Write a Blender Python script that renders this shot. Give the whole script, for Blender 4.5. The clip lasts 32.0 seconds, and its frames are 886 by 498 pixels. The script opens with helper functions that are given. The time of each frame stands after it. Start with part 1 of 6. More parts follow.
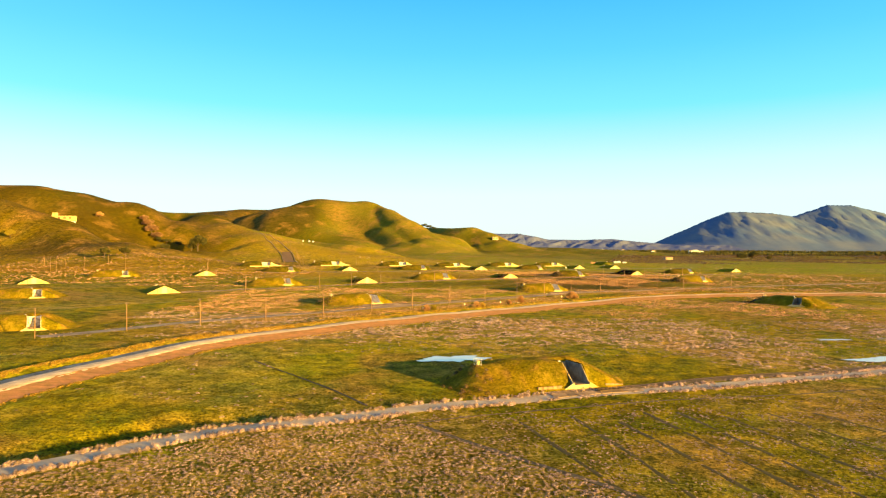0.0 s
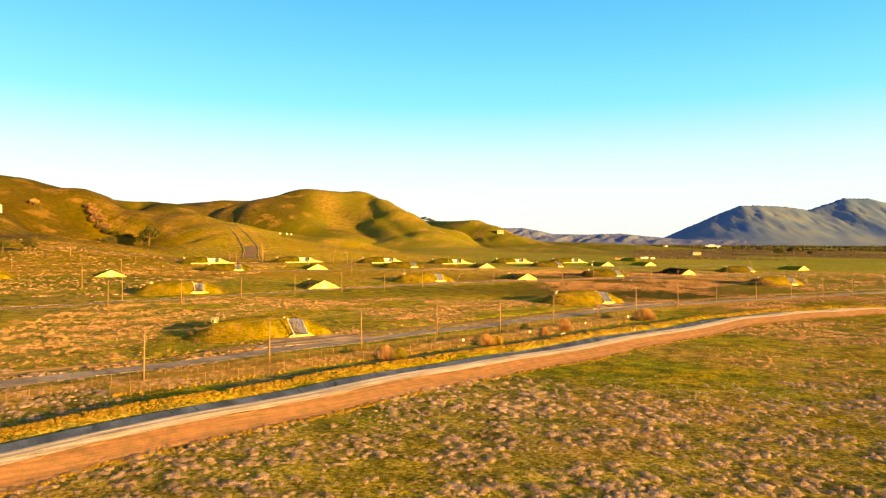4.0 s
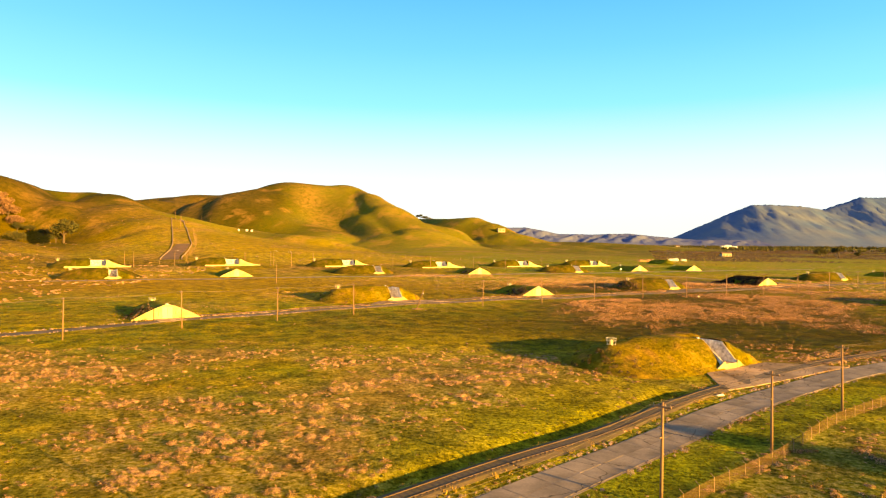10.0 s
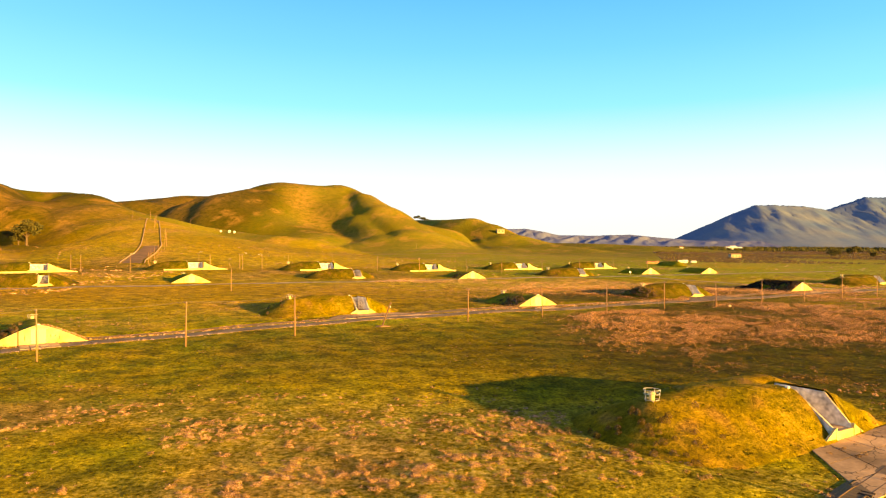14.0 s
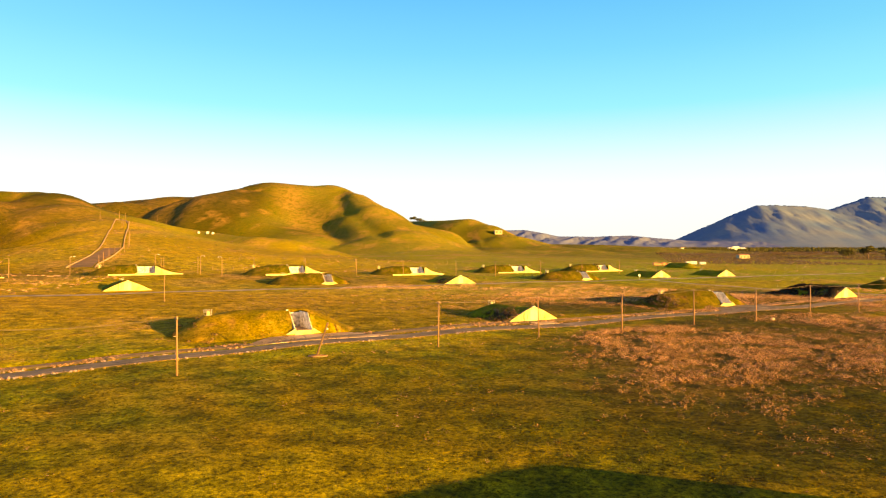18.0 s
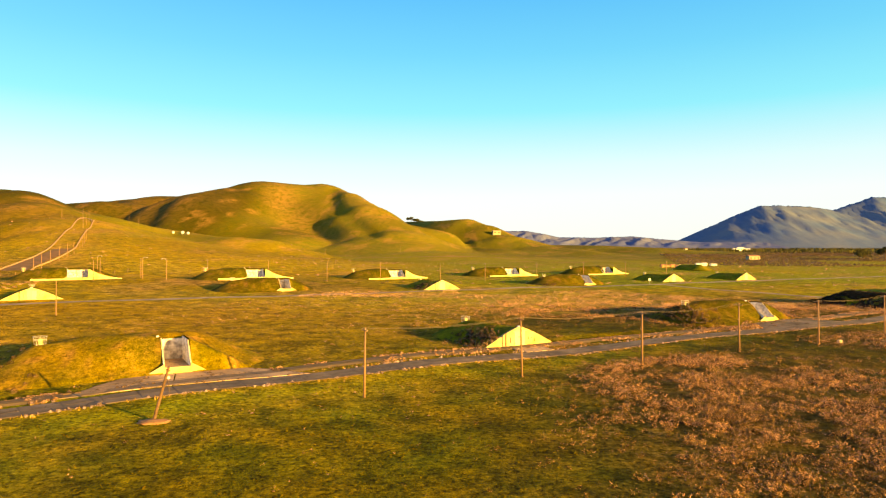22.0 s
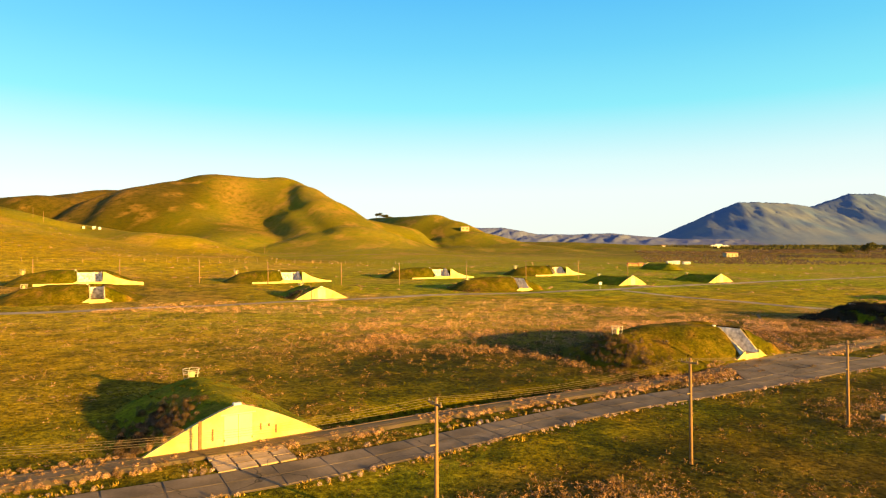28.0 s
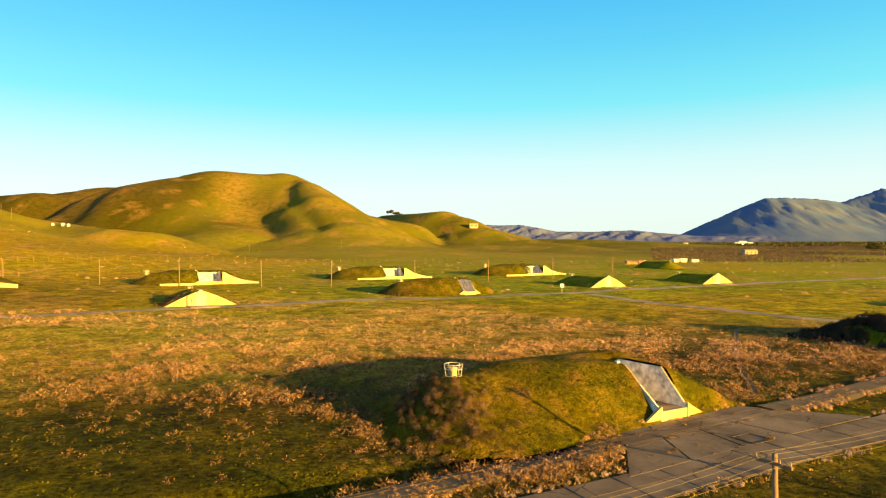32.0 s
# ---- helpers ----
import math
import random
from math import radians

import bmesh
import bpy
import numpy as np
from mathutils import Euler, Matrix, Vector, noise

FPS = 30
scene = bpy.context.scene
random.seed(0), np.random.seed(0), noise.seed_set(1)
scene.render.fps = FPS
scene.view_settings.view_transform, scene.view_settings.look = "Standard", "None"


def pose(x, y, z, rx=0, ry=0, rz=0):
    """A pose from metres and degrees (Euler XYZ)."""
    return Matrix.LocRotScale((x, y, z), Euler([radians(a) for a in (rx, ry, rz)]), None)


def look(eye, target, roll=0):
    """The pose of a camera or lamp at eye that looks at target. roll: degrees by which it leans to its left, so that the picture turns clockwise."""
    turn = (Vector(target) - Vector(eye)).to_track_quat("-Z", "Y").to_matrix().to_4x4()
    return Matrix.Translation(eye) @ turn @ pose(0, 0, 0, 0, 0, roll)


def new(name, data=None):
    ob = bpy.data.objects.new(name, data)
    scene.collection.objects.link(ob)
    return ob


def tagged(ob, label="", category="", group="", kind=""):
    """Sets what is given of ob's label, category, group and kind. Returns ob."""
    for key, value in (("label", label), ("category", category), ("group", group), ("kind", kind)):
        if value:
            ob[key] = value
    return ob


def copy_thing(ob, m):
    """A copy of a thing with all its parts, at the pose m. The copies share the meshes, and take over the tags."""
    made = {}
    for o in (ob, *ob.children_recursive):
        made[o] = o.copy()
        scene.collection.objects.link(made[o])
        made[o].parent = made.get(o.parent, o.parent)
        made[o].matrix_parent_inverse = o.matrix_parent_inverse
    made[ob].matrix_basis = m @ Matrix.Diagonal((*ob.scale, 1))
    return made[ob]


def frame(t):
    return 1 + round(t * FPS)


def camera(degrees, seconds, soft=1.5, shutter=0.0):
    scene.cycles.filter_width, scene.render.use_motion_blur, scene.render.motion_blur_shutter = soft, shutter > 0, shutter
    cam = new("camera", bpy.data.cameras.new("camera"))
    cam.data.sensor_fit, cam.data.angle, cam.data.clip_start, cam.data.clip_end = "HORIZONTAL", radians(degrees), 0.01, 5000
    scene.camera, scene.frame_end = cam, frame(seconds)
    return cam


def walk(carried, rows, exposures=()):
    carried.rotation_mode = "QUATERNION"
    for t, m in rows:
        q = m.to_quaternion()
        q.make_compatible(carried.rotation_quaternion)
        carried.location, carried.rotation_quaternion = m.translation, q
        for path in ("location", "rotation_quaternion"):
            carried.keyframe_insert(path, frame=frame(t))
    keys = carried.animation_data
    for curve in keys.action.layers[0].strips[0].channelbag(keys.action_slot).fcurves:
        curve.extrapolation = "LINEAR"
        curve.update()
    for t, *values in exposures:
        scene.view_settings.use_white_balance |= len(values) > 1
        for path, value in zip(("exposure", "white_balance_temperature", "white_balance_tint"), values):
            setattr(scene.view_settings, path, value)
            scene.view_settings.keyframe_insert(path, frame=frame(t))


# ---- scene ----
cam = camera(68.73, 32.0, 1.2)
ROWS = [
    (0.0, -1.00, -1.76, 29.18, 90.75, -0.33, -0.03),
    (0.5, -0.12, 15.96, 29.18, 90.76, -0.29, -0.05),
    (1.0, 0.54, 34.01, 29.22, 90.70, -0.28, -0.05),
    (1.5, 1.14, 52.72, 29.23, 90.63, -0.26, -0.03),
    (2.0, 1.62, 71.27, 29.24, 90.58, -0.25, -0.01),
    (2.5, 2.26, 89.98, 29.24, 90.54, -0.23, 0.02),
    (4.5, 5.90, 157.95, 28.38, 90.30, -0.34, 0.24),
    (5.0, 7.32, 175.64, 28.43, 90.25, -0.37, 0.28),
    (5.5, 8.80, 192.89, 28.49, 90.20, -0.40, 0.32),
    (6.0, 10.44, 209.92, 28.60, 90.22, -0.42, 0.33),
    (6.5, 12.37, 227.59, 28.55, 90.24, -0.45, 0.35),
    (7.0, 14.42, 244.66, 28.61, 90.31, -0.43, 0.38),
    (7.5, 16.19, 259.31, 28.68, 90.33, -0.42, 0.39),
    (8.0, 17.00, 264.94, 28.67, 90.33, -0.42, 0.39),
    (8.5, 17.71, 270.30, 28.72, 90.36, -0.44, 0.40),
    (9.0, 18.47, 275.94, 28.70, 90.38, -0.43, 0.41),
    (9.5, 19.28, 281.77, 28.63, 90.39, -0.43, 0.40),
    (10.0, 20.09, 287.21, 28.62, 90.39, -0.43, 0.41),
    (10.5, 20.89, 292.88, 28.61, 90.41, -0.42, 0.42),
    (11.0, 21.70, 298.38, 28.54, 90.42, -0.39, 0.42),
    (11.5, 22.57, 303.93, 28.55, 90.43, -0.35, 0.44),
    (12.0, 23.40, 309.20, 28.56, 90.44, -0.33, 0.44),
    (12.5, 24.22, 314.76, 28.58, 90.45, -0.30, 0.45),
    (13.0, 25.04, 320.36, 28.59, 90.48, -0.28, 0.46),
    (13.5, 25.88, 325.80, 28.61, 90.52, -0.26, 0.47),
    (14.0, 26.72, 331.50, 28.64, 90.56, -0.24, 0.47),
    (14.5, 27.55, 336.94, 28.61, 90.57, -0.22, 0.48),
    (16.5, 31.27, 358.96, 28.57, 90.66, -0.08, 0.46),
    (17.0, 32.09, 364.55, 28.63, 90.71, -0.05, 0.45),
    (17.5, 33.02, 370.42, 28.68, 90.71, -0.04, 0.42),
    (18.0, 33.89, 375.89, 28.67, 90.73, -0.02, 0.42),
    (18.5, 34.88, 381.76, 28.72, 90.72, -0.04, 0.42),
    (19.0, 35.86, 387.62, 28.72, 90.75, -0.03, 0.41),
    (19.5, 36.92, 393.03, 28.77, 90.76, -0.03, 0.42),
    (20.0, 38.04, 398.65, 28.77, 90.77, -0.01, 0.44),
    (20.5, 39.15, 404.10, 28.79, 90.80, -0.06, 0.44),
    (21.0, 40.38, 409.77, 28.74, 90.82, -0.01, 0.47),
    (21.5, 41.65, 415.55, 28.81, 90.83, 0.01, 0.49),
    (22.0, 42.88, 421.00, 28.83, 90.84, 0.02, 0.51),
    (22.5, 44.16, 426.82, 28.98, 90.83, 0.05, 0.44),
    (23.0, 45.66, 432.37, 29.08, 90.80, 0.07, -0.15),
    (23.5, 47.78, 438.20, 29.08, 90.78, 0.09, -1.07),
    (24.0, 50.13, 443.64, 29.14, 90.77, 0.10, -1.12),
    (24.5, 52.69, 449.37, 29.19, 90.75, 0.10, -1.11),
    (25.0, 55.42, 455.04, 29.13, 90.73, 0.13, -1.11),
    (25.5, 58.40, 460.61, 29.06, 90.72, 0.14, -1.11),
    (28.0, 74.47, 486.54, 29.34, 90.60, 0.12, -1.07),
    (28.5, 78.21, 491.88, 29.34, 90.57, 0.10, -1.07),
    (29.0, 81.84, 496.85, 29.30, 90.56, 0.11, -1.06),
    (29.5, 85.68, 502.08, 29.25, 90.54, 0.12, -1.05),
    (30.0, 89.42, 506.94, 29.15, 90.50, 0.12, -1.03),
    (30.5, 93.39, 511.94, 28.99, 90.49, 0.16, -1.04),
    (31.0, 97.48, 516.93, 28.88, 90.47, 0.17, -0.96),
    (31.5, 101.09, 521.49, 28.86, 90.45, 0.20, 0.02),
    (32.0, 104.82, 526.38, 28.84, 90.44, 0.23, 1.04),
]
EXPOSURE = 2.3
# stops, kelvin and tint drift a little on the way
LOOK = [(0.0, EXPOSURE - 0.06, 6050, -5), (1.0, EXPOSURE - 0.06, 6080, -5), (2.0, EXPOSURE - 0.05, 6400, 1), (5.0, EXPOSURE - 0.01, 6750, 6), (6.0, EXPOSURE, 6950, 9), (7.0, EXPOSURE + 0.01, 6420, -2), (8.0, EXPOSURE + 0.03, 6650, 2), (10.0, EXPOSURE + 0.05, 6850, 8), (20.0, EXPOSURE, 7020, 12), (23.0, EXPOSURE - 0.05, 6600, 4), (26.0, EXPOSURE - 0.07, 6620, 6), (32.0, EXPOSURE - 0.12, 6300, -4)]
walk(cam, [(t, pose(x, y, z, rx, ry, rz)) for t, x, y, z, rx, ry, rz in ROWS], LOOK)

# ---- light: low evening sun from the right and behind, clear sky ----
SKY = 0.98 / 2 ** EXPOSURE
SUN_ELEV, SUN_AZ = radians(7.0), math.atan2(0.80, -0.60)
world = bpy.data.worlds.new("sky")
scene.world = world
world.use_nodes = True
wn, wl = world.node_tree.nodes, world.node_tree.links
wn.clear()
sky = wn.new("ShaderNodeTexSky")
sky.sky_type, sky.sun_disc = "NISHITA", False
sky.sun_elevation, sky.sun_rotation = SUN_ELEV, SUN_AZ
sky.altitude, sky.air_density, sky.dust_density, sky.ozone_density = 0.0, 1.0, 0.6, 2.0
# the clear air's own gradient: white over the horizon, then cyan, then deep blue
tcw, sepw, rampw, mixw, gainw = (wn.new("ShaderNode" + k) for k in ("TexCoord", "SeparateXYZ", "ValToRGB", "Mix", "Mix"))
rampw.color_ramp.interpolation = "LINEAR"
for k, (p, c) in enumerate(((0.0, (0.92, 0.94, 0.95)), (0.095, (0.95, 0.99, 1.0)), (0.14, (0.78, 0.97, 1.0)), (0.22, (0.27, 0.86, 1.0)), (0.30, (0.15, 0.67, 1.0)), (0.38, (0.085, 0.52, 1.0)), (0.55, (0.06, 0.30, 0.62)), (0.80, (0.04, 0.12, 0.26)))):
    e = rampw.color_ramp.elements[k] if k < 2 else rampw.color_ramp.elements.new(p)
    e.position, e.color = p, (*c, 1)
mixw.data_type, gainw.data_type, gainw.blend_type = "RGBA", "RGBA", "MULTIPLY"
mixw.inputs[0].default_value, gainw.inputs[0].default_value = 0.06, 1.0
gainw.inputs[7].default_value = (1.0, 1.0, 1.0, 1)
bg = wn.new("ShaderNodeBackground")
bg.inputs["Strength"].default_value = SKY
wout = wn.new("ShaderNodeOutputWorld")
# warm aureole of the low sun
dotw, glow, warmw = wn.new("ShaderNodeVectorMath"), wn.new("ShaderNodeMapRange"), wn.new("ShaderNodeMix")
dotw.operation, glow.interpolation_type, warmw.data_type = "DOT_PRODUCT", "SMOOTHSTEP", "RGBA"
dotw.inputs[1].default_value = (math.sin(SUN_AZ) * math.cos(SUN_ELEV), math.cos(SUN_AZ) * math.cos(SUN_ELEV), math.sin(SUN_ELEV))
glow.inputs[1].default_value, glow.inputs[2].default_value = 0.15, 1.0
warmw.inputs[7].default_value = (1.0, 0.70, 0.38, 1)
wl.new(tcw.outputs["Generated"], dotw.inputs[0])
wl.new(dotw.outputs["Value"], glow.inputs[0])
wl.new(glow.outputs[0], warmw.inputs[0])
wl.new(tcw.outputs["Generated"], sepw.inputs[0])
wl.new(sepw.outputs[2], rampw.inputs[0])
wl.new(rampw.outputs[0], warmw.inputs[6])
wl.new(warmw.outputs[2], mixw.inputs[6])
wl.new(sky.outputs[0], mixw.inputs[7])
wl.new(mixw.outputs[2], gainw.inputs[6])
wl.new(gainw.outputs[2], bg.inputs[0])
wl.new(bg.outputs[0], wout.inputs[0])
sun_data = bpy.data.lights.new("sun", "SUN")
sun_data.energy, sun_data.angle, sun_data.color = 5.0, radians(0.53), (1.0, 0.53, 0.085)
sun = new("sun", sun_data)
SUN_DIR = Vector((math.sin(SUN_AZ) * math.cos(SUN_ELEV), math.cos(SUN_AZ) * math.cos(SUN_ELEV), math.sin(SUN_ELEV)))
sun.matrix_world = look(SUN_DIR * 900 + Vector((50, 300, 0)), (50, 300, 0))

# ---- materials ----
def mat(name, base, rough=0.85, metal=0.0, var=0.25, scale=1.0, bump=0.3, fine=12.0, second=None, spec=0.3, crack=0.0, streak=0.0, each=0.1):
    """A painted or mineral surface: two scales of tone, a second colour in stains, fine relief."""
    m = bpy.data.materials.new(name)
    m.use_nodes = True
    n, l = m.node_tree.nodes, m.node_tree.links
    b = n["Principled BSDF"]
    b.inputs["Roughness"].default_value, b.inputs["Metallic"].default_value = rough, metal
    b.inputs["Specular IOR Level"].default_value = spec
    tc = n.new("ShaderNodeTexCoord")
    big, small = n.new("ShaderNodeTexNoise"), n.new("ShaderNodeTexNoise")
    big.inputs["Scale"].default_value, small.inputs["Scale"].default_value = scale, fine * scale
    big.inputs["Detail"].default_value, small.inputs["Detail"].default_value = 5, 4
    for k in (big, small):
        l.new(tc.outputs["Object"], k.inputs["Vector"])
    ramp = n.new("ShaderNodeMapRange")
    ramp.inputs[1].default_value, ramp.inputs[2].default_value = 0.35, 0.68
    l.new(big.outputs[0], ramp.inputs[0])
    mix = n.new("ShaderNodeMix")
    mix.data_type = "RGBA"
    c2 = second or tuple(v * (1 - var) for v in base)
    mix.inputs[6].default_value, mix.inputs[7].default_value = (*base, 1), (*c2, 1)
    l.new(ramp.outputs[0], mix.inputs[0])
    mul = n.new("ShaderNodeMix")
    mul.data_type, mul.blend_type = "RGBA", "MULTIPLY"
    mul.inputs[0].default_value = min(1.0, var * 2.5)
    l.new(mix.outputs[2], mul.inputs[6])
    fr = n.new("ShaderNodeMapRange")
    fr.inputs[3].default_value, fr.inputs[4].default_value = 0.55, 1.3
    l.new(small.outputs[0], fr.inputs[0])
    l.new(fr.outputs[0], mul.inputs[7])
    out = mul.outputs[2]

    def times(src, value):
        k = n.new("ShaderNodeMix")
        k.data_type, k.blend_type = "RGBA", "MULTIPLY"
        k.inputs[0].default_value = 1.0
        l.new(src, k.inputs[6])
        l.new(value, k.inputs[7])
        return k.outputs[2]

    def spread(src, a, z, lo, hi):
        k = n.new("ShaderNodeMapRange")
        k.inputs[1].default_value, k.inputs[2].default_value, k.inputs[3].default_value, k.inputs[4].default_value = a, z, lo, hi
        l.new(src, k.inputs[0])
        return k.outputs[0]

    info, geo = n.new("ShaderNodeObjectInfo"), n.new("ShaderNodeNewGeometry")
    out = times(out, spread(info.outputs["Random"], 0, 1, 1 - each, 1 + each))
    if crack:
        # wandering cracks with weeds in them
        warp, add, vor = n.new("ShaderNodeTexNoise"), n.new("ShaderNodeVectorMath"), n.new("ShaderNodeTexVoronoi")
        warp.inputs["Scale"].default_value, warp.inputs["Detail"].default_value = 0.18, 4
        add.operation = "ADD"
        vor.feature, vor.inputs["Scale"].default_value = "DISTANCE_TO_EDGE", crack
        l.new(geo.outputs["Position"], warp.inputs["Vector"])
        l.new(geo.outputs["Position"], add.inputs[0])
        wide_ = n.new("ShaderNodeVectorMath")
        wide_.operation = "SCALE"
        wide_.inputs["Scale"].default_value = 7.0
        l.new(warp.outputs["Color"], wide_.inputs[0])
        l.new(wide_.outputs[0], add.inputs[1])
        l.new(add.outputs[0], vor.inputs["Vector"])
        out = times(out, spread(vor.outputs["Distance"], 0.0, 0.09 * crack, 0.2, 1.0))
        blot = n.new("ShaderNodeTexNoise")
        blot.inputs["Scale"].default_value, blot.inputs["Detail"].default_value, blot.inputs["Roughness"].default_value = 0.16, 6, 0.65
        l.new(geo.outputs["Position"], blot.inputs["Vector"])
        out = times(out, spread(blot.outputs[0], 0.35, 0.62, 0.55, 1.18))
    if streak:
        # wheel-worn streaks along the track
        mp, no = n.new("ShaderNodeMapping"), n.new("ShaderNodeTexNoise")
        mp.vector_type = "TEXTURE"
        mp.inputs["Rotation"].default_value, mp.inputs["Scale"].default_value = (0, 0, radians(43)), (14.0, 0.5, 1)
        no.inputs["Scale"].default_value, no.inputs["Detail"].default_value = 1.0, 5
        l.new(geo.outputs["Position"], mp.inputs["Vector"])
        l.new(mp.outputs[0], no.inputs["Vector"])
        out = times(out, spread(no.outputs[0], 0.36, 0.64, 1 - streak, 1 + 0.6 * streak))
    l.new(out, b.inputs["Base Color"])
    if bump:
        bp = n.new("ShaderNodeBump")
        bp.inputs["Strength"].default_value, bp.inputs["Distance"].default_value = bump, 0.05
        l.new(small.outputs[0], bp.inputs["Height"])
        l.new(bp.outputs[0], b.inputs["Normal"])
    return m


def earth_mat(name, lush_shade, olive, dry, soil, relief=0.45, tuft=1.7, young=(0.152, 0.176, 0.002)):
    """Grazed winter grass: green, olive and straw at several scales; attributes dry and bare say where the
    dead weeds and the open soil lie."""
    m = bpy.data.materials.new(name)
    m.use_nodes = True
    n, l = m.node_tree.nodes, m.node_tree.links
    b = n["Principled BSDF"]
    b.inputs["Roughness"].default_value = 1.0
    b.inputs["Specular IOR Level"].default_value = 0.05
    tc = n.new("ShaderNodeTexCoord")

    def tex(scale, detail=5, rough=0.6):
        k = n.new("ShaderNodeTexNoise")
        k.inputs["Scale"].default_value, k.inputs["Detail"].default_value, k.inputs["Roughness"].default_value = scale, detail, rough
        l.new(tc.outputs["Object"], k.inputs["Vector"])
        return k.outputs[0]

    def rng(src, a, z, lo=0.0, hi=1.0):
        k = n.new("ShaderNodeMapRange")
        k.inputs[1].default_value, k.inputs[2].default_value, k.inputs[3].default_value, k.inputs[4].default_value = a, z, lo, hi
        l.new(src, k.inputs[0])
        return k.outputs[0]

    def blend(fac, a, z, kind="MIX"):
        k = n.new("ShaderNodeMix")
        k.data_type, k.blend_type = "RGBA", kind
        l.new(fac, k.inputs[0]) if not isinstance(fac, float) else setattr(k.inputs[0], "default_value", fac)
        for sock, v in ((6, a), (7, z)):
            if isinstance(v, tuple):
                k.inputs[sock].default_value = (*v, 1)
            else:
                l.new(v, k.inputs[sock])
        return k.outputs[2]

    def attr(key):
        k = n.new("ShaderNodeAttribute")
        k.attribute_name = key
        return k.outputs["Fac"]

    def math_(op, a, z):
        k = n.new("ShaderNodeMath")
        k.operation = op
        k.use_clamp = True
        for s, v in ((0, a), (1, z)):
            if isinstance(v, float):
                k.inputs[s].default_value = v
            else:
                l.new(v, k.inputs[s])
        return k.outputs[0]

    wide, mid, fine, grain = tex(0.018), tex(0.11), tex(tuft, 6, 0.7), tex(6.0, 4, 0.7)
    col = blend(rng(mid, 0.38, 0.72), lush_shade, olive)
    col = blend(math_("MULTIPLY", rng(wide, 0.45, 0.7), 0.6), col, olive)
    col = blend(math_("MULTIPLY", rng(attr("lush_shade"), 0.95, 1.25), 0.8), col, young)
    col = blend(rng(attr("far"), 0.6, 1.0, 0.0, 0.55), col, (0.145, 0.148, 0.004))
    col = blend(math_("MULTIPLY", attr("warm"), 0.85), col, tuple(0.5 * (p + q) for p, q in zip(olive, (0.38, 0.20, 0.002))))
    speck = rng(fine, 0.42, 0.62)
    weeds = math_("MULTIPLY", math_("MULTIPLY", attr("dry"), 0.45), speck)
    col = blend(weeds, col, dry)
    turf = n.new("ShaderNodeMix")
    turf.data_type, turf.blend_type = "RGBA", "MULTIPLY"
    turf.inputs[0].default_value = 1.0
    l.new(col, turf.inputs[6])
    # this attribute scales the turf colour, painted shade included
    l.new(rng(attr("lush_shade"), 0.0, 1.0, 0.28, 1.2), turf.inputs[7])
    col = turf.outputs[2]
    col = blend(math_("MULTIPLY", attr("bare"), rng(mid, 0.3, 0.55)), col, soil)
    near_ = rng(attr("far"), 0.0, 1.0, 1.0, 0.3)
    col = blend(near_, col, blend(rng(fine, 0.33, 0.67), (0.16, 0.16, 0.16), (1.68, 1.68, 1.68)), "MULTIPLY")
    calm = rng(attr("far"), 0.0, 1.0, 1.0, 0.15)
    col = blend(calm, col, blend(rng(tex(0.22, 7, 0.7), 0.38, 0.62), (0.5, 0.5, 0.5), (1.4, 1.4, 1.4)), "MULTIPLY")
    col = blend(0.8, col, blend(rng(grain, 0.3, 0.7), (0.3, 0.3, 0.3), (1.6, 1.6, 1.6)), "MULTIPLY")
    l.new(col, b.inputs["Base Color"])
    hgt = math_("ADD", math_("MULTIPLY", fine, 0.75), math_("MULTIPLY", grain, 0.25))
    bp = n.new("ShaderNodeBump")
    bp.inputs["Strength"].default_value, bp.inputs["Distance"].default_value = 1.0, relief
    l.new(hgt, bp.inputs["Height"])
    l.new(bp.outputs[0], b.inputs["Normal"])
    return m


M_EARTH = earth_mat("grassland", (0.152, 0.168, 0.002), (0.28, 0.195, 0.002), (0.29, 0.19, 0.12), (0.36, 0.20, 0.055))
M_MOUND = earth_mat("mound grass", (0.19, 0.172, 0.003), (0.30, 0.19, 0.004), (0.29, 0.165, 0.03), (0.27, 0.15, 0.03), 0.28, 1.6)
M_DARKMOUND = earth_mat("darker mound grass", (0.085, 0.092, 0.002), (0.15, 0.102, 0.003), (0.18, 0.10, 0.02), (0.20, 0.11, 0.025), 0.32, 1.6)
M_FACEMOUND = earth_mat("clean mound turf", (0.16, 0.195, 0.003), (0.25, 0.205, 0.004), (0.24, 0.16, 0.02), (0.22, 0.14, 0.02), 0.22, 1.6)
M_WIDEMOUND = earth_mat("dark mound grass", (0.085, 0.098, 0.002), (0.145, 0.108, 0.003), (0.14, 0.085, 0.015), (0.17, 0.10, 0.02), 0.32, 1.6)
# distance haze and sunlit patches painted into the far slopes' base colours
M_FAR = mat("haze-blue slope", (0.088, 0.142, 0.31), 1.0, 0, 0.12, 0.005, 0.0, 9.0, (0.15, 0.185, 0.285), 0.0)
M_FARHILL = mat("haze-blue far hills", (0.15, 0.175, 0.32), 1.0, 0, 0.25, 0.006, 0.0, 9.0, (0.10, 0.13, 0.33), 0.0)
M_FACE = mat("limewashed concrete", (0.62, 0.495, 0.265), 0.9, 0, 0.24, 0.45, 0.15, 10.0, (0.44, 0.345, 0.12))
M_DOOR = mat("painted steel door", (0.68, 0.63, 0.36), 0.6, 0, 0.08, 0.5, 0.05, 10.0)
M_WALL = mat("weathered concrete", (0.88, 0.84, 0.82), 0.92, 0, 0.4, 1.5, 0.25, 4.0, (0.30, 0.28, 0.28))
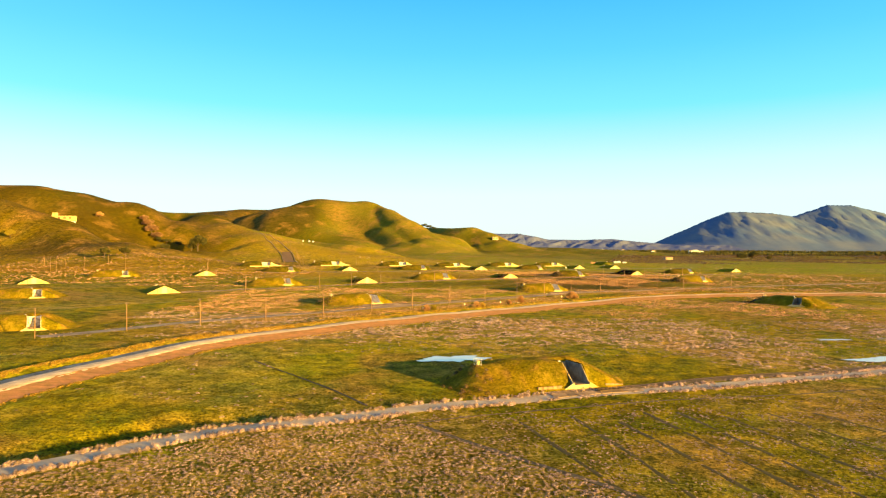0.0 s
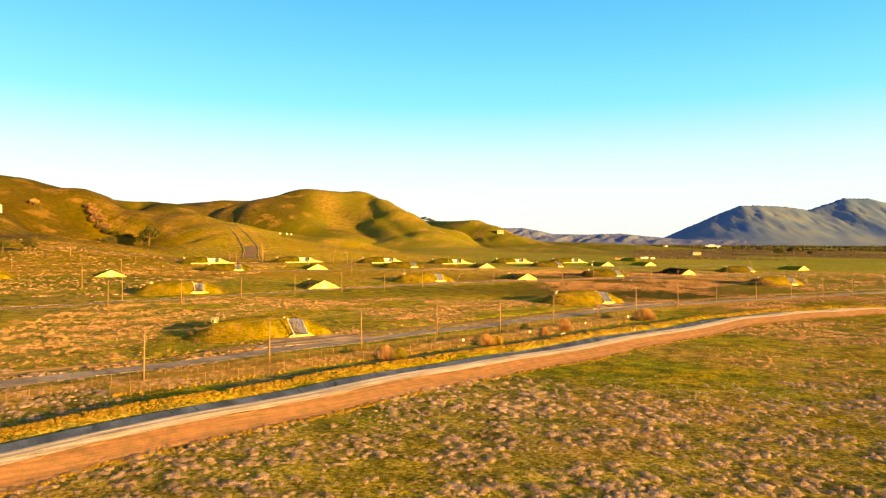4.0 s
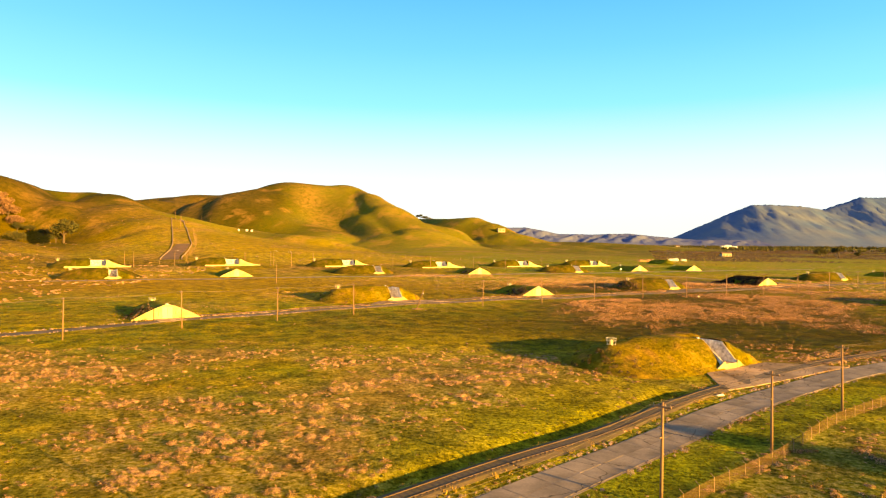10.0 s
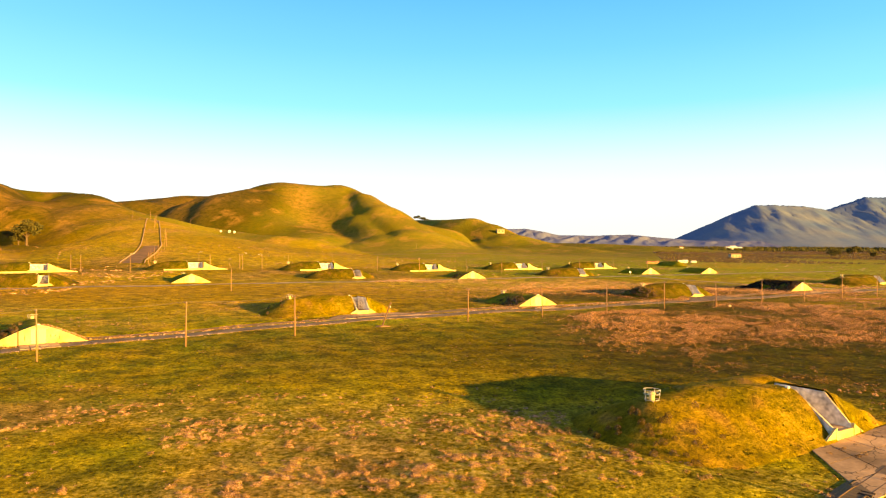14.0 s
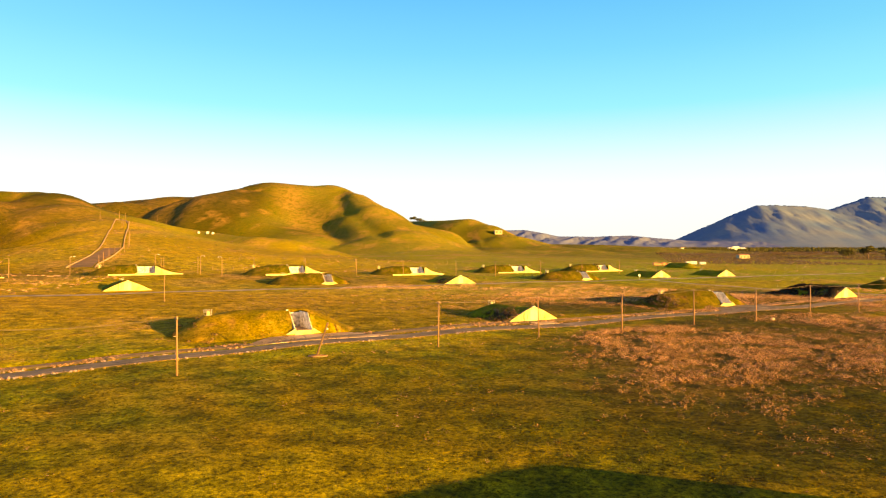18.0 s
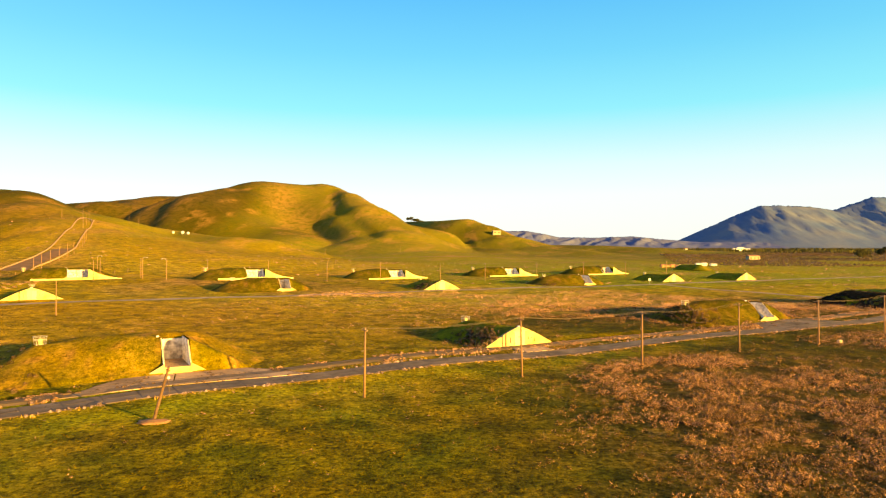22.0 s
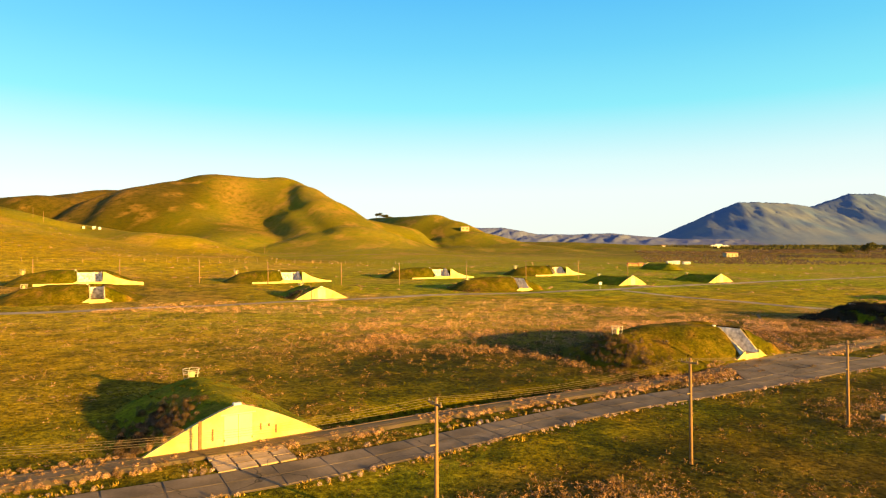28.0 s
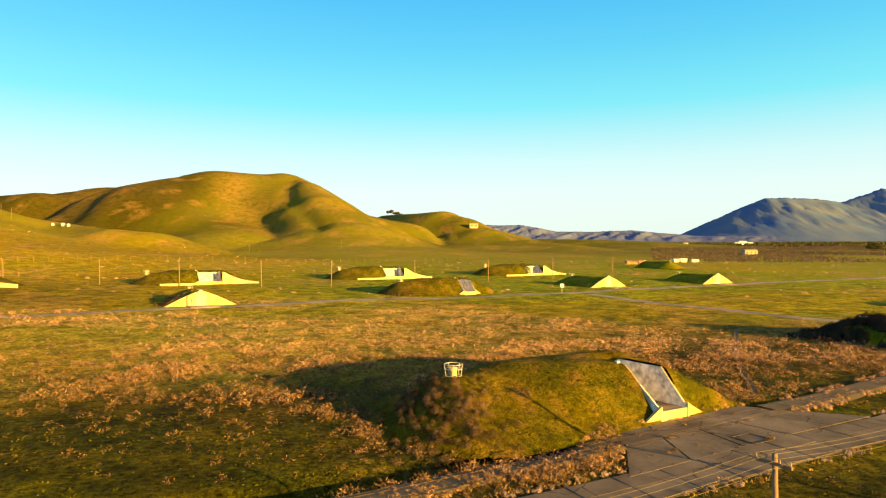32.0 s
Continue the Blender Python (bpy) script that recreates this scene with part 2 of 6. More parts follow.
# darkened wall concrete: two docks' shade put into the colour, also used for rubble
M_DARKWALL = mat("shade-dark stained concrete", (0.24, 0.23, 0.22), 0.92, 0, 0.35, 0.6, 0.25, 9.0, (0.12, 0.115, 0.11))
M_RUST = mat("rusty steel", (0.22, 0.12, 0.065), 0.85, 0.0, 0.35, 1.5, 0.2, 8.0)
M_GALV = mat("galvanised steel", (0.62, 0.60, 0.55), 0.5, 0.35, 0.15, 2.0, 0.05, 8.0)
M_ROAD = mat("old asphalt", (0.29, 0.235, 0.20), 0.9, 0, 0.3, 0.25, 0.3, 14.0, (0.20, 0.16, 0.135), crack=0.09)
# darker copy of the old asphalt: dimmer light put into its colour
M_ROAD2 = mat("dark old asphalt", (0.185, 0.14, 0.11), 0.9, 0, 0.3, 0.25, 0.3, 14.0, (0.12, 0.09, 0.068), crack=0.09)
M_PALEROAD = mat("pale worn road", (0.52, 0.43, 0.36), 0.95, 0, 0.35, 0.3, 0.5, 10.0, (0.36, 0.29, 0.24))
M_SLAB2 = mat("dark worn slab", (0.195, 0.148, 0.117), 0.92, 0, 0.35, 0.2, 0.25, 12.0, (0.14, 0.105, 0.08), crack=0.1, each=0.16)
M_PINKSLAB = mat("worn pinkish slab", (0.50, 0.36, 0.25), 0.92, 0, 0.35, 0.5, 0.25, 8.0, (0.33, 0.24, 0.17), crack=0.22, each=0.2)
M_SLAB = mat("worn concrete slab", (0.42, 0.285, 0.18), 0.92, 0, 0.3, 0.2, 0.25, 12.0, (0.29, 0.195, 0.12), crack=0.1, each=0.16)
M_CANAL = mat("canal concrete", (0.56, 0.46, 0.38), 0.9, 0, 0.35, 0.3, 0.2, 10.0, (0.34, 0.28, 0.23), crack=0.05, each=0.14)
# tone dark enough to hold ditch and canal shade as well as silt
M_SILT = mat("damp silt and shade", (0.10, 0.083, 0.06), 0.95, 0, 0.3, 0.5, 0.3, 6.0)
M_FURROW = mat("dark furrow soil", (0.05, 0.042, 0.012), 0.95, 0, 0.5, 0.7, 0.3, 6.0, (0.085, 0.065, 0.016))
M_GRAVEL = mat("pale gravel", (0.62, 0.50, 0.41), 0.95, 0, 0.35, 0.35, 1.0, 9.0, (0.46, 0.37, 0.29), streak=0.4)
M_CLAY = mat("orange clay verge", (0.345, 0.168, 0.085), 0.97, 0, 0.45, 0.6, 1.0, 7.0, (0.22, 0.13, 0.06), streak=0.25)
# gravel darkened for the canal slope's shade; the wheel ruts share it
M_SLOPE = mat("shaded gravel and rut earth", (0.36, 0.27, 0.20), 0.97, 0, 0.4, 0.4, 0.8, 8.0, (0.24, 0.17, 0.12))
M_CLAYKERB = mat("sandy kerb stone", (0.40, 0.27, 0.16), 0.95, 0, 0.3, 0.5, 0.3, 8.0)
M_TRACKSOIL = mat("trodden brown earth", (0.21, 0.115, 0.06), 0.97, 0, 0.4, 0.15, 0.6, 9.0, (0.13, 0.085, 0.04))
M_BALLAST = mat("dirty ballast", (0.13, 0.095, 0.066), 0.95, 0, 0.4, 0.6, 0.5, 16.0, (0.105, 0.082, 0.035))
M_WOOD = mat("weathered pole wood", (0.28, 0.16, 0.085), 0.9, 0, 0.35, 2.0, 0.3, 8.0, (0.20, 0.13, 0.08))
M_TIE = mat("sleeper wood", (0.105, 0.075, 0.058), 0.95, 0, 0.4, 1.0, 0.3, 8.0)
M_OLDPOLE = mat("dark rotten pole wood", (0.105, 0.066, 0.045), 0.95, 0, 0.5, 1.5, 0.3, 4.0, (0.20, 0.125, 0.075))
M_RAIL = mat("rail steel", (0.12, 0.075, 0.048), 0.75, 0.0, 0.3, 1.5, 0.1, 8.0)
M_POST = mat("fence post steel", (0.25, 0.18, 0.11), 0.6, 0.3, 0.1, 2.0, 0.0)
M_WIRE = mat("line wire", (0.17, 0.14, 0.10), 0.8, 0.0, 0.1, 2.0, 0.0)
M_GLASSY = mat("brown glazed porcelain", (0.34, 0.27, 0.22), 0.3, 0, 0.05, 3.0, 0.0)
M_WHITE = mat("white paint", (0.78, 0.77, 0.74), 0.6, 0, 0.1, 0.5, 0.05)
M_PANEL = mat("tan timber panel", (0.33, 0.22, 0.13), 0.9, 0, 0.3, 0.8, 0.2)
M_TAN = mat("tan stucco", (0.40, 0.33, 0.25), 0.9, 0, 0.15, 0.3, 0.1)
M_SHED = mat("orange clay brick", (0.52, 0.25, 0.12), 0.9, 0, 0.25, 0.6, 0.2)
M_ROOF = mat("roofing", (0.30, 0.16, 0.10), 0.85, 0, 0.2, 0.5, 0.2)


def plant_mat(name, a, b, spread=0.45, patch=0.12, fuzz=0.0):
    """Leaves or stalks: two tones over the field, and every blade a little different."""
    m = bpy.data.materials.new(name)
    m.use_nodes = True
    n, l = m.node_tree.nodes, m.node_tree.links
    p = n["Principled BSDF"]
    p.inputs["Roughness"].default_value, p.inputs["Specular IOR Level"].default_value = 1.0, 0.04
    tc, no, ge = n.new("ShaderNodeTexCoord"), n.new("ShaderNodeTexNoise"), n.new("ShaderNodeNewGeometry")
    no.inputs["Scale"].default_value, no.inputs["Detail"].default_value = patch, 5
    l.new(tc.outputs["Object"], no.inputs["Vector"])
    r1, r2 = n.new("ShaderNodeMapRange"), n.new("ShaderNodeMapRange")
    r1.inputs[1].default_value, r1.inputs[2].default_value = 0.35, 0.65
    r2.inputs[3].default_value, r2.inputs[4].default_value = 1 - spread, 1 + spread
    l.new(no.outputs[0], r1.inputs[0])
    l.new(ge.outputs["Random Per Island"], r2.inputs[0])
    mx, mu = n.new("ShaderNodeMix"), n.new("ShaderNodeMix")
    mx.data_type, mu.data_type, mu.blend_type = "RGBA", "RGBA", "MULTIPLY"
    mx.inputs[6].default_value, mx.inputs[7].default_value, mu.inputs[0].default_value = (*a, 1), (*b, 1), 1.0
    l.new(r1.outputs[0], mx.inputs[0])
    l.new(mx.outputs[2], mu.inputs[6])
    l.new(r2.outputs[0], mu.inputs[7])
    out = mu.outputs[2]
    if fuzz:
        # a tangle of thin stalks: fine light and dark with deep relief
        fz, fr, fm, bp = n.new("ShaderNodeTexNoise"), n.new("ShaderNodeMapRange"), n.new("ShaderNodeMix"), n.new("ShaderNodeBump")
        fz.inputs["Scale"].default_value, fz.inputs["Detail"].default_value, fz.inputs["Roughness"].default_value = fuzz, 5, 0.75
        l.new(tc.outputs["Object"], fz.inputs["Vector"])
        fr.inputs[1].default_value, fr.inputs[2].default_value, fr.inputs[3].default_value, fr.inputs[4].default_value = 0.35, 0.65, 0.5, 1.5
        l.new(fz.outputs[0], fr.inputs[0])
        fm.data_type, fm.blend_type = "RGBA", "MULTIPLY"
        fm.inputs[0].default_value = 1.0
        l.new(out, fm.inputs[6])
        l.new(fr.outputs[0], fm.inputs[7])
        out = fm.outputs[2]
        bp.inputs["Strength"].default_value, bp.inputs["Distance"].default_value = 1.0, 0.25
        # open gaps between the stalks
        gap, gr = n.new("ShaderNodeTexNoise"), n.new("ShaderNodeMapRange")
        gap.inputs["Scale"].default_value, gap.inputs["Detail"].default_value, gap.inputs["Roughness"].default_value = fuzz * 1.6, 4, 0.8
        l.new(tc.outputs["Object"], gap.inputs["Vector"])
        gr.inputs[1].default_value, gr.inputs[2].default_value, gr.inputs[3].default_value, gr.inputs[4].default_value = 0.42, 0.66, 0.0, 0.9
        l.new(gap.outputs[0], gr.inputs[0])
        l.new(gr.outputs[0], p.inputs["Alpha"])
        l.new(fz.outputs[0], bp.inputs["Height"])
        l.new(bp.outputs[0], p.inputs["Normal"])
    l.new(out, p.inputs["Base Color"])
    return m


M_WEED = plant_mat("dead weed stalks", (0.33, 0.20, 0.125), (0.24, 0.15, 0.09))
M_BUSHWEED = plant_mat("brown weed bushes", (0.58, 0.35, 0.225), (0.44, 0.26, 0.16), 0.55, 0.12, 8.0)
M_PALEBUSH = plant_mat("pale weed bushes", (0.53, 0.385, 0.40), (0.41, 0.295, 0.30), 0.55, 0.12, 8.0)
M_DARKBUSH = plant_mat("dark weed bushes", (0.47, 0.275, 0.175), (0.32, 0.19, 0.115), 0.5, 0.12, 8.0)
# weed mats kept dark as painted shade beneath the stalks; joint weeds share it
M_BRUSHSHADE = plant_mat("low brown weed mats and undershade", (0.24, 0.14, 0.07), (0.16, 0.10, 0.04), 0.5, 0.12, 8.0)
M_STRAWBUSH = plant_mat("straw grass clumps", (0.46, 0.29, 0.05), (0.33, 0.21, 0.035), 0.3, 0.2, 5.0)
M_STRAW = plant_mat("straw grass", (0.36, 0.23, 0.04), (0.26, 0.165, 0.03))
M_TUFT = plant_mat("green grass tufts", (0.055, 0.055, 0.002), (0.085, 0.06, 0.002), 0.3)
M_DARKTUFT = plant_mat("rough pasture tufts", (0.05, 0.056, 0.003), (0.085, 0.064, 0.004))
M_LEAF = mat("oak leaves", (0.055, 0.06, 0.02), 0.95, 0, 0.4, 0.3, 0.0, 6.0, (0.085, 0.075, 0.025), 0.1)
M_GREYBRUSH = plant_mat("grey-brown brush", (0.16, 0.102, 0.07), (0.105, 0.07, 0.052), 0.4, 0.12, 8.0)
M_BLACKBRUSH = plant_mat("dark brush", (0.06, 0.042, 0.03), (0.04, 0.03, 0.022), 0.4, 0.12, 3.0)
M_THICKET = plant_mat("leafless thicket", (0.125, 0.088, 0.07), (0.09, 0.07, 0.065), 0.35, 0.02, 0.9)
M_BRUSH = plant_mat("brown brush twigs", (0.23, 0.135, 0.08), (0.16, 0.095, 0.06))
M_PALETWIG = plant_mat("pale bare twigs", (0.40, 0.22, 0.11), (0.30, 0.16, 0.075), 0.5, 0.6)
M_REDTWIG = plant_mat("reddish bare twigs", (0.44, 0.255, 0.115), (0.33, 0.19, 0.08), 0.5, 0.6)
M_BARK = mat("bark", (0.12, 0.085, 0.06), 0.95, 0, 0.3, 2.0, 0.3)
M_YELLOWBUSH = mat("yellow-green shrub", (0.26, 0.20, 0.02), 1.0, 0, 0.3, 0.6, 0.0, 6.0, (0.16, 0.14, 0.02), 0.05)


def water_mat(name="still water", base=(0.52, 0.51, 0.52), rough=0.12):
    m = bpy.data.materials.new(name)
    m.use_nodes = True
    n, l = m.node_tree.nodes, m.node_tree.links
    b = n["Principled BSDF"]
    # pale base colour stands in for the reflected bright sky
    b.inputs["Base Color"].default_value = (*base, 1)
    b.inputs["Roughness"].default_value = rough
    b.inputs["Specular IOR Level"].default_value = 0.9
    tc, no, bp = n.new("ShaderNodeTexCoord"), n.new("ShaderNodeTexNoise"), n.new("ShaderNodeBump")
    no.inputs["Scale"].default_value = 1.4
    bp.inputs["Strength"].default_value, bp.inputs["Distance"].default_value = 0.25, 0.03
    l.new(tc.outputs["Object"], no.inputs["Vector"])
    l.new(no.outputs[0], bp.inputs["Height"])
    l.new(bp.outputs[0], b.inputs["Normal"])
    return m


def mesh_fence_mat():
    """Chain link seen from afar: rusty wire with far more gap than wire."""
    m = bpy.data.materials.new("chain link")
    m.use_nodes = True
    n, l = m.node_tree.nodes, m.node_tree.links
    b, out = n["Principled BSDF"], n["Material Output"]
    b.inputs["Base Color"].default_value = (0.115, 0.064, 0.03, 1)
    b.inputs["Roughness"].default_value = 0.8
    tr, mx = n.new("ShaderNodeBsdfTransparent"), n.new("ShaderNodeMixShader")
    mx.inputs[0].default_value = 0.3
    l.new(tr.outputs[0], mx.inputs[1])
    l.new(b.outputs[0], mx.inputs[2])
    l.new(mx.outputs[0], out.inputs[0])
    return m


M_WATER, M_LINK = water_mat(), mesh_fence_mat()
M_CANALWATER = water_mat("canal water", (0.26, 0.21, 0.20), 0.1)

# ---- ground: one sheet, a gently rising plain and rounded hills ----
RIDGES = [  # crest points (x, y, z) and half-width
    ([(-350, 1610, 155), (-319, 1690, 180), (-234, 1705, 173)], 224),
    ([(-350, 1610, 155), (-385, 1530, 130), (-396, 1450, 100), (-384, 1370, 72)], 50),
    ([(-200, 1690, 168), (-165, 1640, 157), (-136, 1590, 147), (-94, 1500, 118), (-36, 1370, 70), (16, 1250, 38)], 100),
    ([(-70, 1385, 50), (-48, 1350, 47), (-20, 1310, 41)], 60),
    ([(-72, 2240, 132), (29, 1900, 115), (81, 1849, 116), (121, 1800, 100), (156, 1744, 76), (219, 1650, 52), (293, 1550, 34)], 100),
    ([(-757, 1850, 150), (-679, 1800, 150), (-617, 1750, 150), (-521, 1700, 152), (-467, 1690, 150)], 150),
    ([(-673, 1620, 130), (-578, 1580, 132), (-543, 1600, 129), (-539, 1660, 139)], 130),
    ([(-330, 1065, 76), (-280, 1075, 64), (-225, 1072, 56), (-180, 1035, 50), (-146, 1002, 48), (-124, 1000, 46), (-104, 992, 39)], 44),
    ([(-485, 1000, 112), (-486, 1050, 109), (-482, 1100, 104), (-444, 1117, 105), (-399, 1080, 99), (-345, 1040, 83), (-285, 980, 64), (-244, 938, 53), (-185, 900, 37)], 120),
    ([(-900, 960, 150), (-675, 983, 135), (-624, 983, 135), (-573, 1000, 127), (-572, 1100, 121), (-548, 1150, 112)], 150),
    ([(-584, 850, 103), (-527, 830, 85), (-488, 820, 75), (-409, 760, 54), (-323, 690, 32)], 85),
    ([(300, 2200, 66), (430, 2080, 62), (540, 2000, 55), (650, 1980, 47)], 110),
]


GULLIES = [  # eroded lines, depth and half-width
    ([(-176, 1640), (-166, 1590), (-157, 1540), (-128, 1470), (-92, 1400), (-62, 1330)], 4, 12),
    ([(-440, 1500), (-432, 1430), (-418, 1330)], 10, 24),
    ([(70, 1720), (85, 1650), (92, 1560)], 14, 18),
    ([(-300, 880), (-345, 905), (-400, 930)], 9, 22),
    ([(-380, 890), (-418, 933), (-420, 970), (-448, 1080)], 13, 24),
    ([(-395, 744), (-440, 850), (-455, 930)], 9, 26),
    ([(-330, 760), (-380, 800), (-420, 850)], 6, 20),
    ([(-420, 695), (-470, 735), (-540, 780)], 7, 22),
    ([(-285, 1030), (-320, 1060), (-350, 1100)], 6, 24),
]


def plain(x, y):
    yc = np.clip(y, -200, 900)
    z = -0.148 - 0.0093 * np.clip(x, -400, 400) + 0.01986 * yc + 0.00573 * yc * yc / 1000
    return z + 0.021 * (y - yc)


def seg_dist(x, y, ax, ay, bx, by):
    dx, dy = bx - ax, by - ay
    t = np.clip(((x - ax) * dx + (y - ay) * dy) / (dx * dx + dy * dy), 0, 1)
    return np.hypot(x - ax - t * dx, y - ay - t * dy), t


def line_dist(x, y, pts):
    d = np.full(np.shape(x), 1e9)
    for (ax, ay), (bx, by) in zip(pts[:-1], pts[1:]):
        d = np.minimum(d, seg_dist(x, y, ax, ay, bx, by)[0])
    return d


CANAL = [(-96, 96), (-90, 124), (-85, 146), (-76, 176), (-66, 193), (-42, 224), (-2, 266.5), (25, 289.5), (46, 310), (72, 333), (95, 355.5), (121, 373), (160, 394), (200, 408), (260, 420), (340, 428)]
CANAL_HALF = 1.75
DRAINS = [  # shallow drains along the railway
    [(-75, 255.5), (-60, 272.5), (-50, 284)],
    [(-13, 322.2), (-10.5, 324.2), (9.5, 342.7), (36.2, 367.2), (55, 386.5)],
    [(52, 546.8), (75.5, 561), (97.7, 574.3), (105, 578.3), (113, 582.2)],
    [(-50, 470), (-17, 499.5), (-13, 502.3)],
]
CANAL_BANK = [(ax - (by - ay) / math.hypot(bx - ax, by - ay) * 5.9, ay + (bx - ax) / math.hypot(bx - ax, by - ay) * 5.9) for (ax, ay), (bx, by) in zip(CANAL[:-1], CANAL[1:])]


CANAL_BED = [(ax + (by - ay) / math.hypot(bx - ax, by - ay) * 0.7, ay - (bx - ax) / math.hypot(bx - ax, by - ay) * 0.7) for (ax, ay), (bx, by) in zip(CANAL[:-1], CANAL[1:])] + [(340, 427.3)]
KNOLL = [(-180, 657), (-116, 697), (-45, 716)]  # low rise under the first wide bunkers


def terrain(x, y, carve=True):
    x, y = np.asarray(x, float), np.asarray(y, float)
    z = plain(x, y)
    tot = np.zeros(x.shape)
    for pts, w in RIDGES:
        best = np.zeros(x.shape)
        for (ax, ay, az), (bx, by, bz) in zip(pts[:-1], pts[1:]):
            d, t = seg_dist(x, y, ax, ay, bx, by)
            h = (az + t * (bz - az)) - plain(ax + t * (bx - ax), ay + t * (by - ay))
            wob = 1 + 0.18 * np.sin(x * 0.021 + 1.3 * np.sin(y * 0.013)) * np.sin(y * 0.017 + w)
            best = np.maximum(best, h * np.exp(-(d / (w * wob)) ** 2))
        tot += best ** 14
    z = z + tot ** (1 / 14)
    for pts, deep, w in GULLIES:
        z = z - deep * np.exp(-(line_dist(x, y, pts) / w) ** 2) * np.clip(tot ** (1 / 14) / (2.0 * deep), 0, 1)
    near = np.clip((y - 30) / 60, 0, 1) * np.clip((900 - y) / 200, 0, 1)
    z = z + 0.22 * near * np.sin(x * 0.11 + 0.7 * np.sin(y * 0.05)) * np.sin(y * 0.09 + 0.9 * np.sin(x * 0.04))
    z = z + 1.7 * np.exp(-(line_dist(x, y, KNOLL) / 26) ** 2)
    for pts in DRAINS:
        z = z - (1.25 if pts[0][0] > 50 else 0.75) * np.exp(-(line_dist(x, y, pts) / 1.3) ** 2)
    z = z - 1.3 * np.exp(-(line_dist(x, y, [(-74, 75), (-58, 90.4), (-51.7, 95.8), (-44.5, 102), (-34, 107)]) / 3.6) ** 2)
    z = z + 0.85 * np.exp(-(line_dist(x, y, CANAL_BANK) / 1.9) ** 2)
    if carve:
        z = z - 2.6 * (line_dist(x, y, CANAL_BED) < 2.2)
    return z


def tz(x, y):
    return float(terrain(x, y, False))


def steps(*parts):
    out = [parts[0][0]]
    for a, b, d0, d1 in parts:
        p, k = a, 0
        n = max(1, int(round(abs(b - a) / ((d0 + d1) / 2))))
        ws = np.linspace(d0, d1, n)
        out += list(a + (b - a) * np.cumsum(ws) / ws.sum())
    return np.array(out)


def field(x, y, s, seed):
    """Cheap smooth noise, 0 to 1."""
    r = np.random.RandomState(seed)
    v = 0
    for k in range(7):
        a, f, p = r.uniform(0, 6.28), s * r.uniform(0.6, 2.4), r.uniform(0, 6.28)
        v = v + np.sin(f * (x * math.cos(a) + y * math.sin(a)) + p + 1.7 * np.sin(0.6 * f * (y * math.cos(a) - x * math.sin(a)) + k)) / (1 + 0.25 * k)
    return 0.5 + 0.14 * v


def dryness(x, y):
    """Where the dead brown weeds stand."""
    d = field(x, y, 0.045, 3) * 0.75 + field(x, y, 0.16, 5) * 0.25
    d = np.clip((d - 0.40) / 0.22, 0, 1)
    for cx, cy, rx, ry, k in ((92, 500, 46, 30, 1.1), (-22, 352, 60, 55, 0.2), (95, 455, 40, 40, 0.2), (60, 610, 50, 22, 0.6), (95, 655, 75, 30, 1.2), (172, 634, 34, 22, 1.1),
                              (0, 215, 70, 28, 0.6), (0, 80, 40, 22, 0.9), (20, 300, 120, 14, 0.3), (-10, 600, 60, 40, 0.1)):
        d = d + k * np.exp(-((x - cx) / rx) ** 2 - ((y - cy) / ry) ** 2)
    for cx, cy, rx, ry, k in ((20, 480, 42, 26, 1.0), (-20, 130, 70, 35, 0.6), (180, 720, 160, 60, 1.2), (20, 800, 260, 70, 1.0), (60, 395, 26, 20, 0.5), (75, 428, 70, 15, 0.6), (82, 452, 50, 17, 0.8), (0, 437, 50, 24, 1.0), (10, 545, 30, 18, 0.7), (0, 620, 40, 40, 0.4)):
        d = d - k * np.exp(-((x - cx) / rx) ** 2 - ((y - cy) / ry) ** 2)
    strip = line_dist(x, y, [(-40, 270), (-15, 296), (8, 317), (27, 336), (50, 359), (70, 376), (90, 390)])
    d = np.maximum(d, 0.95 * (y < 104 + 0.45 * x) * ((x + 5) * 38 + (y - 104) * 35 < 0))
    d = d * (1 - 0.95 * np.exp(-(strip / 4.5) ** 2)) * (1 - 0.9 * np.exp(-(line_dist(x, y, ROADSIDE) / 6.0) ** 2)) * (1 - 0.9 * np.exp(-(line_dist(x, y, TRAIL) / 4.5) ** 2))
    d = np.maximum(d, 0.95 * np.exp(-(line_dist(x, y, [(-60, 236), (-33, 263), (-15, 281), (0, 296), (26, 320), (40, 335), (58, 352)]) / 5.0) ** 4))
    d = d * np.where((y > 425) & (y < 650), np.clip((x - 38) / 40, 0.25, 1), 1) if np.ndim(x) else d
    d = np.clip(d * np.clip((1000 - y) / 250, 0.12, 1), 0, 1)
    hills = np.clip((y - 900) / 300, 0, 1)
    return np.clip(d + hills * np.clip((0.55 * field(x, y, 0.012, 41) + 0.45 * field(x * 1.6, y * 0.5, 0.035, 42) - 0.38) * 1.6, 0, 0.26) * np.clip((x + 330) / 90, 0.2, 1), 0, 1)


TRAIL = [(-34, 250), (-15, 269.5), (0, 283), (14, 295.5), (33, 312.8), (46.5, 325.8), (55, 333.2), (64, 340), (72.5, 347), (90, 361.5), (115, 382)]
ROADSIDE = [(0, 492), (20, 506), (42, 520), (66, 533.5), (97, 553), (125, 568.5), (148, 581)]


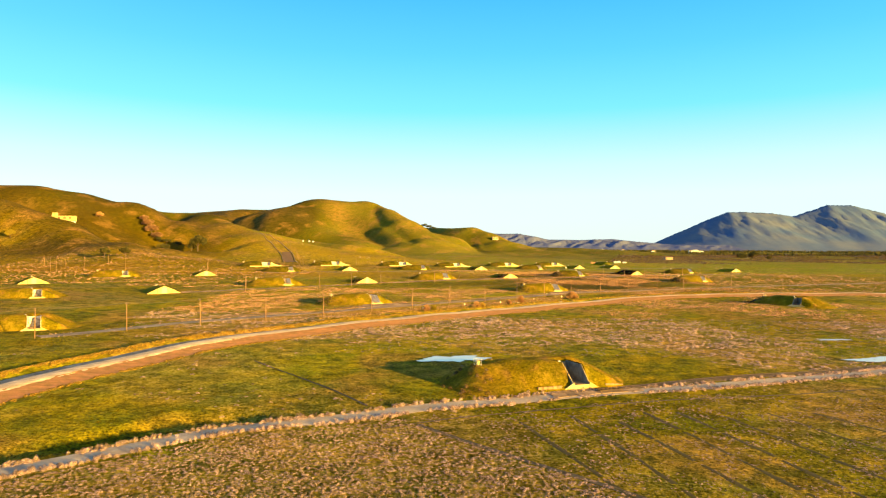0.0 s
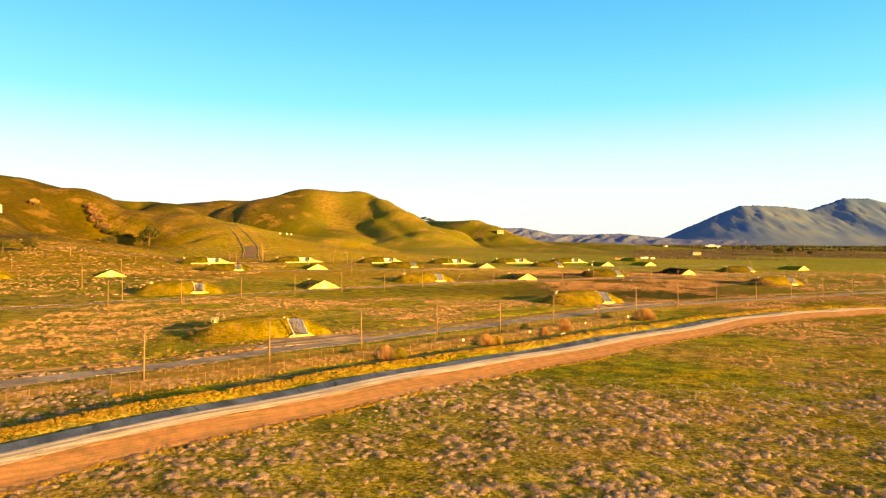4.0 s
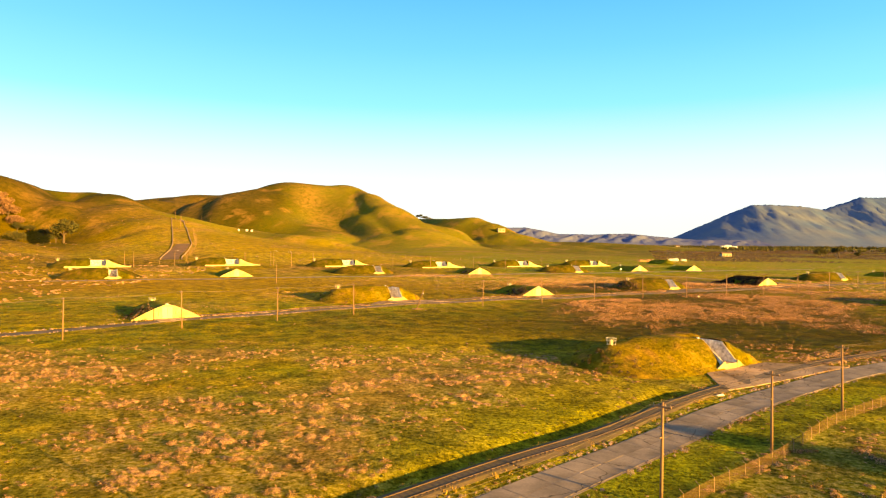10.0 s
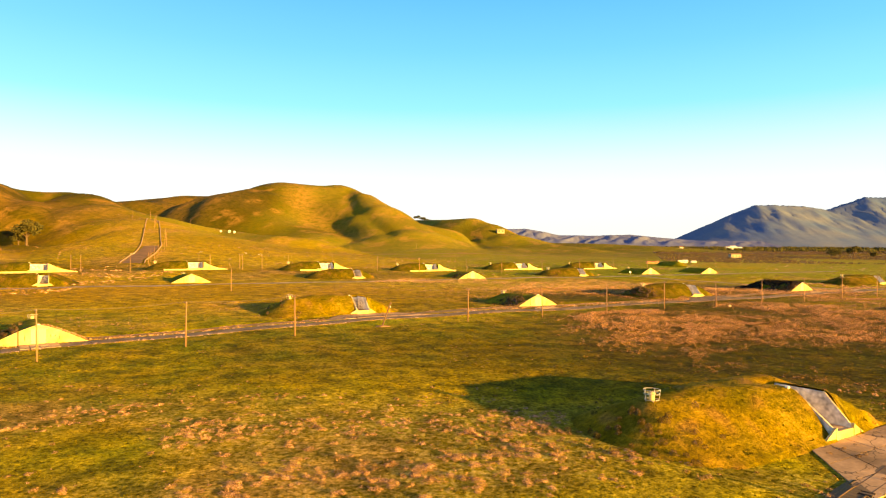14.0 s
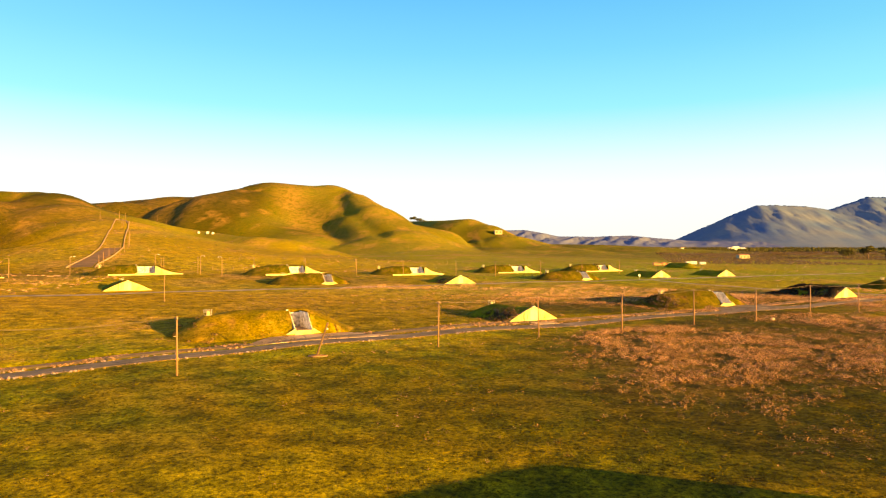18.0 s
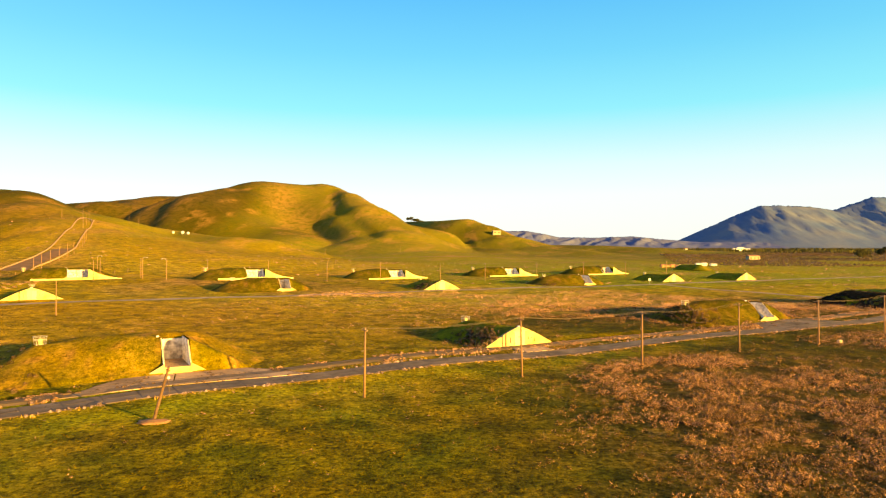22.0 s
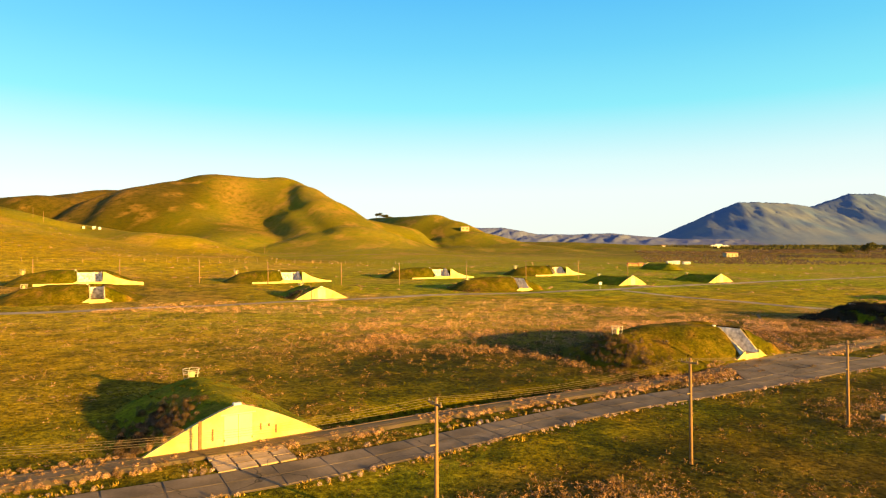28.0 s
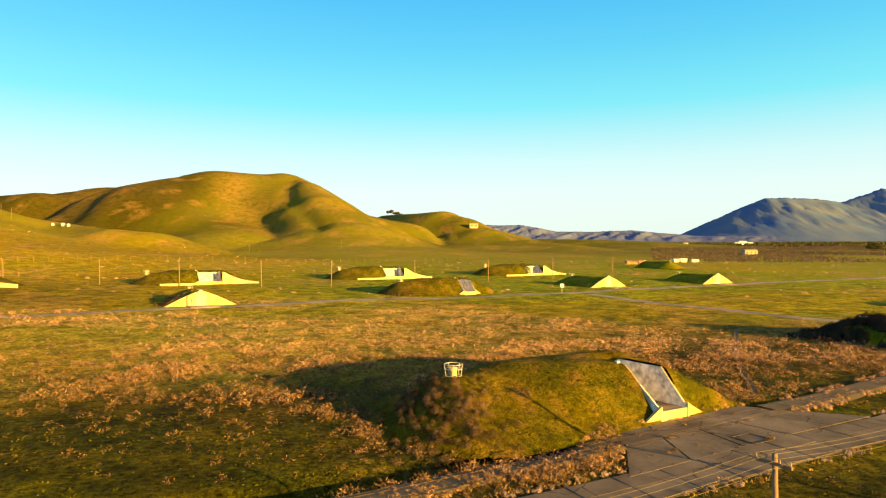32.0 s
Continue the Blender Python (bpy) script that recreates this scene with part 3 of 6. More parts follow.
def lush_and_shade(x, y):
    """Short clean turf against rough pasture; low values also paint dim and shaded ground."""
    v = 0.15 * np.exp(-((x + 40) / 40) ** 2 - ((y - 140) / 40) ** 2) + np.interp(y, [0, 240, 330, 420, 470, 610, 700, 760, 1000, 1400], [0.72, 0.75, 0.75, 0.68, 0.5, 0.6, 0.95, 1.3, 1.15, 0.5])
    for cx, cy, rx, ry, k in ((-95, 540, 70, 140, 0.4), (20, 480, 48, 30, -0.08), (118, 542, 30, 24, -0.5), (92, 450, 60, 30, -0.85), (50, 380, 26, 26, 0.8), (5, 365, 60, 50, 0.3), (40, 412, 42, 26, 0.1), (5, 590, 60, 70, 0.22), (84, 565, 36, 24, -0.25), (160, 612, 28, 26, -0.6), (110, 508, 42, 32, -1.2), (88, 588, 30, 14, -0.9), (140, 572, 25, 12, -0.25), (-5, 455, 32, 24, -0.1), (42, 462, 30, 24, 0.12), (20, 425, 30, 18, 0.25), (30, 400, 30, 22, 0.28), (175, 640, 40, 30, -0.5), (60, 600, 40, 20, -0.2), (30, 640, 60, 30, 0.3)):
        v = v + k * np.exp(-((x - cx) / rx) ** 2 - ((y - cy) / ry) ** 2)
    v = v + 0.45 * np.exp(-(line_dist(x, y, [(-40, 270), (-15, 296), (8, 317), (27, 336), (50, 359), (70, 376), (90, 390)]) / 4.5) ** 2)
    v = v + 0.5 * np.clip((125 - x) / 30, 0.1, 1) * np.exp(-(line_dist(x, y, ROADSIDE) / 5.0) ** 2) + 0.5 * np.exp(-(line_dist(x, y, TRAIL) / 5.0) ** 2)
    v = v - 0.4 * np.clip((50 - x) / 90, 0, 1) * np.clip((y - 640) / 60, 0, 1) * np.clip((1150 - y) / 150, 0, 1)
    # left hills darkened in place of the shade among their spurs
    v = v - 0.75 * np.clip((-x - 240) / 120, 0, 1) * np.clip((y - 600) / 200, 0, 1)
    return np.clip(v + 0.5 * (field(x, y, 0.02, 77) - 0.5), 0, 1.35)


def warmth(x, y):
    """Where the old pasture is straw-coloured rather than green."""
    w = np.clip((70 - x) / 90, 0, 1) * np.clip((y - 500) / 50, 0, 1) * np.clip((700 - y) / 120, 0.5, 1) * np.clip((1100 - y) / 200, 0, 1) * (0.68 + 0.9 * (field(x, y, 0.03, 57) - 0.25))
    return np.clip(np.maximum(w, 0.5 * np.exp(-((x - 32) / 34) ** 2 - ((y - 395) / 26) ** 2)), 0, 1)


def bareness(x, y):
    b = np.clip((field(x, y, 0.08, 9) - 0.62) / 0.1, 0, 1) * np.where((y > 415) & (y < 660), 0.06, 0.4)
    b = b + np.clip((y - 900) / 300, 0, 1) * np.clip((0.5 * field(x, y, 0.011, 45) + 0.5 * field(x * 1.5, y * 0.5, 0.04, 46) - 0.45) * 2, 0, 0.06) * np.clip((x + 330) / 90, 0, 1)
    for pts, w, k in (([(-319, 1690), (-262, 1600), (-215, 1520), (-175, 1440), (-140, 1370)], 38, 0.5), ([(-140, 1590), (-90, 1480), (-60, 1420)], 26, 0.35), ([(-420, 1500), (-600, 1700)], 90, 0.35), ([(-260, 965), (-330, 985), (-420, 990)], 30, 0.35)):
        b = np.maximum(b, k * np.exp(-(line_dist(x, y, pts) / w) ** 2) * (0.6 + 0.8 * (field(x * 1.2, y * 0.6, 0.03, 48) - 0.3)))
    b = np.maximum(b, 0.9 * np.exp(-((x + 62) / 26) ** 2 - ((y - 205) / 16) ** 2))
    return np.clip(b, 0, 1)


def sheet(name, xs, ys, zf, material, hole=None):
    X, Y = np.meshgrid(xs, ys)
    Z = zf(X, Y)
    nx, ny = len(xs), len(ys)
    idx = np.arange(nx * ny).reshape(ny, nx)
    quads = np.stack([idx[:-1, :-1], idx[:-1, 1:], idx[1:, 1:], idx[1:, :-1]], -1).reshape(-1, 4)
    me = bpy.data.meshes.new(name)
    fill_mesh(me, np.stack([X.ravel(), Y.ravel(), Z.ravel()], 1), quads)
    me.materials.append(material)
    ob = new(name, me)
    for key, fn in (("dry", dryness), ("bare", bareness), ("lush_shade", lush_and_shade), ("far", lambda x, y: np.clip((y - 760) / 250, 0, 1)), ("warm", warmth)):
        a = me.attributes.new(key, "FLOAT", "POINT")
        a.data.foreach_set("value", fn(X.ravel(), Y.ravel()).astype(np.float32))
    return ob


def fill_mesh(me, verts, faces, smooth=True):
    faces = np.asarray(faces)
    k = faces.shape[1]
    me.vertices.add(len(verts))
    me.vertices.foreach_set("co", np.asarray(verts, np.float32).ravel())
    me.loops.add(faces.size)
    me.loops.foreach_set("vertex_index", faces.ravel().astype(np.int32))
    me.polygons.add(len(faces))
    me.polygons.foreach_set("loop_start", np.arange(0, faces.size, k, dtype=np.int32))
    me.polygons.foreach_set("use_smooth", np.full(len(faces), smooth))
    me.update(calc_edges=True)


xs = steps((-4800, -1000, 400, 60), (-1000, -450, 12, 12), (-450, -150, 7, 7), (-150, 240, 1.5, 1.5), (240, 700, 5, 20), (700, 4800, 40, 400))
ys = steps((-2500, 20, 400, 6), (20, 620, 1.5, 1.5), (620, 900, 3, 7), (900, 1750, 7, 9), (1750, 2300, 12, 16), (2300, 4700, 40, 200))
ground = sheet("ground", xs, ys, terrain, M_EARTH)
tagged(ground, "rolling winter grassland, green with brown dead weeds", "ground", kind="structure")


def range_of_hills(name, pts, width, rough, seed, material, label):
    """A far range: a crest with spurs and gullies, standing on the plain."""
    xa, xb = pts[0][0] - width, pts[-1][0] + width
    ya = pts[0][1] - width * 1.5
    u = np.linspace(xa, xb, 240)
    v = np.linspace(ya, pts[0][1] + width * 0.6, 40)
    X, Y = np.meshgrid(u, v)
    cx, cz = np.array([p[0] for p in pts]), np.array([p[2] for p in pts])
    crest = np.interp(X, cx, cz) - plain(X, np.full_like(X, pts[0][1]))
    side = (Y - pts[0][1]) / width
    shape = np.where(side < 0, np.clip(1 + side / 1.5, 0, 1) ** 1.25, np.clip(1 - side / 0.6, 0, 1))
    ridge = field(X + 40 * np.sin(Y * 0.01), Y * 0.25, 12.0 / width, seed)
    fine = field(X, Y * 0.35, 40.0 / width, seed + 2)
    mid = np.clip(4 * shape * (1 - shape), 0, 1)
    Z = plain(X, Y) - 6 + (crest + 6) * shape * (1 + mid * rough * ((ridge - 0.5) * 1.6 + (fine - 0.5) * 0.7))
    Z += (field(X, Y, 60.0 / width, seed + 4) - 0.5) * 0.035 * crest * shape
    idx = np.arange(X.size).reshape(X.shape)
    quads = np.stack([idx[:-1, :-1], idx[:-1, 1:], idx[1:, 1:], idx[1:, :-1]], -1).reshape(-1, 4)
    me = bpy.data.meshes.new(name)
    fill_mesh(me, np.stack([X.ravel(), Y.ravel(), Z.ravel()], 1), quads)
    me.materials.append(material)
    return tagged(new(name, me), label, "mountain", kind="structure")


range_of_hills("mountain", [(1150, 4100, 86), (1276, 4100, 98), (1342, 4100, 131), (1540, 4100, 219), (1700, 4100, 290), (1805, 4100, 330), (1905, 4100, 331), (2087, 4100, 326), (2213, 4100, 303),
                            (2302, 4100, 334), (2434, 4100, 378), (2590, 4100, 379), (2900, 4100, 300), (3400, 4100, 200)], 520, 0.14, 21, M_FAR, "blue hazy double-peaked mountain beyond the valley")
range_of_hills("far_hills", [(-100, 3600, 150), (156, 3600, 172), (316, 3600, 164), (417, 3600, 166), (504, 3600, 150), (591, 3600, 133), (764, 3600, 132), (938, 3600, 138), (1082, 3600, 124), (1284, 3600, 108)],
               300, 0.35, 31, M_FARHILL, "distant hills at the end of the valley, painted haze blue")

# ---- building kit ----
def part(name, bm, material, parent=None, label="", smooth=False):
    me = bpy.data.meshes.new(name)
    bm.normal_update()
    bm.to_mesh(me)
    bm.free()
    me.materials.append(material)
    if smooth:
        me.polygons.foreach_set("use_smooth", np.full(len(me.polygons), True))
    ob = new(name, me)
    ob.parent = parent
    return tagged(ob, label)


def empty(name, m):
    ob = new(name)
    ob.empty_display_size = 0.3
    ob.matrix_world = m
    return ob


def box(bm, x0, y0, z0, x1, y1, z1, bevel=0.0):
    r = bmesh.ops.create_cube(bm, size=1.0, matrix=Matrix.Translation(((x0 + x1) / 2, (y0 + y1) / 2, (z0 + z1) / 2)) @ Matrix.Diagonal((abs(x1 - x0), abs(y1 - y0), abs(z1 - z0), 1)))
    if bevel:
        es = list({e for v in r["verts"] for e in v.link_edges})
        bmesh.ops.bevel(bm, geom=es, offset=bevel, segments=1, affect="EDGES")
    return bm


def boxed(*a, bevel=0.0):
    return box(bmesh.new(), *a, bevel=bevel)


def rod(bm, a, b, r0, r1=None, sides=8):
    a, b = Vector(a), Vector(b)
    d = b - a
    m = Matrix.Translation((a + b) / 2) @ d.to_track_quat("Z", "Y").to_matrix().to_4x4()
    bmesh.ops.create_cone(bm, cap_ends=True, segments=sides, radius1=r0, radius2=r0 if r1 is None else r1, depth=d.length, matrix=m)
    return bm


def prism(bm, outline, a, b, axis="y"):
    """A plate: an outline of (p, q) points swept from a to b along the axis; q is height."""
    f = (lambda p, q, s: (p, s, q)) if axis == "y" else (lambda p, q, s: (s, p, q))
    lo = [bm.verts.new(f(p, q, a)) for p, q in outline]
    hi = [bm.verts.new(f(p, q, b)) for p, q in outline]
    bm.faces.new(lo)
    bm.faces.new(hi[::-1])
    for i in range(len(lo)):
        j = (i + 1) % len(lo)
        bm.faces.new((lo[j], lo[i], hi[i], hi[j]))
    bmesh.ops.recalc_face_normals(bm, faces=bm.faces)
    return bm


def smoothstep(v):
    v = np.clip(v, 0, 1)
    return v * v * (3 - 2 * v)


def resample(pts, step):
    pts = np.array(pts, float)
    s = np.concatenate([[0], np.cumsum(np.hypot(*np.diff(pts, axis=0).T))])
    n = max(2, int(s[-1] / step) + 1)
    q = np.linspace(0, s[-1], n)
    # round the corners a little
    out = np.stack([np.interp(q, s, pts[:, 0]), np.interp(q, s, pts[:, 1])], 1)
    for _ in range(int(10 / step)):
        out[1:-1] = (out[:-2] + 2 * out[1:-1] + out[2:]) / 4
    return out


def sides(p):
    t = np.gradient(p, axis=0)
    t /= np.hypot(t[:, 0], t[:, 1])[:, None]
    return np.stack([-t[:, 1], t[:, 0]], 1)


def ribbon(name, pts, offsets, material, step=2.0, lift=0.06, wobble=0.0, seed=0, parent=None, rough=0.0, keep=None):
    """A strip that lies along a line: offsets are (distance to the left, height) across it."""
    p = resample(pts, step)
    nrm = sides(p)
    r = np.random.RandomState(seed)
    cols = []
    for k, (o, h) in enumerate(offsets):
        w = o + (np.convolve(r.randn(len(p) + 4), np.ones(5) / 5, "valid") * wobble if k in (0, len(offsets) - 1) else 0)
        q = p + nrm * np.reshape(w, (-1, 1)) if np.ndim(w) else p + nrm * w
        cols.append(np.column_stack([q, terrain(q[:, 0], q[:, 1], False) + h + lift + rough * r.randn(len(p)) * (0 < k < len(offsets) - 1)]))
    V = np.stack(cols, 1)
    n, m = V.shape[:2]
    idx = np.arange(n * m).reshape(n, m)
    quads = np.stack([idx[:-1, :-1], idx[1:, :-1], idx[1:, 1:], idx[:-1, 1:]], -1).reshape(-1, 4)[:, ::-1]
    if keep:
        mid = V.reshape(-1, 3)[quads].mean(1)
        quads = quads[keep(mid[:, 0], mid[:, 1])]
    V = V.reshape(-1, 3)
    used, inv = np.unique(quads, return_inverse=True)
    V, quads = V[used], inv.reshape(-1, 4)
    me = bpy.data.meshes.new(name)
    fill_mesh(me, V, quads, False)
    me.materials.append(material)
    ob = new(name, me)
    ob.parent = parent
    return ob

# ---- roads, canal, rails ----
APRON_DOCKS = [(-32.4, 307.5, 38), (71.5, 406, 32), (2.2, 518, 30), (126, 590.8, 31)]


def local(x, y, bx, by, turn):
    c, s = math.cos(radians(turn)), math.sin(radians(turn))
    return (x - bx) * c + (y - by) * s, -(x - bx) * s + (y - by) * c


def in_apron(x, y, docks=APRON_DOCKS):
    """Inside the paved forecourt of one of the docks."""
    m = np.zeros(np.shape(x), bool)
    for bx, by, t in docks:
        u, v = local(x, y, bx, by, t)
        m |= (v < -0.5) & (v > -12) & (u > -7.0 + 0.85 * v) & (u < 9.5 - 0.85 * v)
    return m

ROAD1 = [(-120, 190), (-85, 236), (-48, 272), (-30.6, 290), (-18.6, 302), (-6.5, 313.5), (11.6, 330), (29.6, 347), (54, 371.5), (70, 386), (88, 399.5), (112, 415), (143, 434), (175, 453), (260, 500), (400, 570)]
ROAD2 = [(-150, 350), (-110, 395), (-83, 422.6), (-66.5, 440.3), (-45.4, 462.8), (-18, 486), (1, 502.5), (20, 514.5), (42, 529), (66, 542), (97, 562), (125, 577), (148, 590), (187, 617), (250, 655), (330, 700)]
ROAD3 = [(-160, 575), (-90, 615), (-40, 643), (5, 666), (36, 682), (73, 704), (116, 722), (140, 732), (162, 748), (200, 770), (260, 803), (330, 840)]
ROAD3B = [(147, 730), (164, 700), (182, 677), (196, 662), (230, 640)]
ROAD0 = [(-110, 40), (-72, 66), (-46.4, 88), (-34.4, 99), (-18.2, 107), (0.9, 117), (23, 126), (61.6, 138), (108, 157), (150, 172), (220, 195)]
RAIL1 = [(-100, 232), (-21.5, 311), (-8, 321.5), (12, 340), (38.6, 364.5), (61, 387.5), (78, 402), (100, 417), (130, 437), (165, 460), (260, 514)]
RAIL2 = [(-55, 462), (-15, 497), (5, 511), (21.3, 524), (43.7, 538), (77, 558.3), (100, 571), (118, 582.5), (140, 596), (180, 622), (240, 660)]
RAIL0 = [(30, 130.5), (50, 139.5), (112, 163), (160, 181), (220, 204)]


def road(name, pts, half, material, label, wobble=0.15, seed=1):
    ob = ribbon(name, pts, [(half, -0.12), (half - 0.15, 0), (0, 0.04), (-half + 0.15, 0), (-half, -0.12)], material, 2.0, 0.02, wobble, seed)
    return tagged(ob, label, "road", kind="structure")


road("road_1", ROAD1, 2.9, M_ROAD, "cracked grey asphalt service road", 0.4, 1)
road("road_2", ROAD2, 2.6, M_ROAD2, "cracked grey asphalt service road beside the bunkers", 0.4, 2)
road("road_3", ROAD3, 2.4, M_ROAD, "narrow worn service road between the bunkers", 0.3, 3)
road("road_4", ROAD3B, 2.2, M_ROAD, "narrow branch of the service road", 0.3, 4)
road("road_5", ROAD0, 2.4, M_PALEROAD, "overgrown grey road lined with straw grass", 0.4, 5)


def canal():
    lining = ribbon("canal", CANAL, [(3.1, -0.7), (2.7, -0.02), (2.15, 0.12), (CANAL_HALF, 0.10), (0.1, -1.35), (-0.8, -1.42), (-1.4, -1.2)], M_CANAL, 1.5, 0.06)
    tagged(lining, "concrete-lined irrigation canal with slab joints", "canal", kind="structure")
    # dark bed strip includes the near bank's shadow as colour
    bed = ribbon("canal_bed", CANAL, [(0.42, -0.98), (0.1, -1.22), (-0.5, -1.24), (-1.25, -1.12)], M_SILT, 1.5, 0.06)
    tagged(bed, "dark damp silt and shade in the canal bed", "canal bed", kind="structure")
    water = ribbon("canal_water", CANAL, [(0.05, -1.14), (-0.4, -1.135), (-0.85, -1.14)], M_CANALWATER, 1.5, 0.075, 0.14, 14)
    tagged(water, "thin strip of still water in the canal bed", "water", kind="structure")
    # cast panels on the bank slope, open joints between them
    p = resample(CANAL, 4.2)
    n = sides(p)
    for i in range(len(p) - 1):
        if not 110 < p[i][1] < 400:
            continue
        bm = bmesh.new()
        a, b = p[i] + (p[i + 1] - p[i]) * 0.015, p[i] + (p[i + 1] - p[i]) * 0.985
        vs = []
        lift = random.uniform(0.0, 0.03)
        for q, m in ((a, n[i]), (b, n[i + 1])):
            z = tz(*q)
            row = []
            for o, h in ((2.12, 0.12), (CANAL_HALF, 0.12), (0.45, -1.0)):
                w = q + m * o
                row.append(bm.verts.new((w[0], w[1], tz(*w) + 0.06 + h + 0.05 + lift)))
            vs.append(row)
        for k in range(2):
            bm.faces.new((vs[0][k], vs[0][k + 1], vs[1][k + 1], vs[1][k]))
        bmesh.ops.recalc_face_normals(bm, faces=bm.faces)
        part("panel", bm, M_CANAL, lining)


canal()
# slope down to the water, its shade put into a browner gravel
tagged(ribbon("canal_slope", CANAL, [(-0.85, -1.32), (-1.5, -0.85), (-2.0, -0.42), (-2.6, 0.08), (-3.1, 0.48), (-3.5, 0.70)], M_SLOPE, 0.8, 0.07, 0.15, 18, rough=0.004), "gravel slope below the track, painted shade-brown", "bank", kind="structure")
tagged(ribbon("gravel_road", CANAL, [(-3.2, 0.56), (-3.7, 0.86), (-4.2, 1.12), (-4.9, 1.3), (-5.5, 1.35), (-6.2, 1.3), (-6.9, 1.34), (-7.6, 1.27), (-8.6, 1.15)], M_GRAVEL, 0.8, 0.07, 0.2, 8, rough=0.002), "pale gravel track along the canal", "track", kind="structure")
tagged(ribbon("clay_verge", CANAL, [(-8.3, 1.15), (-9.0, 0.98), (-9.9, 0.75), (-10.8, 0.48), (-11.7, 0.25), (-12.5, 0.08), (-13.3, -0.08)], M_CLAY, 0.8, 0.06, 0.5, 9, rough=0.01), "bare orange clay beside the track", "verge", kind="structure")


tagged(ribbon("gravel_shoulder", [p for p in CANAL if p[1] < 200] + [(-44.8, 226.1)], [(-8.2, 1.2), (-9.0, 0.96), (-9.8, 0.68), (-10.6, 0.4)], M_GRAVEL, 0.8, 0.085, 0.4, 10, rough=0.01), "pale gravel spilled over the verge", "verge", kind="structure")


def railway(pts, seed, soil=0.0):
    tagged(ribbon("track_bed", pts, [(1.75, -0.05), (1.25, 0.115 + soil), (0.0, 0.12 + soil), (-1.25, 0.115 + soil), (-1.75, -0.05)], M_BALLAST, 2.0, 0.05, 0.3, seed, keep=lambda x, y: ~in_apron(x, y)), "overgrown dirty ballast", "track bed", kind="structure")
    crossed = [d for d in APRON_DOCKS if np.any(in_apron(*resample(pts, 2.0).T, [d]))]
    for d in crossed:
        tagged(ribbon("rail_channel", pts, [(1.15, -0.05), (1.1, 0.057), (-1.1, 0.057), (-1.15, -0.05)], M_ROAD2, 1.0, 0.05, 0.1, seed + 5, keep=lambda x, y: in_apron(x, y, [d])), "dirt-filled rail channel across the apron", "track bed", kind="structure")
    track = empty("railway_track", pose(0, 0, 0))
    for o in (0.72, -0.72):
        ribbon("rail", pts, [(o + 0.045, 0.1), (o + 0.045, 0.235), (o - 0.045, 0.235), (o - 0.045, 0.1)], M_RAIL, 2.0, 0.0, parent=track, keep=lambda x, y: ~in_apron(x, y))
        for d in crossed:
            ribbon("sunk_rail", pts, [(o + 0.07, 0.06), (o + 0.05, 0.118), (o - 0.05, 0.118), (o - 0.07, 0.06)], M_RAIL, 2.0, 0.0, parent=track, keep=lambda x, y: in_apron(x, y, [d]))
    p = resample(pts, 0.75)
    n = sides(p)
    out = ~in_apron(p[:, 0], p[:, 1])
    p, n = p[out], n[out]
    box_ = np.array([(a, b, c) for a in (-1.05, 1.05) for b in (-0.11, 0.11) for c in (0, 0.16)])
    fq = np.array([(0, 1, 3, 2), (4, 6, 7, 5), (0, 4, 5, 1), (2, 3, 7, 6), (1, 5, 7, 3), (0, 2, 6, 4)])
    V, Fc = [], []
    z = terrain(p[:, 0], p[:, 1], False)
    r = np.random.RandomState(seed)
    one = bpy.data.meshes.new("sleeper")
    fill_mesh(one, box_, fq, False)
    one.materials.append(M_TIE)
    near = [i for i in range(len(p)) if -14 < p[i][0] < 118 and seed < 13][::1][:150]
    for i in range(len(p)):
        if i in near:
            o = new("sleeper", one)
            o.parent = track
            o.matrix_world = pose(p[i][0], p[i][1], z[i] + 0.02, 0, 0, math.degrees(math.atan2(n[i][1], n[i][0])) + r.uniform(-2, 2))
            continue
        a, tdir = n[i], np.array([n[i][1], -n[i][0]])
        w = 1 + r.uniform(-0.08, 0.08)
        V.append(np.column_stack([p[i] + box_[:, :1] * w * a + box_[:, 1:2] * tdir, z[i] + 0.02 + box_[:, 2]]))
        Fc.append(fq + 8 * (len(V) - 1))
    me = bpy.data.meshes.new("sleepers")
    fill_mesh(me, np.concatenate(V), np.concatenate(Fc), False)
    me.materials.append(M_TIE)
    s = new("sleepers", me)
    s.parent = track
    tagged(s, "weathered timber sleepers", kind="stuff")
    return tagged(track, "rusty disused railway track on timber sleepers", "railway")


railway(RAIL1, 11)
railway(RAIL2, 12, 0.05)
railway(RAIL0, 13)

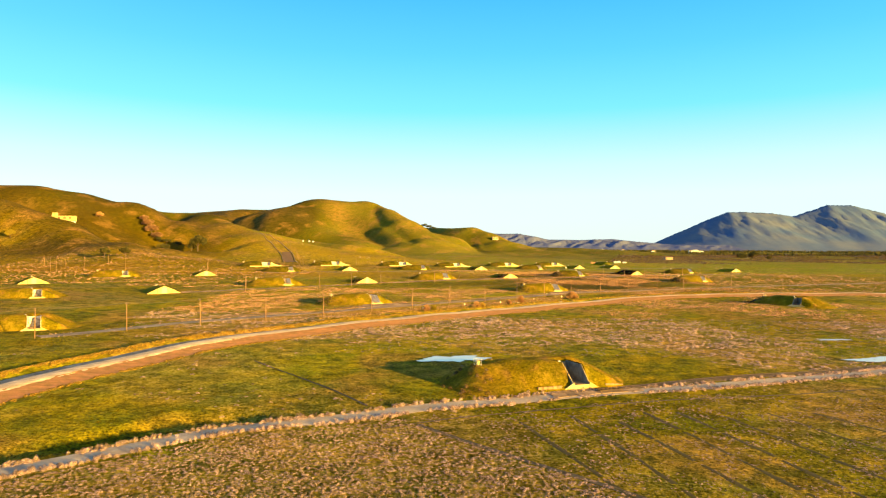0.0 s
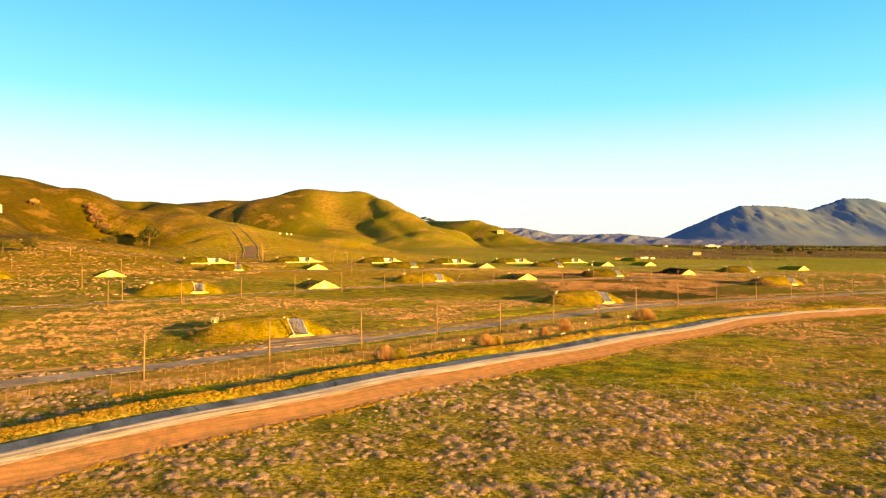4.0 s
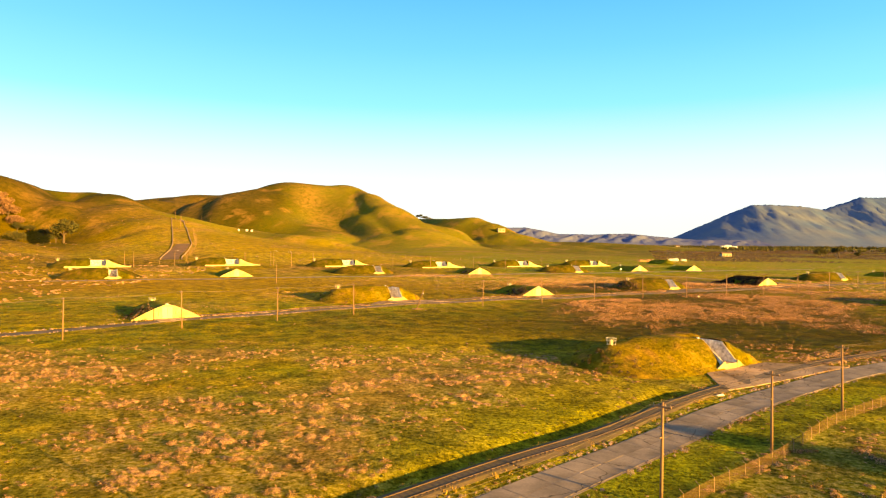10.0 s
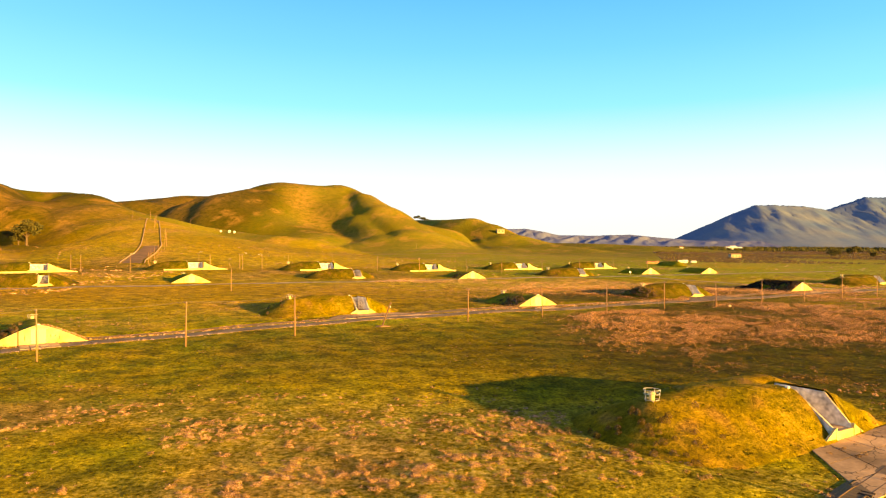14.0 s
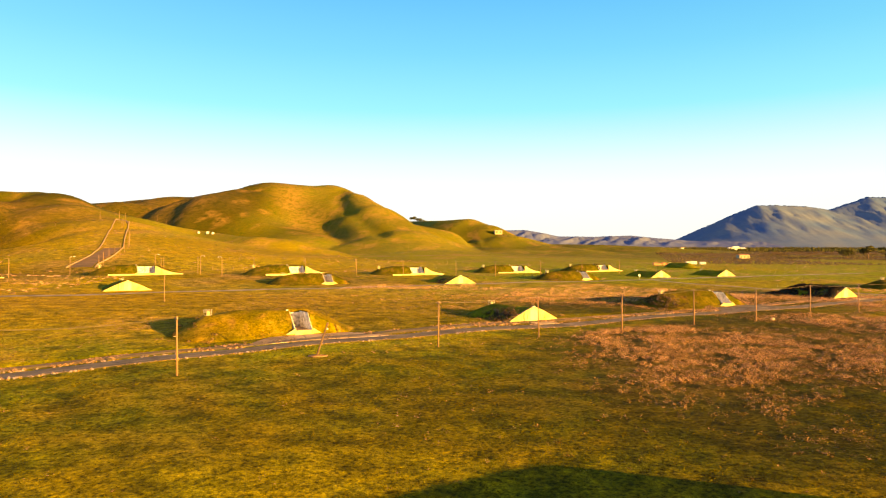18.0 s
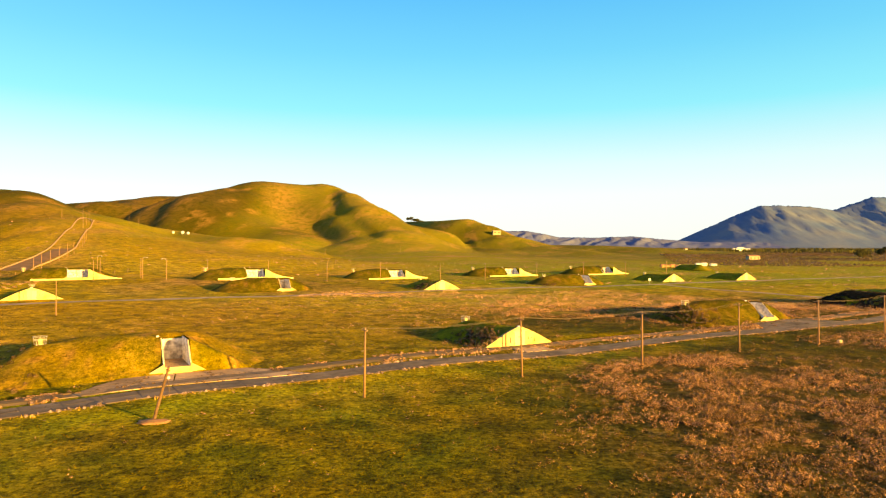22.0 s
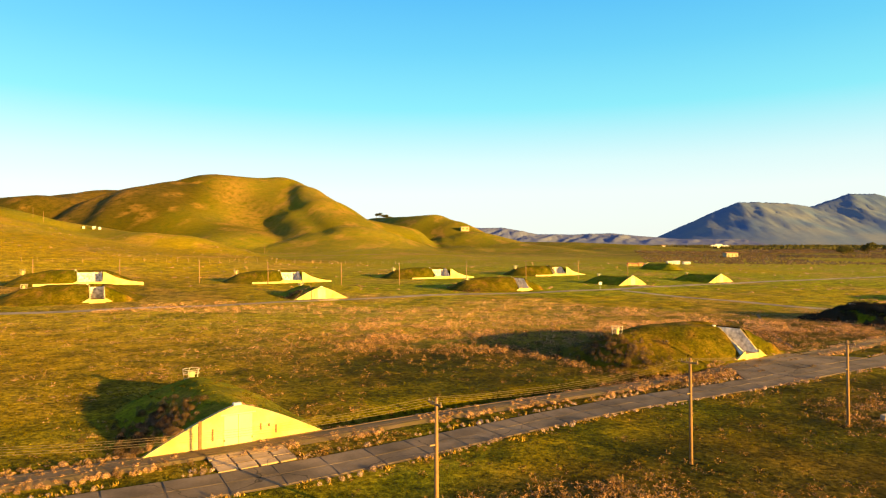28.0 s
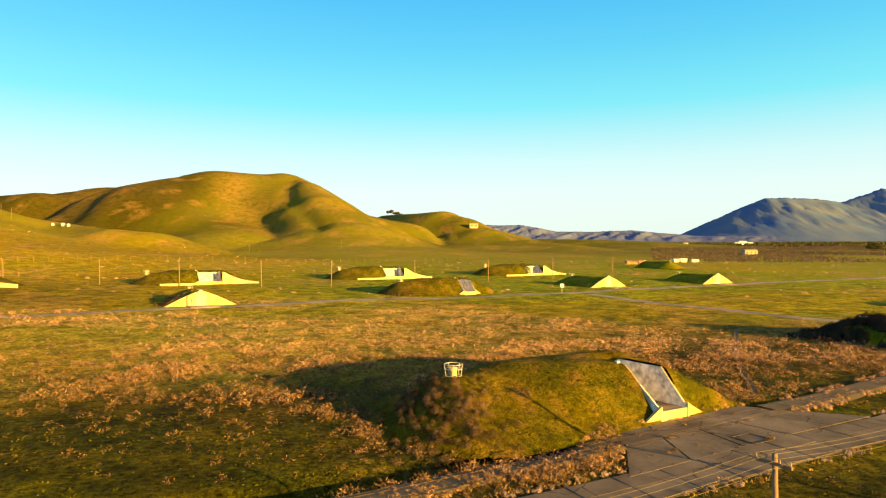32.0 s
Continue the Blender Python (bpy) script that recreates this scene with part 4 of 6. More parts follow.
# ---- earth-covered magazines ----
def mound_mesh(us, vs, hf, hole=None):
    U, Vv = np.meshgrid(us, vs)
    Z = hf(U, Vv)
    Z = Z + np.where(Z > 0.05, 0.05 * np.sin(U * 1.3 + Vv * 0.7) * np.sin(Vv * 1.1 - U * 0.4) + 0.03 * np.sin(U * 3.1) * np.sin(Vv * 2.7), 0)
    Z = np.where(hf(U, Vv) <= 0.02, -0.35, Z)
    idx = np.arange(U.size).reshape(U.shape)
    q = np.stack([idx[:-1, :-1], idx[:-1, 1:], idx[1:, 1:], idx[1:, :-1]], -1).reshape(-1, 4)
    if hole:
        cu, cv = (U[:-1, :-1] + U[1:, 1:]).ravel() / 2, (Vv[:-1, :-1] + Vv[1:, 1:]).ravel() / 2
        q = q[~hole(cu, cv)]
    zq = Z.ravel()[q].max(1)
    q = q[zq > -0.3]
    me = bpy.data.meshes.new("mound")
    fill_mesh(me, np.stack([U.ravel(), Vv.ravel(), Z.ravel()], 1), q)
    me.materials.append(M_MOUND)
    r = field(U.ravel() * 1.0, Vv.ravel(), 0.5, 4)
    for key, val in (("dry", np.clip((r - 0.35) * 2.5, 0, 0.9)), ("bare", np.clip((field(U.ravel(), Vv.ravel(), 0.7, 8) - 0.6) * 4, 0, 0.8)), ("lush_shade", 0.5 + 0.5 * (r - 0.5)), ("far", 0.55 + 0 * r)):
        a = me.attributes.new(key, "FLOAT", "POINT")
        a.data.foreach_set("value", val.astype(np.float32))
    return me


H = 4.1


def side_slope(d, top, run):
    t = np.clip((d - top) / run, 0, 1)
    return (1 - t) ** 1.15 * (1 + 0.35 * t * (1 - t))


def earth_dock(u, v, half=2.2, run=8.8, head=8.8):
    """Long ridge with a steep end under the ventilator and a notch of half-width half for the dock."""
    d = np.hypot(np.clip(-17.5 - u, 0, 99) * 1.4 + np.clip(u - half - 0.8, 0, 99), v - 11.5)
    top = H + 0.85 * smoothstep((u + 17.5) / 6.5)
    a = top * side_slope(d, 1.3, 11.6)
    # earth heaped against the dock: steep beside it, easing into the long side of the mound
    left = np.clip(-u - half, 0, 16)
    t = np.clip((v + 0.2) / (np.where(u < 0, 4.8, 3.2) + 0.62 * left), 0, 1)
    ramp = (top + 0.12) * (1 - (1 - t) ** 1.5)
    lat = np.where(u < 0, top + 0.12, (H + 0.6) * np.clip(1 - (u - half) / run, 0, 1))
    b = np.minimum(lat, ramp) * (v < 11.5) * (u > -18.5)
    return np.maximum(a, b) - 0.75 * np.exp(-((v - head) / 1.1) ** 2) * smoothstep((half + 0.2 - np.abs(u)) / 0.9)


def earth_wide(u, v):
    return earth_dock(u, v, 4.1, 12.5, 4.7)


def earth_face(u, v):
    d, _ = seg_dist(u, v, 0, -2.0, 0, 17.5)
    a = (H - 0.42) * np.clip(1 - (np.abs(d) / 8.9) ** 1.25, 0, 1)
    return np.where(v < 0.2, 0, a)


def lines(a, b, step, extra=()):
    v = list(np.arange(a, b + step / 2, step))
    v = [x for x in v if all(abs(x - e) > step * 0.35 for e in extra)] + list(extra)
    return np.array(sorted(v))


MOUND_DOCK = mound_mesh(lines(-32, 17, 0.7, (-2.05, 2.05)), lines(-1.4, 25, 0.7, (8.8,)), earth_dock, lambda u, v: (np.abs(u) < 2.0) & (v < 8.75))
MOUND_DARKER = MOUND_DOCK.copy()
MOUND_DARKER.materials.clear()
MOUND_DARKER.materials.append(M_DARKMOUND)
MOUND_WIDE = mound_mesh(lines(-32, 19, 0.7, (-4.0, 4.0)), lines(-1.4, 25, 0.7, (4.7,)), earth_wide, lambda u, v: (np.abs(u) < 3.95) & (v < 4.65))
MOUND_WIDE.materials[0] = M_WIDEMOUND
MOUND_FACE = mound_mesh(lines(-10.5, 10.5, 0.7), lines(0.2, 27.6, 0.7), earth_face)
MOUND_FACE.materials[0] = M_FACEMOUND


def ventilator(bunker, u, v, z):
    bm = rod(bmesh.new(), (u, v, z - 0.6), (u, v, z + 0.7), 0.34, 0.34, 14)
    rod(bm, (u, v, z + 0.7), (u, v, z + 0.9), 0.5, 0.22, 14)
    vent = part("ventilator", bm, M_FACE, bunker, "cream ventilator drum")
    bm = bmesh.new()
    for k in range(5):
        a = radians(20 + 72 * k)
        c, s = math.cos(a), math.sin(a)
        rod(bm, (u + 0.72 * c, v + 0.72 * s, z - 0.5), (u + 0.95 * c, v + 0.95 * s, z + 1.2), 0.03, 0.03, 5)
    for h, rr in ((0.05, 0.82), (0.72, 0.89), (1.18, 0.96)):
        q = [(u + rr * math.cos(k * math.tau / 10), v + rr * math.sin(k * math.tau / 10), z + h) for k in range(10)]
        for k in range(10):
            rod(bm, q[k], q[(k + 1) % 10], 0.03, 0.03, 5)
    part("guard_rail", bm, M_GALV, vent, "pale pipe guard frame")


def dock_parts(bunker, wall, w=1.78, deep=8.5):
    t = 0.18
    for s in (-1, 1):
        top = H + 0.75 if s < 0 else H + 0.4
        o = [(-0.3, 0.0), (-0.3, 1.3), (4.2 if s < 0 else 2.75, top), (deep + 0.4, top - (0.9 if s < 0 else 0)), (deep + 0.4, 0.0)]
        bm = prism(bmesh.new(), o, s * w, s * (w + t), "x")
        part("wing_wall", bm, wall, bunker, "sloping wing wall beside the dock")
        # lit coping on the sloping edge
        o = [(-0.34, 1.25), (4.15 if s < 0 else 2.70, top + 0.06), (4.31 if s < 0 else 2.86, top + 0.06), (-0.18, 1.25)]
        part("coping", prism(bmesh.new(), o, s * (w + 0.05), s * (w + t - 0.05), "x"), M_FACE, bunker, "pale coping of the wing wall")
        o = [(s * (w + t), -0.3), (s * (w + t), 1.36), (s * (w + t + 0.2), 1.3), (s * (w + t + 2.3), 0.1), (s * (w + t + 2.3), -0.3)]
        part("front_wing", prism(bmesh.new(), o, -0.62, -0.34), M_FACE, bunker, "cream triangular front wing")
        part("post", boxed(s * (w + 0.02), -0.68, -0.3, s * (w + t + 0.02), -0.32, 1.48, bevel=0.03), M_FACE, bunker)
    part("head_wall", boxed(-w, deep, 0.0, w, deep + 0.4, H + 0.1, bevel=0.02), wall, bunker, "shade-dark stained concrete head wall")
    part("dock_floor", boxed(-w, -0.3, 0.3, w, deep, 0.92), M_SLAB, bunker, "brown loading dock floor")
    part("dock_front", boxed(-w, -0.6, -0.3, w, -0.3, 0.98, bevel=0.03), M_FACE, bunker, "cream dock front wall")
    bm = boxed(-1.1, deep - 0.08, 0.94, 1.1, deep, 3.0, bevel=0.02)
    door = part("door", bm, M_DARKWALL if wall is M_DARKWALL else M_WALL, bunker, "grey steel door")
    part("handle", boxed(0.05, deep - 0.14, 1.9, 0.12, deep - 0.08, 2.2), M_RUST, door)
    part("vent_grille", boxed(-1.6, deep - 0.06, 1.9, -1.25, deep, 2.4), M_RUST, bunker, "dark vent grille")
    part("lamp", boxed(-w - 0.7, 4.6, H + 0.85, -w - 0.3, 5.0, H + 1.1, bevel=0.03), M_WHITE, bunker, "small white lamp")


def bunker_dock(x, y, turn, wall=None, wide=False, sill=0.0, label="grass-covered bunker with a recessed concrete loading dock"):
    b = empty("bunker", pose(x, y, tz(x, y) + sill, 0, 0, turn))
    m = new("mound", MOUND_WIDE if wide else MOUND_DARKER if y > 560 else MOUND_DOCK)
    m.parent = b
    tagged(m, "grassy earth mound with brown weeds")
    if wide:
        dock_parts(b, wall or M_WALL, 3.72, 4.4)
        ventilator(b, -20.0, 11.8, H)
        # long low retaining wall, tall triangular wall on the other side of the dock
        part("retaining_wall", boxed(-17.0, -1.25, -0.6, 17.0, -0.95, 0.62, bevel=0.03), M_FACE, b, "long low cream retaining wall")
        o = [(3.95, -0.3), (3.95, H + 0.35), (4.6, H + 0.3), (8.0, 2.5), (12.0, 1.25), (16.8, 0.5), (16.8, -0.3)]
        part("side_wall", prism(bmesh.new(), o, -0.93, -0.7), M_FACE, b, "cream triangular side wall")
    else:
        dock_parts(b, wall or M_WALL)
        ventilator(b, -18.0, 11.5, H)
    return tagged(b, label, "bunker", "earth-covered bunkers")


def face_outline(half=8.7, top=3.75, n=22):
    up = [(u, max(0.12, top * (1 - (abs(u) / half) ** 1.25))) for u in np.linspace(-half, half, n * 2 + 1)]
    return [(-half, -0.4)] + up + [(half, -0.4)]


def bunker_face(x, y, turn, label="grass-covered bunker with a wide triangular concrete front"):
    b = empty("bunker", pose(x, y, tz(x, y), 0, 0, turn))
    m = new("mound", MOUND_FACE)
    m.parent = b
    tagged(m, "grassy earth mound with brown weeds")
    part("front_wall", prism(bmesh.new(), face_outline(), -0.05, 0.35), M_FACE, b, "sunlit cream front wall")
    # coping round the top edge
    o = face_outline(8.72, 3.83)[1:-1]
    o2 = [(p, q - 0.16) for p, q in reversed(o)]
    part("coping", prism(bmesh.new(), o + o2, -0.11, 0.40), M_FACE, b)
    for s in (-1, 1):
        d = part("door_leaf", boxed(0.02 * s, -0.11, 0.15, s * 1.3, -0.05, 2.9, bevel=0.02), M_DOOR, b, "pale steel door leaf")
        part("hinge", boxed(s * 1.2, -0.15, 0.6, s * 1.32, -0.11, 0.8), M_RUST, d)
    part("door_track", boxed(-1.6, -0.16, 2.95, 1.6, -0.05, 3.08), M_DOOR, b)
    part("buttress", boxed(-3.55, -0.14, -0.3, -3.25, -0.05, 2.75, bevel=0.02), M_RUST, b, "rust-brown vertical pipe casing")
    for u, z0, z1 in ((-2.3, 0.8, 1.9), (2.1, 1.2, 1.8), (2.9, 1.4, 1.7), (3.6, 0.7, 1.5)):
        part("conduit_box", boxed(u - 0.07, -0.14, z0, u + 0.07, -0.05, z1), M_RUST, b)
    part("lamp", boxed(-0.45, -0.3, 3.8, 0.25, 0.25, 4.0, bevel=0.03), M_WHITE, b, "white lamp housing on the crest")
    ventilator(b, 0, 18.8, H - 0.9)
    return tagged(b, label, "bunker", "earth-covered bunkers")


FACES = [(-54.5, 459.5, 36), (56.6, 547, 32.5), (40.2, 690.3, 31), (159.7, 758.5, 33), (207.5, 781.2, 30), (188, 628, 31), (332, 733, 30), (-91, 628, 33), (-192, 522, 34), (-151, 348, 36), (-256, 403, 36)]
for x, y, a in FACES:
    bunker_face(x, y, a)
DOCKS = [(-32.4, 307.5, 38), (71.5, 406, 32), (2.2, 518, 30), (126, 590.8, 31), (-20.5, 673, 30), (109.3, 728, 30), (263, 686, 30), (-101.5, 421, 30), (-141, 598.5, 31), (-130.5, 204, 32), (-197, 312, 32), (-242, 491, 32), (214.8, 531, 30)]
for x, y, a in DOCKS:
    bunker_dock(x, y, a, sill=-0.4 if y < 350 else 0.0)
bunker_dock(27.5, 131.8, 20, M_DARKWALL, label="grass-covered bunker with a dark recessed loading dock")
bunker_dock(178, 326, -42, M_DARKWALL, label="dark-sided grass-covered bunker beyond the wet meadow")
for x, y, a in [(-180, 657, 31), (-116, 697, 31), (-45, 716, 31), (16.3, 759.5, 31), (80, 794.5, 31), (142, 826, 31)]:
    bunker_dock(x, y, a, wide=True, label="grass-covered bunker with a long cream retaining wall")

# ---- pole lines ----
def pole_parts(root, height=9.0, arm=True):
    bm = rod(bmesh.new(), (0, 0, -0.5), (0, 0, height), 0.17, 0.11, 9)
    part("shaft", bm, M_WOOD, root, smooth=True)
    if arm:
        c = part("crossarm", boxed(-0.85, -0.16, height - 0.45, 0.85, -0.04, height - 0.31, bevel=0.01), M_WOOD, root)
        for u in (-0.78, -0.3, 0.3, 0.78):
            part("insulator", rod(bmesh.new(), (u, -0.1, height - 0.31), (u, -0.1, height - 0.14), 0.032, 0.022, 6), M_GLASSY, c)
        part("street_light", boxed(-0.06, -0.5, height * 0.66, 0.06, -0.1, height * 0.66 + 0.1, bevel=0.02), M_POST, root, "small steel lamp on a bracket")


def pole_line(pts, turn_by=0.0, height=9.0, label="weathered wooden utility pole with a crossarm", wires=True, group="utility poles"):
    first, tops = None, []
    for i, (x, y) in enumerate(pts):
        a, b = pts[max(0, i - 1)], pts[min(len(pts) - 1, i + 1)]
        turn = math.degrees(math.atan2(b[1] - a[1], b[0] - a[0])) - 90
        m = pose(x, y, tz(x, y), random.uniform(-1, 1), random.uniform(-1, 1), turn)
        if first is None:
            first = empty("utility_pole", m)
            pole_parts(first, height)
            tagged(first, label, "utility pole", group)
            ob = first
        else:
            ob = copy_thing(first, m)
        tops.append([m @ Vector((u, -0.1, height - 0.12)) for u in (-0.78, -0.3, 0.3, 0.78)])
    if wires:
        for k in range(len(pts) - 1):
            c = bpy.data.curves.new("wire", "CURVE")
            c.dimensions, c.bevel_depth, c.bevel_resolution = "3D", 0.008, 0
            for a, b in zip(tops[k], tops[k + 1]):
                s = c.splines.new("POLY")
                s.points.add(8)
                for j in range(9):
                    f = j / 8
                    p = a.lerp(b, f)
                    s.points[j].co = (p.x, p.y, p.z - 0.55 * 4 * f * (1 - f), 1)
            c.materials.append(M_WIRE)
            w = new("power_line", c)
            tagged(w, "four thin sagging wires between utility poles", "power line", "spans of wire")


LINE1 = [(-137, 168), (-119.5, 187), (-102, 206), (-85, 223.5), (-66, 237), (-48, 254.5), (-31, 273), (-14.5, 291), (2.6, 312), (20.2, 322.5), (38.6, 343.2), (55.6, 358.3), (74, 376), (95, 392), (116, 407), (139, 421), (161, 434), (183, 447), (205, 460)]
LINE2 = [(-113, 367), (-95, 386), (-78, 404), (-60.6, 422.7), (-43, 441), (-25, 459), (-6.8, 473.2)]
LINE2B = [(32, 504.5), (53.8, 517.9), (74.8, 528.5), (96.6, 541.5), (118.3, 554), (140, 566.5), (162, 579), (184, 591.5), (206, 604), (228, 617), (250, 630)]
LINE3 = [(-96, 712), (-71, 726), (-46, 740), (-19, 750), (8, 752.5), (38.6, 747), (61.5, 753), (90, 768), (118, 783), (146, 800), (175, 816)]
pole_line(LINE1)
pole_line(LINE2)
pole_line(LINE2B)
pole_line(LINE3, wires=False, group="far utility poles")

# ---- aprons of cast slabs ----
def slab_mesh(w, d, seed, deep=0.45, rag=0.03):
    r = random.Random(seed)
    bm = boxed(-w / 2, -d / 2, -deep, w / 2, d / 2, 0.0, bevel=0.03)
    for v in bm.verts:
        v.co.x += r.uniform(-rag, rag)
        v.co.y += r.uniform(-rag, rag)
    me = bpy.data.meshes.new("slab")
    bm.to_mesh(me)
    bm.free()
    return me


def paving(name, x, y, turn, cells, w, d, material, label, lift=0.15):
    """cells: (u, v) slab centres in the bunker's own directions."""
    root = tagged(empty(name, pose(0, 0, 0)), label, "pavement", kind="structure")
    kinds = [slab_mesh(w - 0.12, d - 0.12, k, rag=0.09) for k in range(8)]
    for me in kinds:
        me.materials.append(material)
    c, s = math.cos(radians(turn)), math.sin(radians(turn))
    for u, v in cells:
        px, py = x + u * c - v * s, y + u * s + v * c
        o = new("slab", random.choice(kinds))
        e = 1.2
        nx, ny = (tz(px + e, py) - tz(px - e, py)) / (2 * e), (tz(px, py + e) - tz(px, py - e)) / (2 * e)
        o.parent = root
        o.matrix_world = Matrix.Translation((px, py, tz(px, py) + lift + random.uniform(-0.012, 0.012))) @ Vector((-nx, -ny, 1)).to_track_quat("Z", "Y").to_matrix().to_4x4() @ pose(0, 0, 0, 0, 0, turn + random.uniform(-0.5, 0.5))
        q = Vector((-nx, -ny, 1)).normalized()
        rot = Matrix(((c, -s, 0), (s, c, 0), (0, 0, 1))).to_4x4()
        tilt = Vector((0, 0, 1)).rotation_difference(q).to_matrix().to_4x4()
        o.matrix_world = Matrix.Translation((px, py, tz(px, py) + lift + random.uniform(-0.01, 0.012))) @ tilt @ rot
    return root


def forecourt(x, y, turn, rows, material):
    """Large cast panels, laid flush: a trapezoid that widens towards the road."""
    root = tagged(empty("apron", pose(0, 0, 0)), "brown cracked concrete apron before the loading dock", "pavement", kind="structure")
    c, s = math.cos(radians(turn)), math.sin(radians(turn))
    for v0, v1 in rows:
        n = 5
        for k in range(n):
            bm, quad = bmesh.new(), []
            for f, v in ((k / n, v0), ((k + 1) / n, v0), ((k + 1) / n, v1), (k / n, v1)):
                lo, hi = -7.0 + 0.85 * v, 10.0 - 0.85 * v
                u = lo + (hi - lo) * f + (0.1 if f == k / n else -0.1) + (random.uniform(-0.5, 0.5) if f in (0, 1) else 0)
                px, py = x + u * c - v * s, y + u * s + v * c
                quad.append((px, py, tz(px, py) + 0.10))
            up = [bm.verts.new(q) for q in quad]
            down = [bm.verts.new((q[0], q[1], q[2] - 0.3)) for q in quad]
            bm.faces.new(up)
            for i in range(4):
                bm.faces.new((up[i], down[i], down[(i + 1) % 4], up[(i + 1) % 4]))
            bmesh.ops.recalc_face_normals(bm, faces=bm.faces)
            part("slab", bm, material, root)
    return root


for x, y, a in APRON_DOCKS:
    forecourt(x, y, a, ((-4.6, -0.55), (-9.3, -4.7)) if y > 450 else ((-4.2, -0.55), (-7.9, -4.3), (-11.2, -8.0)), M_SLAB2 if y > 550 else M_SLAB)
paving("apron", 27.5, 131.8, 20, [(-7 + 3.4 * k, v) for k in range(6) for v in (-1.4, -4.0)], 3.4, 2.6, M_SLAB, "brown cracked concrete apron before the loading dock")
for x, y, a in FACES[:6]:
    paving("apron", x, y, a, [(u, v) for u in (-2.55, -0.85, 0.85, 2.55) for v in (-1.0, -2.55, -4.1, -5.65)], 1.7, 1.55, M_PINKSLAB, "cracked pinkish concrete slabs before the bunker door")


def road_slabs(name, pts, x0, x1, half, material, label):
    """Cast road panels with open joints, laid over the worn road."""
    root = tagged(empty(name, pose(0, 0, 0)), label, "pavement", kind="structure")
    p = resample(pts, 4.3)
    n = sides(p)
    kinds = [slab_mesh(4.18, half - 0.18, 40 + k, 0.16, 0.06) for k in range(3)]
    for me in kinds:
        me.materials.append(material)
    for (x, y), (nx, ny) in zip(p, n):
        if not x0 < x < x1:
            continue
        for s in (-1, 1):
            qx, qy = x + nx * s * half * 0.47, y + ny * s * half * 0.47
            e = 2.0
            gx, gy = (tz(qx + e, qy) - tz(qx - e, qy)) / (2 * e), (tz(qx, qy + e) - tz(qx, qy - e)) / (2 * e)
            tilt = Vector((0, 0, 1)).rotation_difference(Vector((-gx, -gy, 1)).normalized()).to_matrix().to_4x4()
            o = new("slab", random.choice(kinds))
            o.parent = root
            o.matrix_world = Matrix.Translation((qx, qy, tz(qx, qy) + 0.085 + random.uniform(-0.008, 0.008))) @ tilt @ pose(0, 0, 0, 0, 0, math.degrees(math.atan2(-nx, ny)))


road_slabs("road_panels", ROAD1, -60, 118, 2.75, M_ROAD, "grey road panels with dark open joints")
road_slabs("road_panels", ROAD2, -30, 165, 2.5, M_ROAD2, "grey road panels with dark open joints")


# ---- fences ----
def fence(pts, label, outward=True, step=3.0, high=2.0):
    root = tagged(empty("chain_link_fence", pose(0, 0, 0)), label, "fence")
    bm = rod(bmesh.new(), (0, 0, -0.4), (0, 0, high + 0.1), 0.034, 0.034, 6)
    if outward:
        rod(bm, (0, 0, high + 0.05), (0, 0.36, high + 0.36), 0.03, 0.03, 5)
    pm = bpy.data.meshes.new("post")
    bm.to_mesh(pm)
    bm.free()
    pm.materials.append(M_POST)
    bm = bmesh.new()
    bm.faces.new([bm.verts.new(v) for v in ((0, 0, 0.05), (step, 0, 0.05), (step, 0, high), (0, 0, high))])
    rod(bm, (0, 0, high), (step, 0, high), 0.025, 0.025, 5)
    mm = bpy.data.meshes.new("mesh_panel")
    bm.to_mesh(mm)
    bm.free()
    mm.materials.append(M_LINK)
    p = resample(pts, step)
    for i in range(len(p)):
        x, y = p[i]
        o = new("post", pm)
        q = p[min(i + 1, len(p) - 1)] - p[max(i - 1, 0)]
        a = math.degrees(math.atan2(q[1], q[0]))
        o.parent = root
        o.matrix_world = pose(x, y, tz(x, y), random.uniform(-2, 2), random.uniform(-2, 2), a)
        if i + 1 < len(p):
            x2, y2 = p[i + 1]
            z1, z2 = tz(x, y), tz(x2, y2)
            ln = math.hypot(x2 - x, y2 - y)
            m = new("mesh_panel", mm)
            m.parent = root
            m.matrix_world = pose(x, y, z1, 0, -math.degrees(math.atan2(z2 - z1, ln)), math.degrees(math.atan2(y2 - y, x2 - x))) @ Matrix.Diagonal((ln / step, 1, 1, 1))
    return root


FENCE1 = [(-75, 227), (-45, 258), (-26, 277), (-10, 292), (4, 305), (22, 325), (33, 335), (44, 346.5), (55, 355.5), (68, 368.5), (84, 381), (97, 391.5), (130, 412), (170, 436)]
FENCE2 = [(-48, 243), (-20, 269), (-12, 276.5), (-1.7, 285), (9.8, 296), (29.6, 314.5), (50.5, 335), (64.6, 350.5)]
fence(FENCE1, "rusty chain-link fence with angled barbed-wire arms", True, 3.0, 1.35)
fence(FENCE2, "rusty chain-link fence carrying white notice boards", False)
for x, y in ((-9.3, 278.5), (9.1, 295.8), (27.2, 312.9), (45.8, 330.8), (63.5, 349.5)):
    s = empty("notice_board", pose(x, y - 0.08, tz(x, y), 0, 0, 45))
    part("board", boxed(-0.42, -0.1, 1.15, 0.42, -0.06, 1.75, bevel=0.01), M_WHITE, s, "plain white notice board")
    part("bracket", boxed(-0.04, -0.06, 0.9, 0.04, -0.03, 1.9), M_GALV, s)
    tagged(s, "white notice board wired to the chain-link fence", "sign", "fence notice boards")
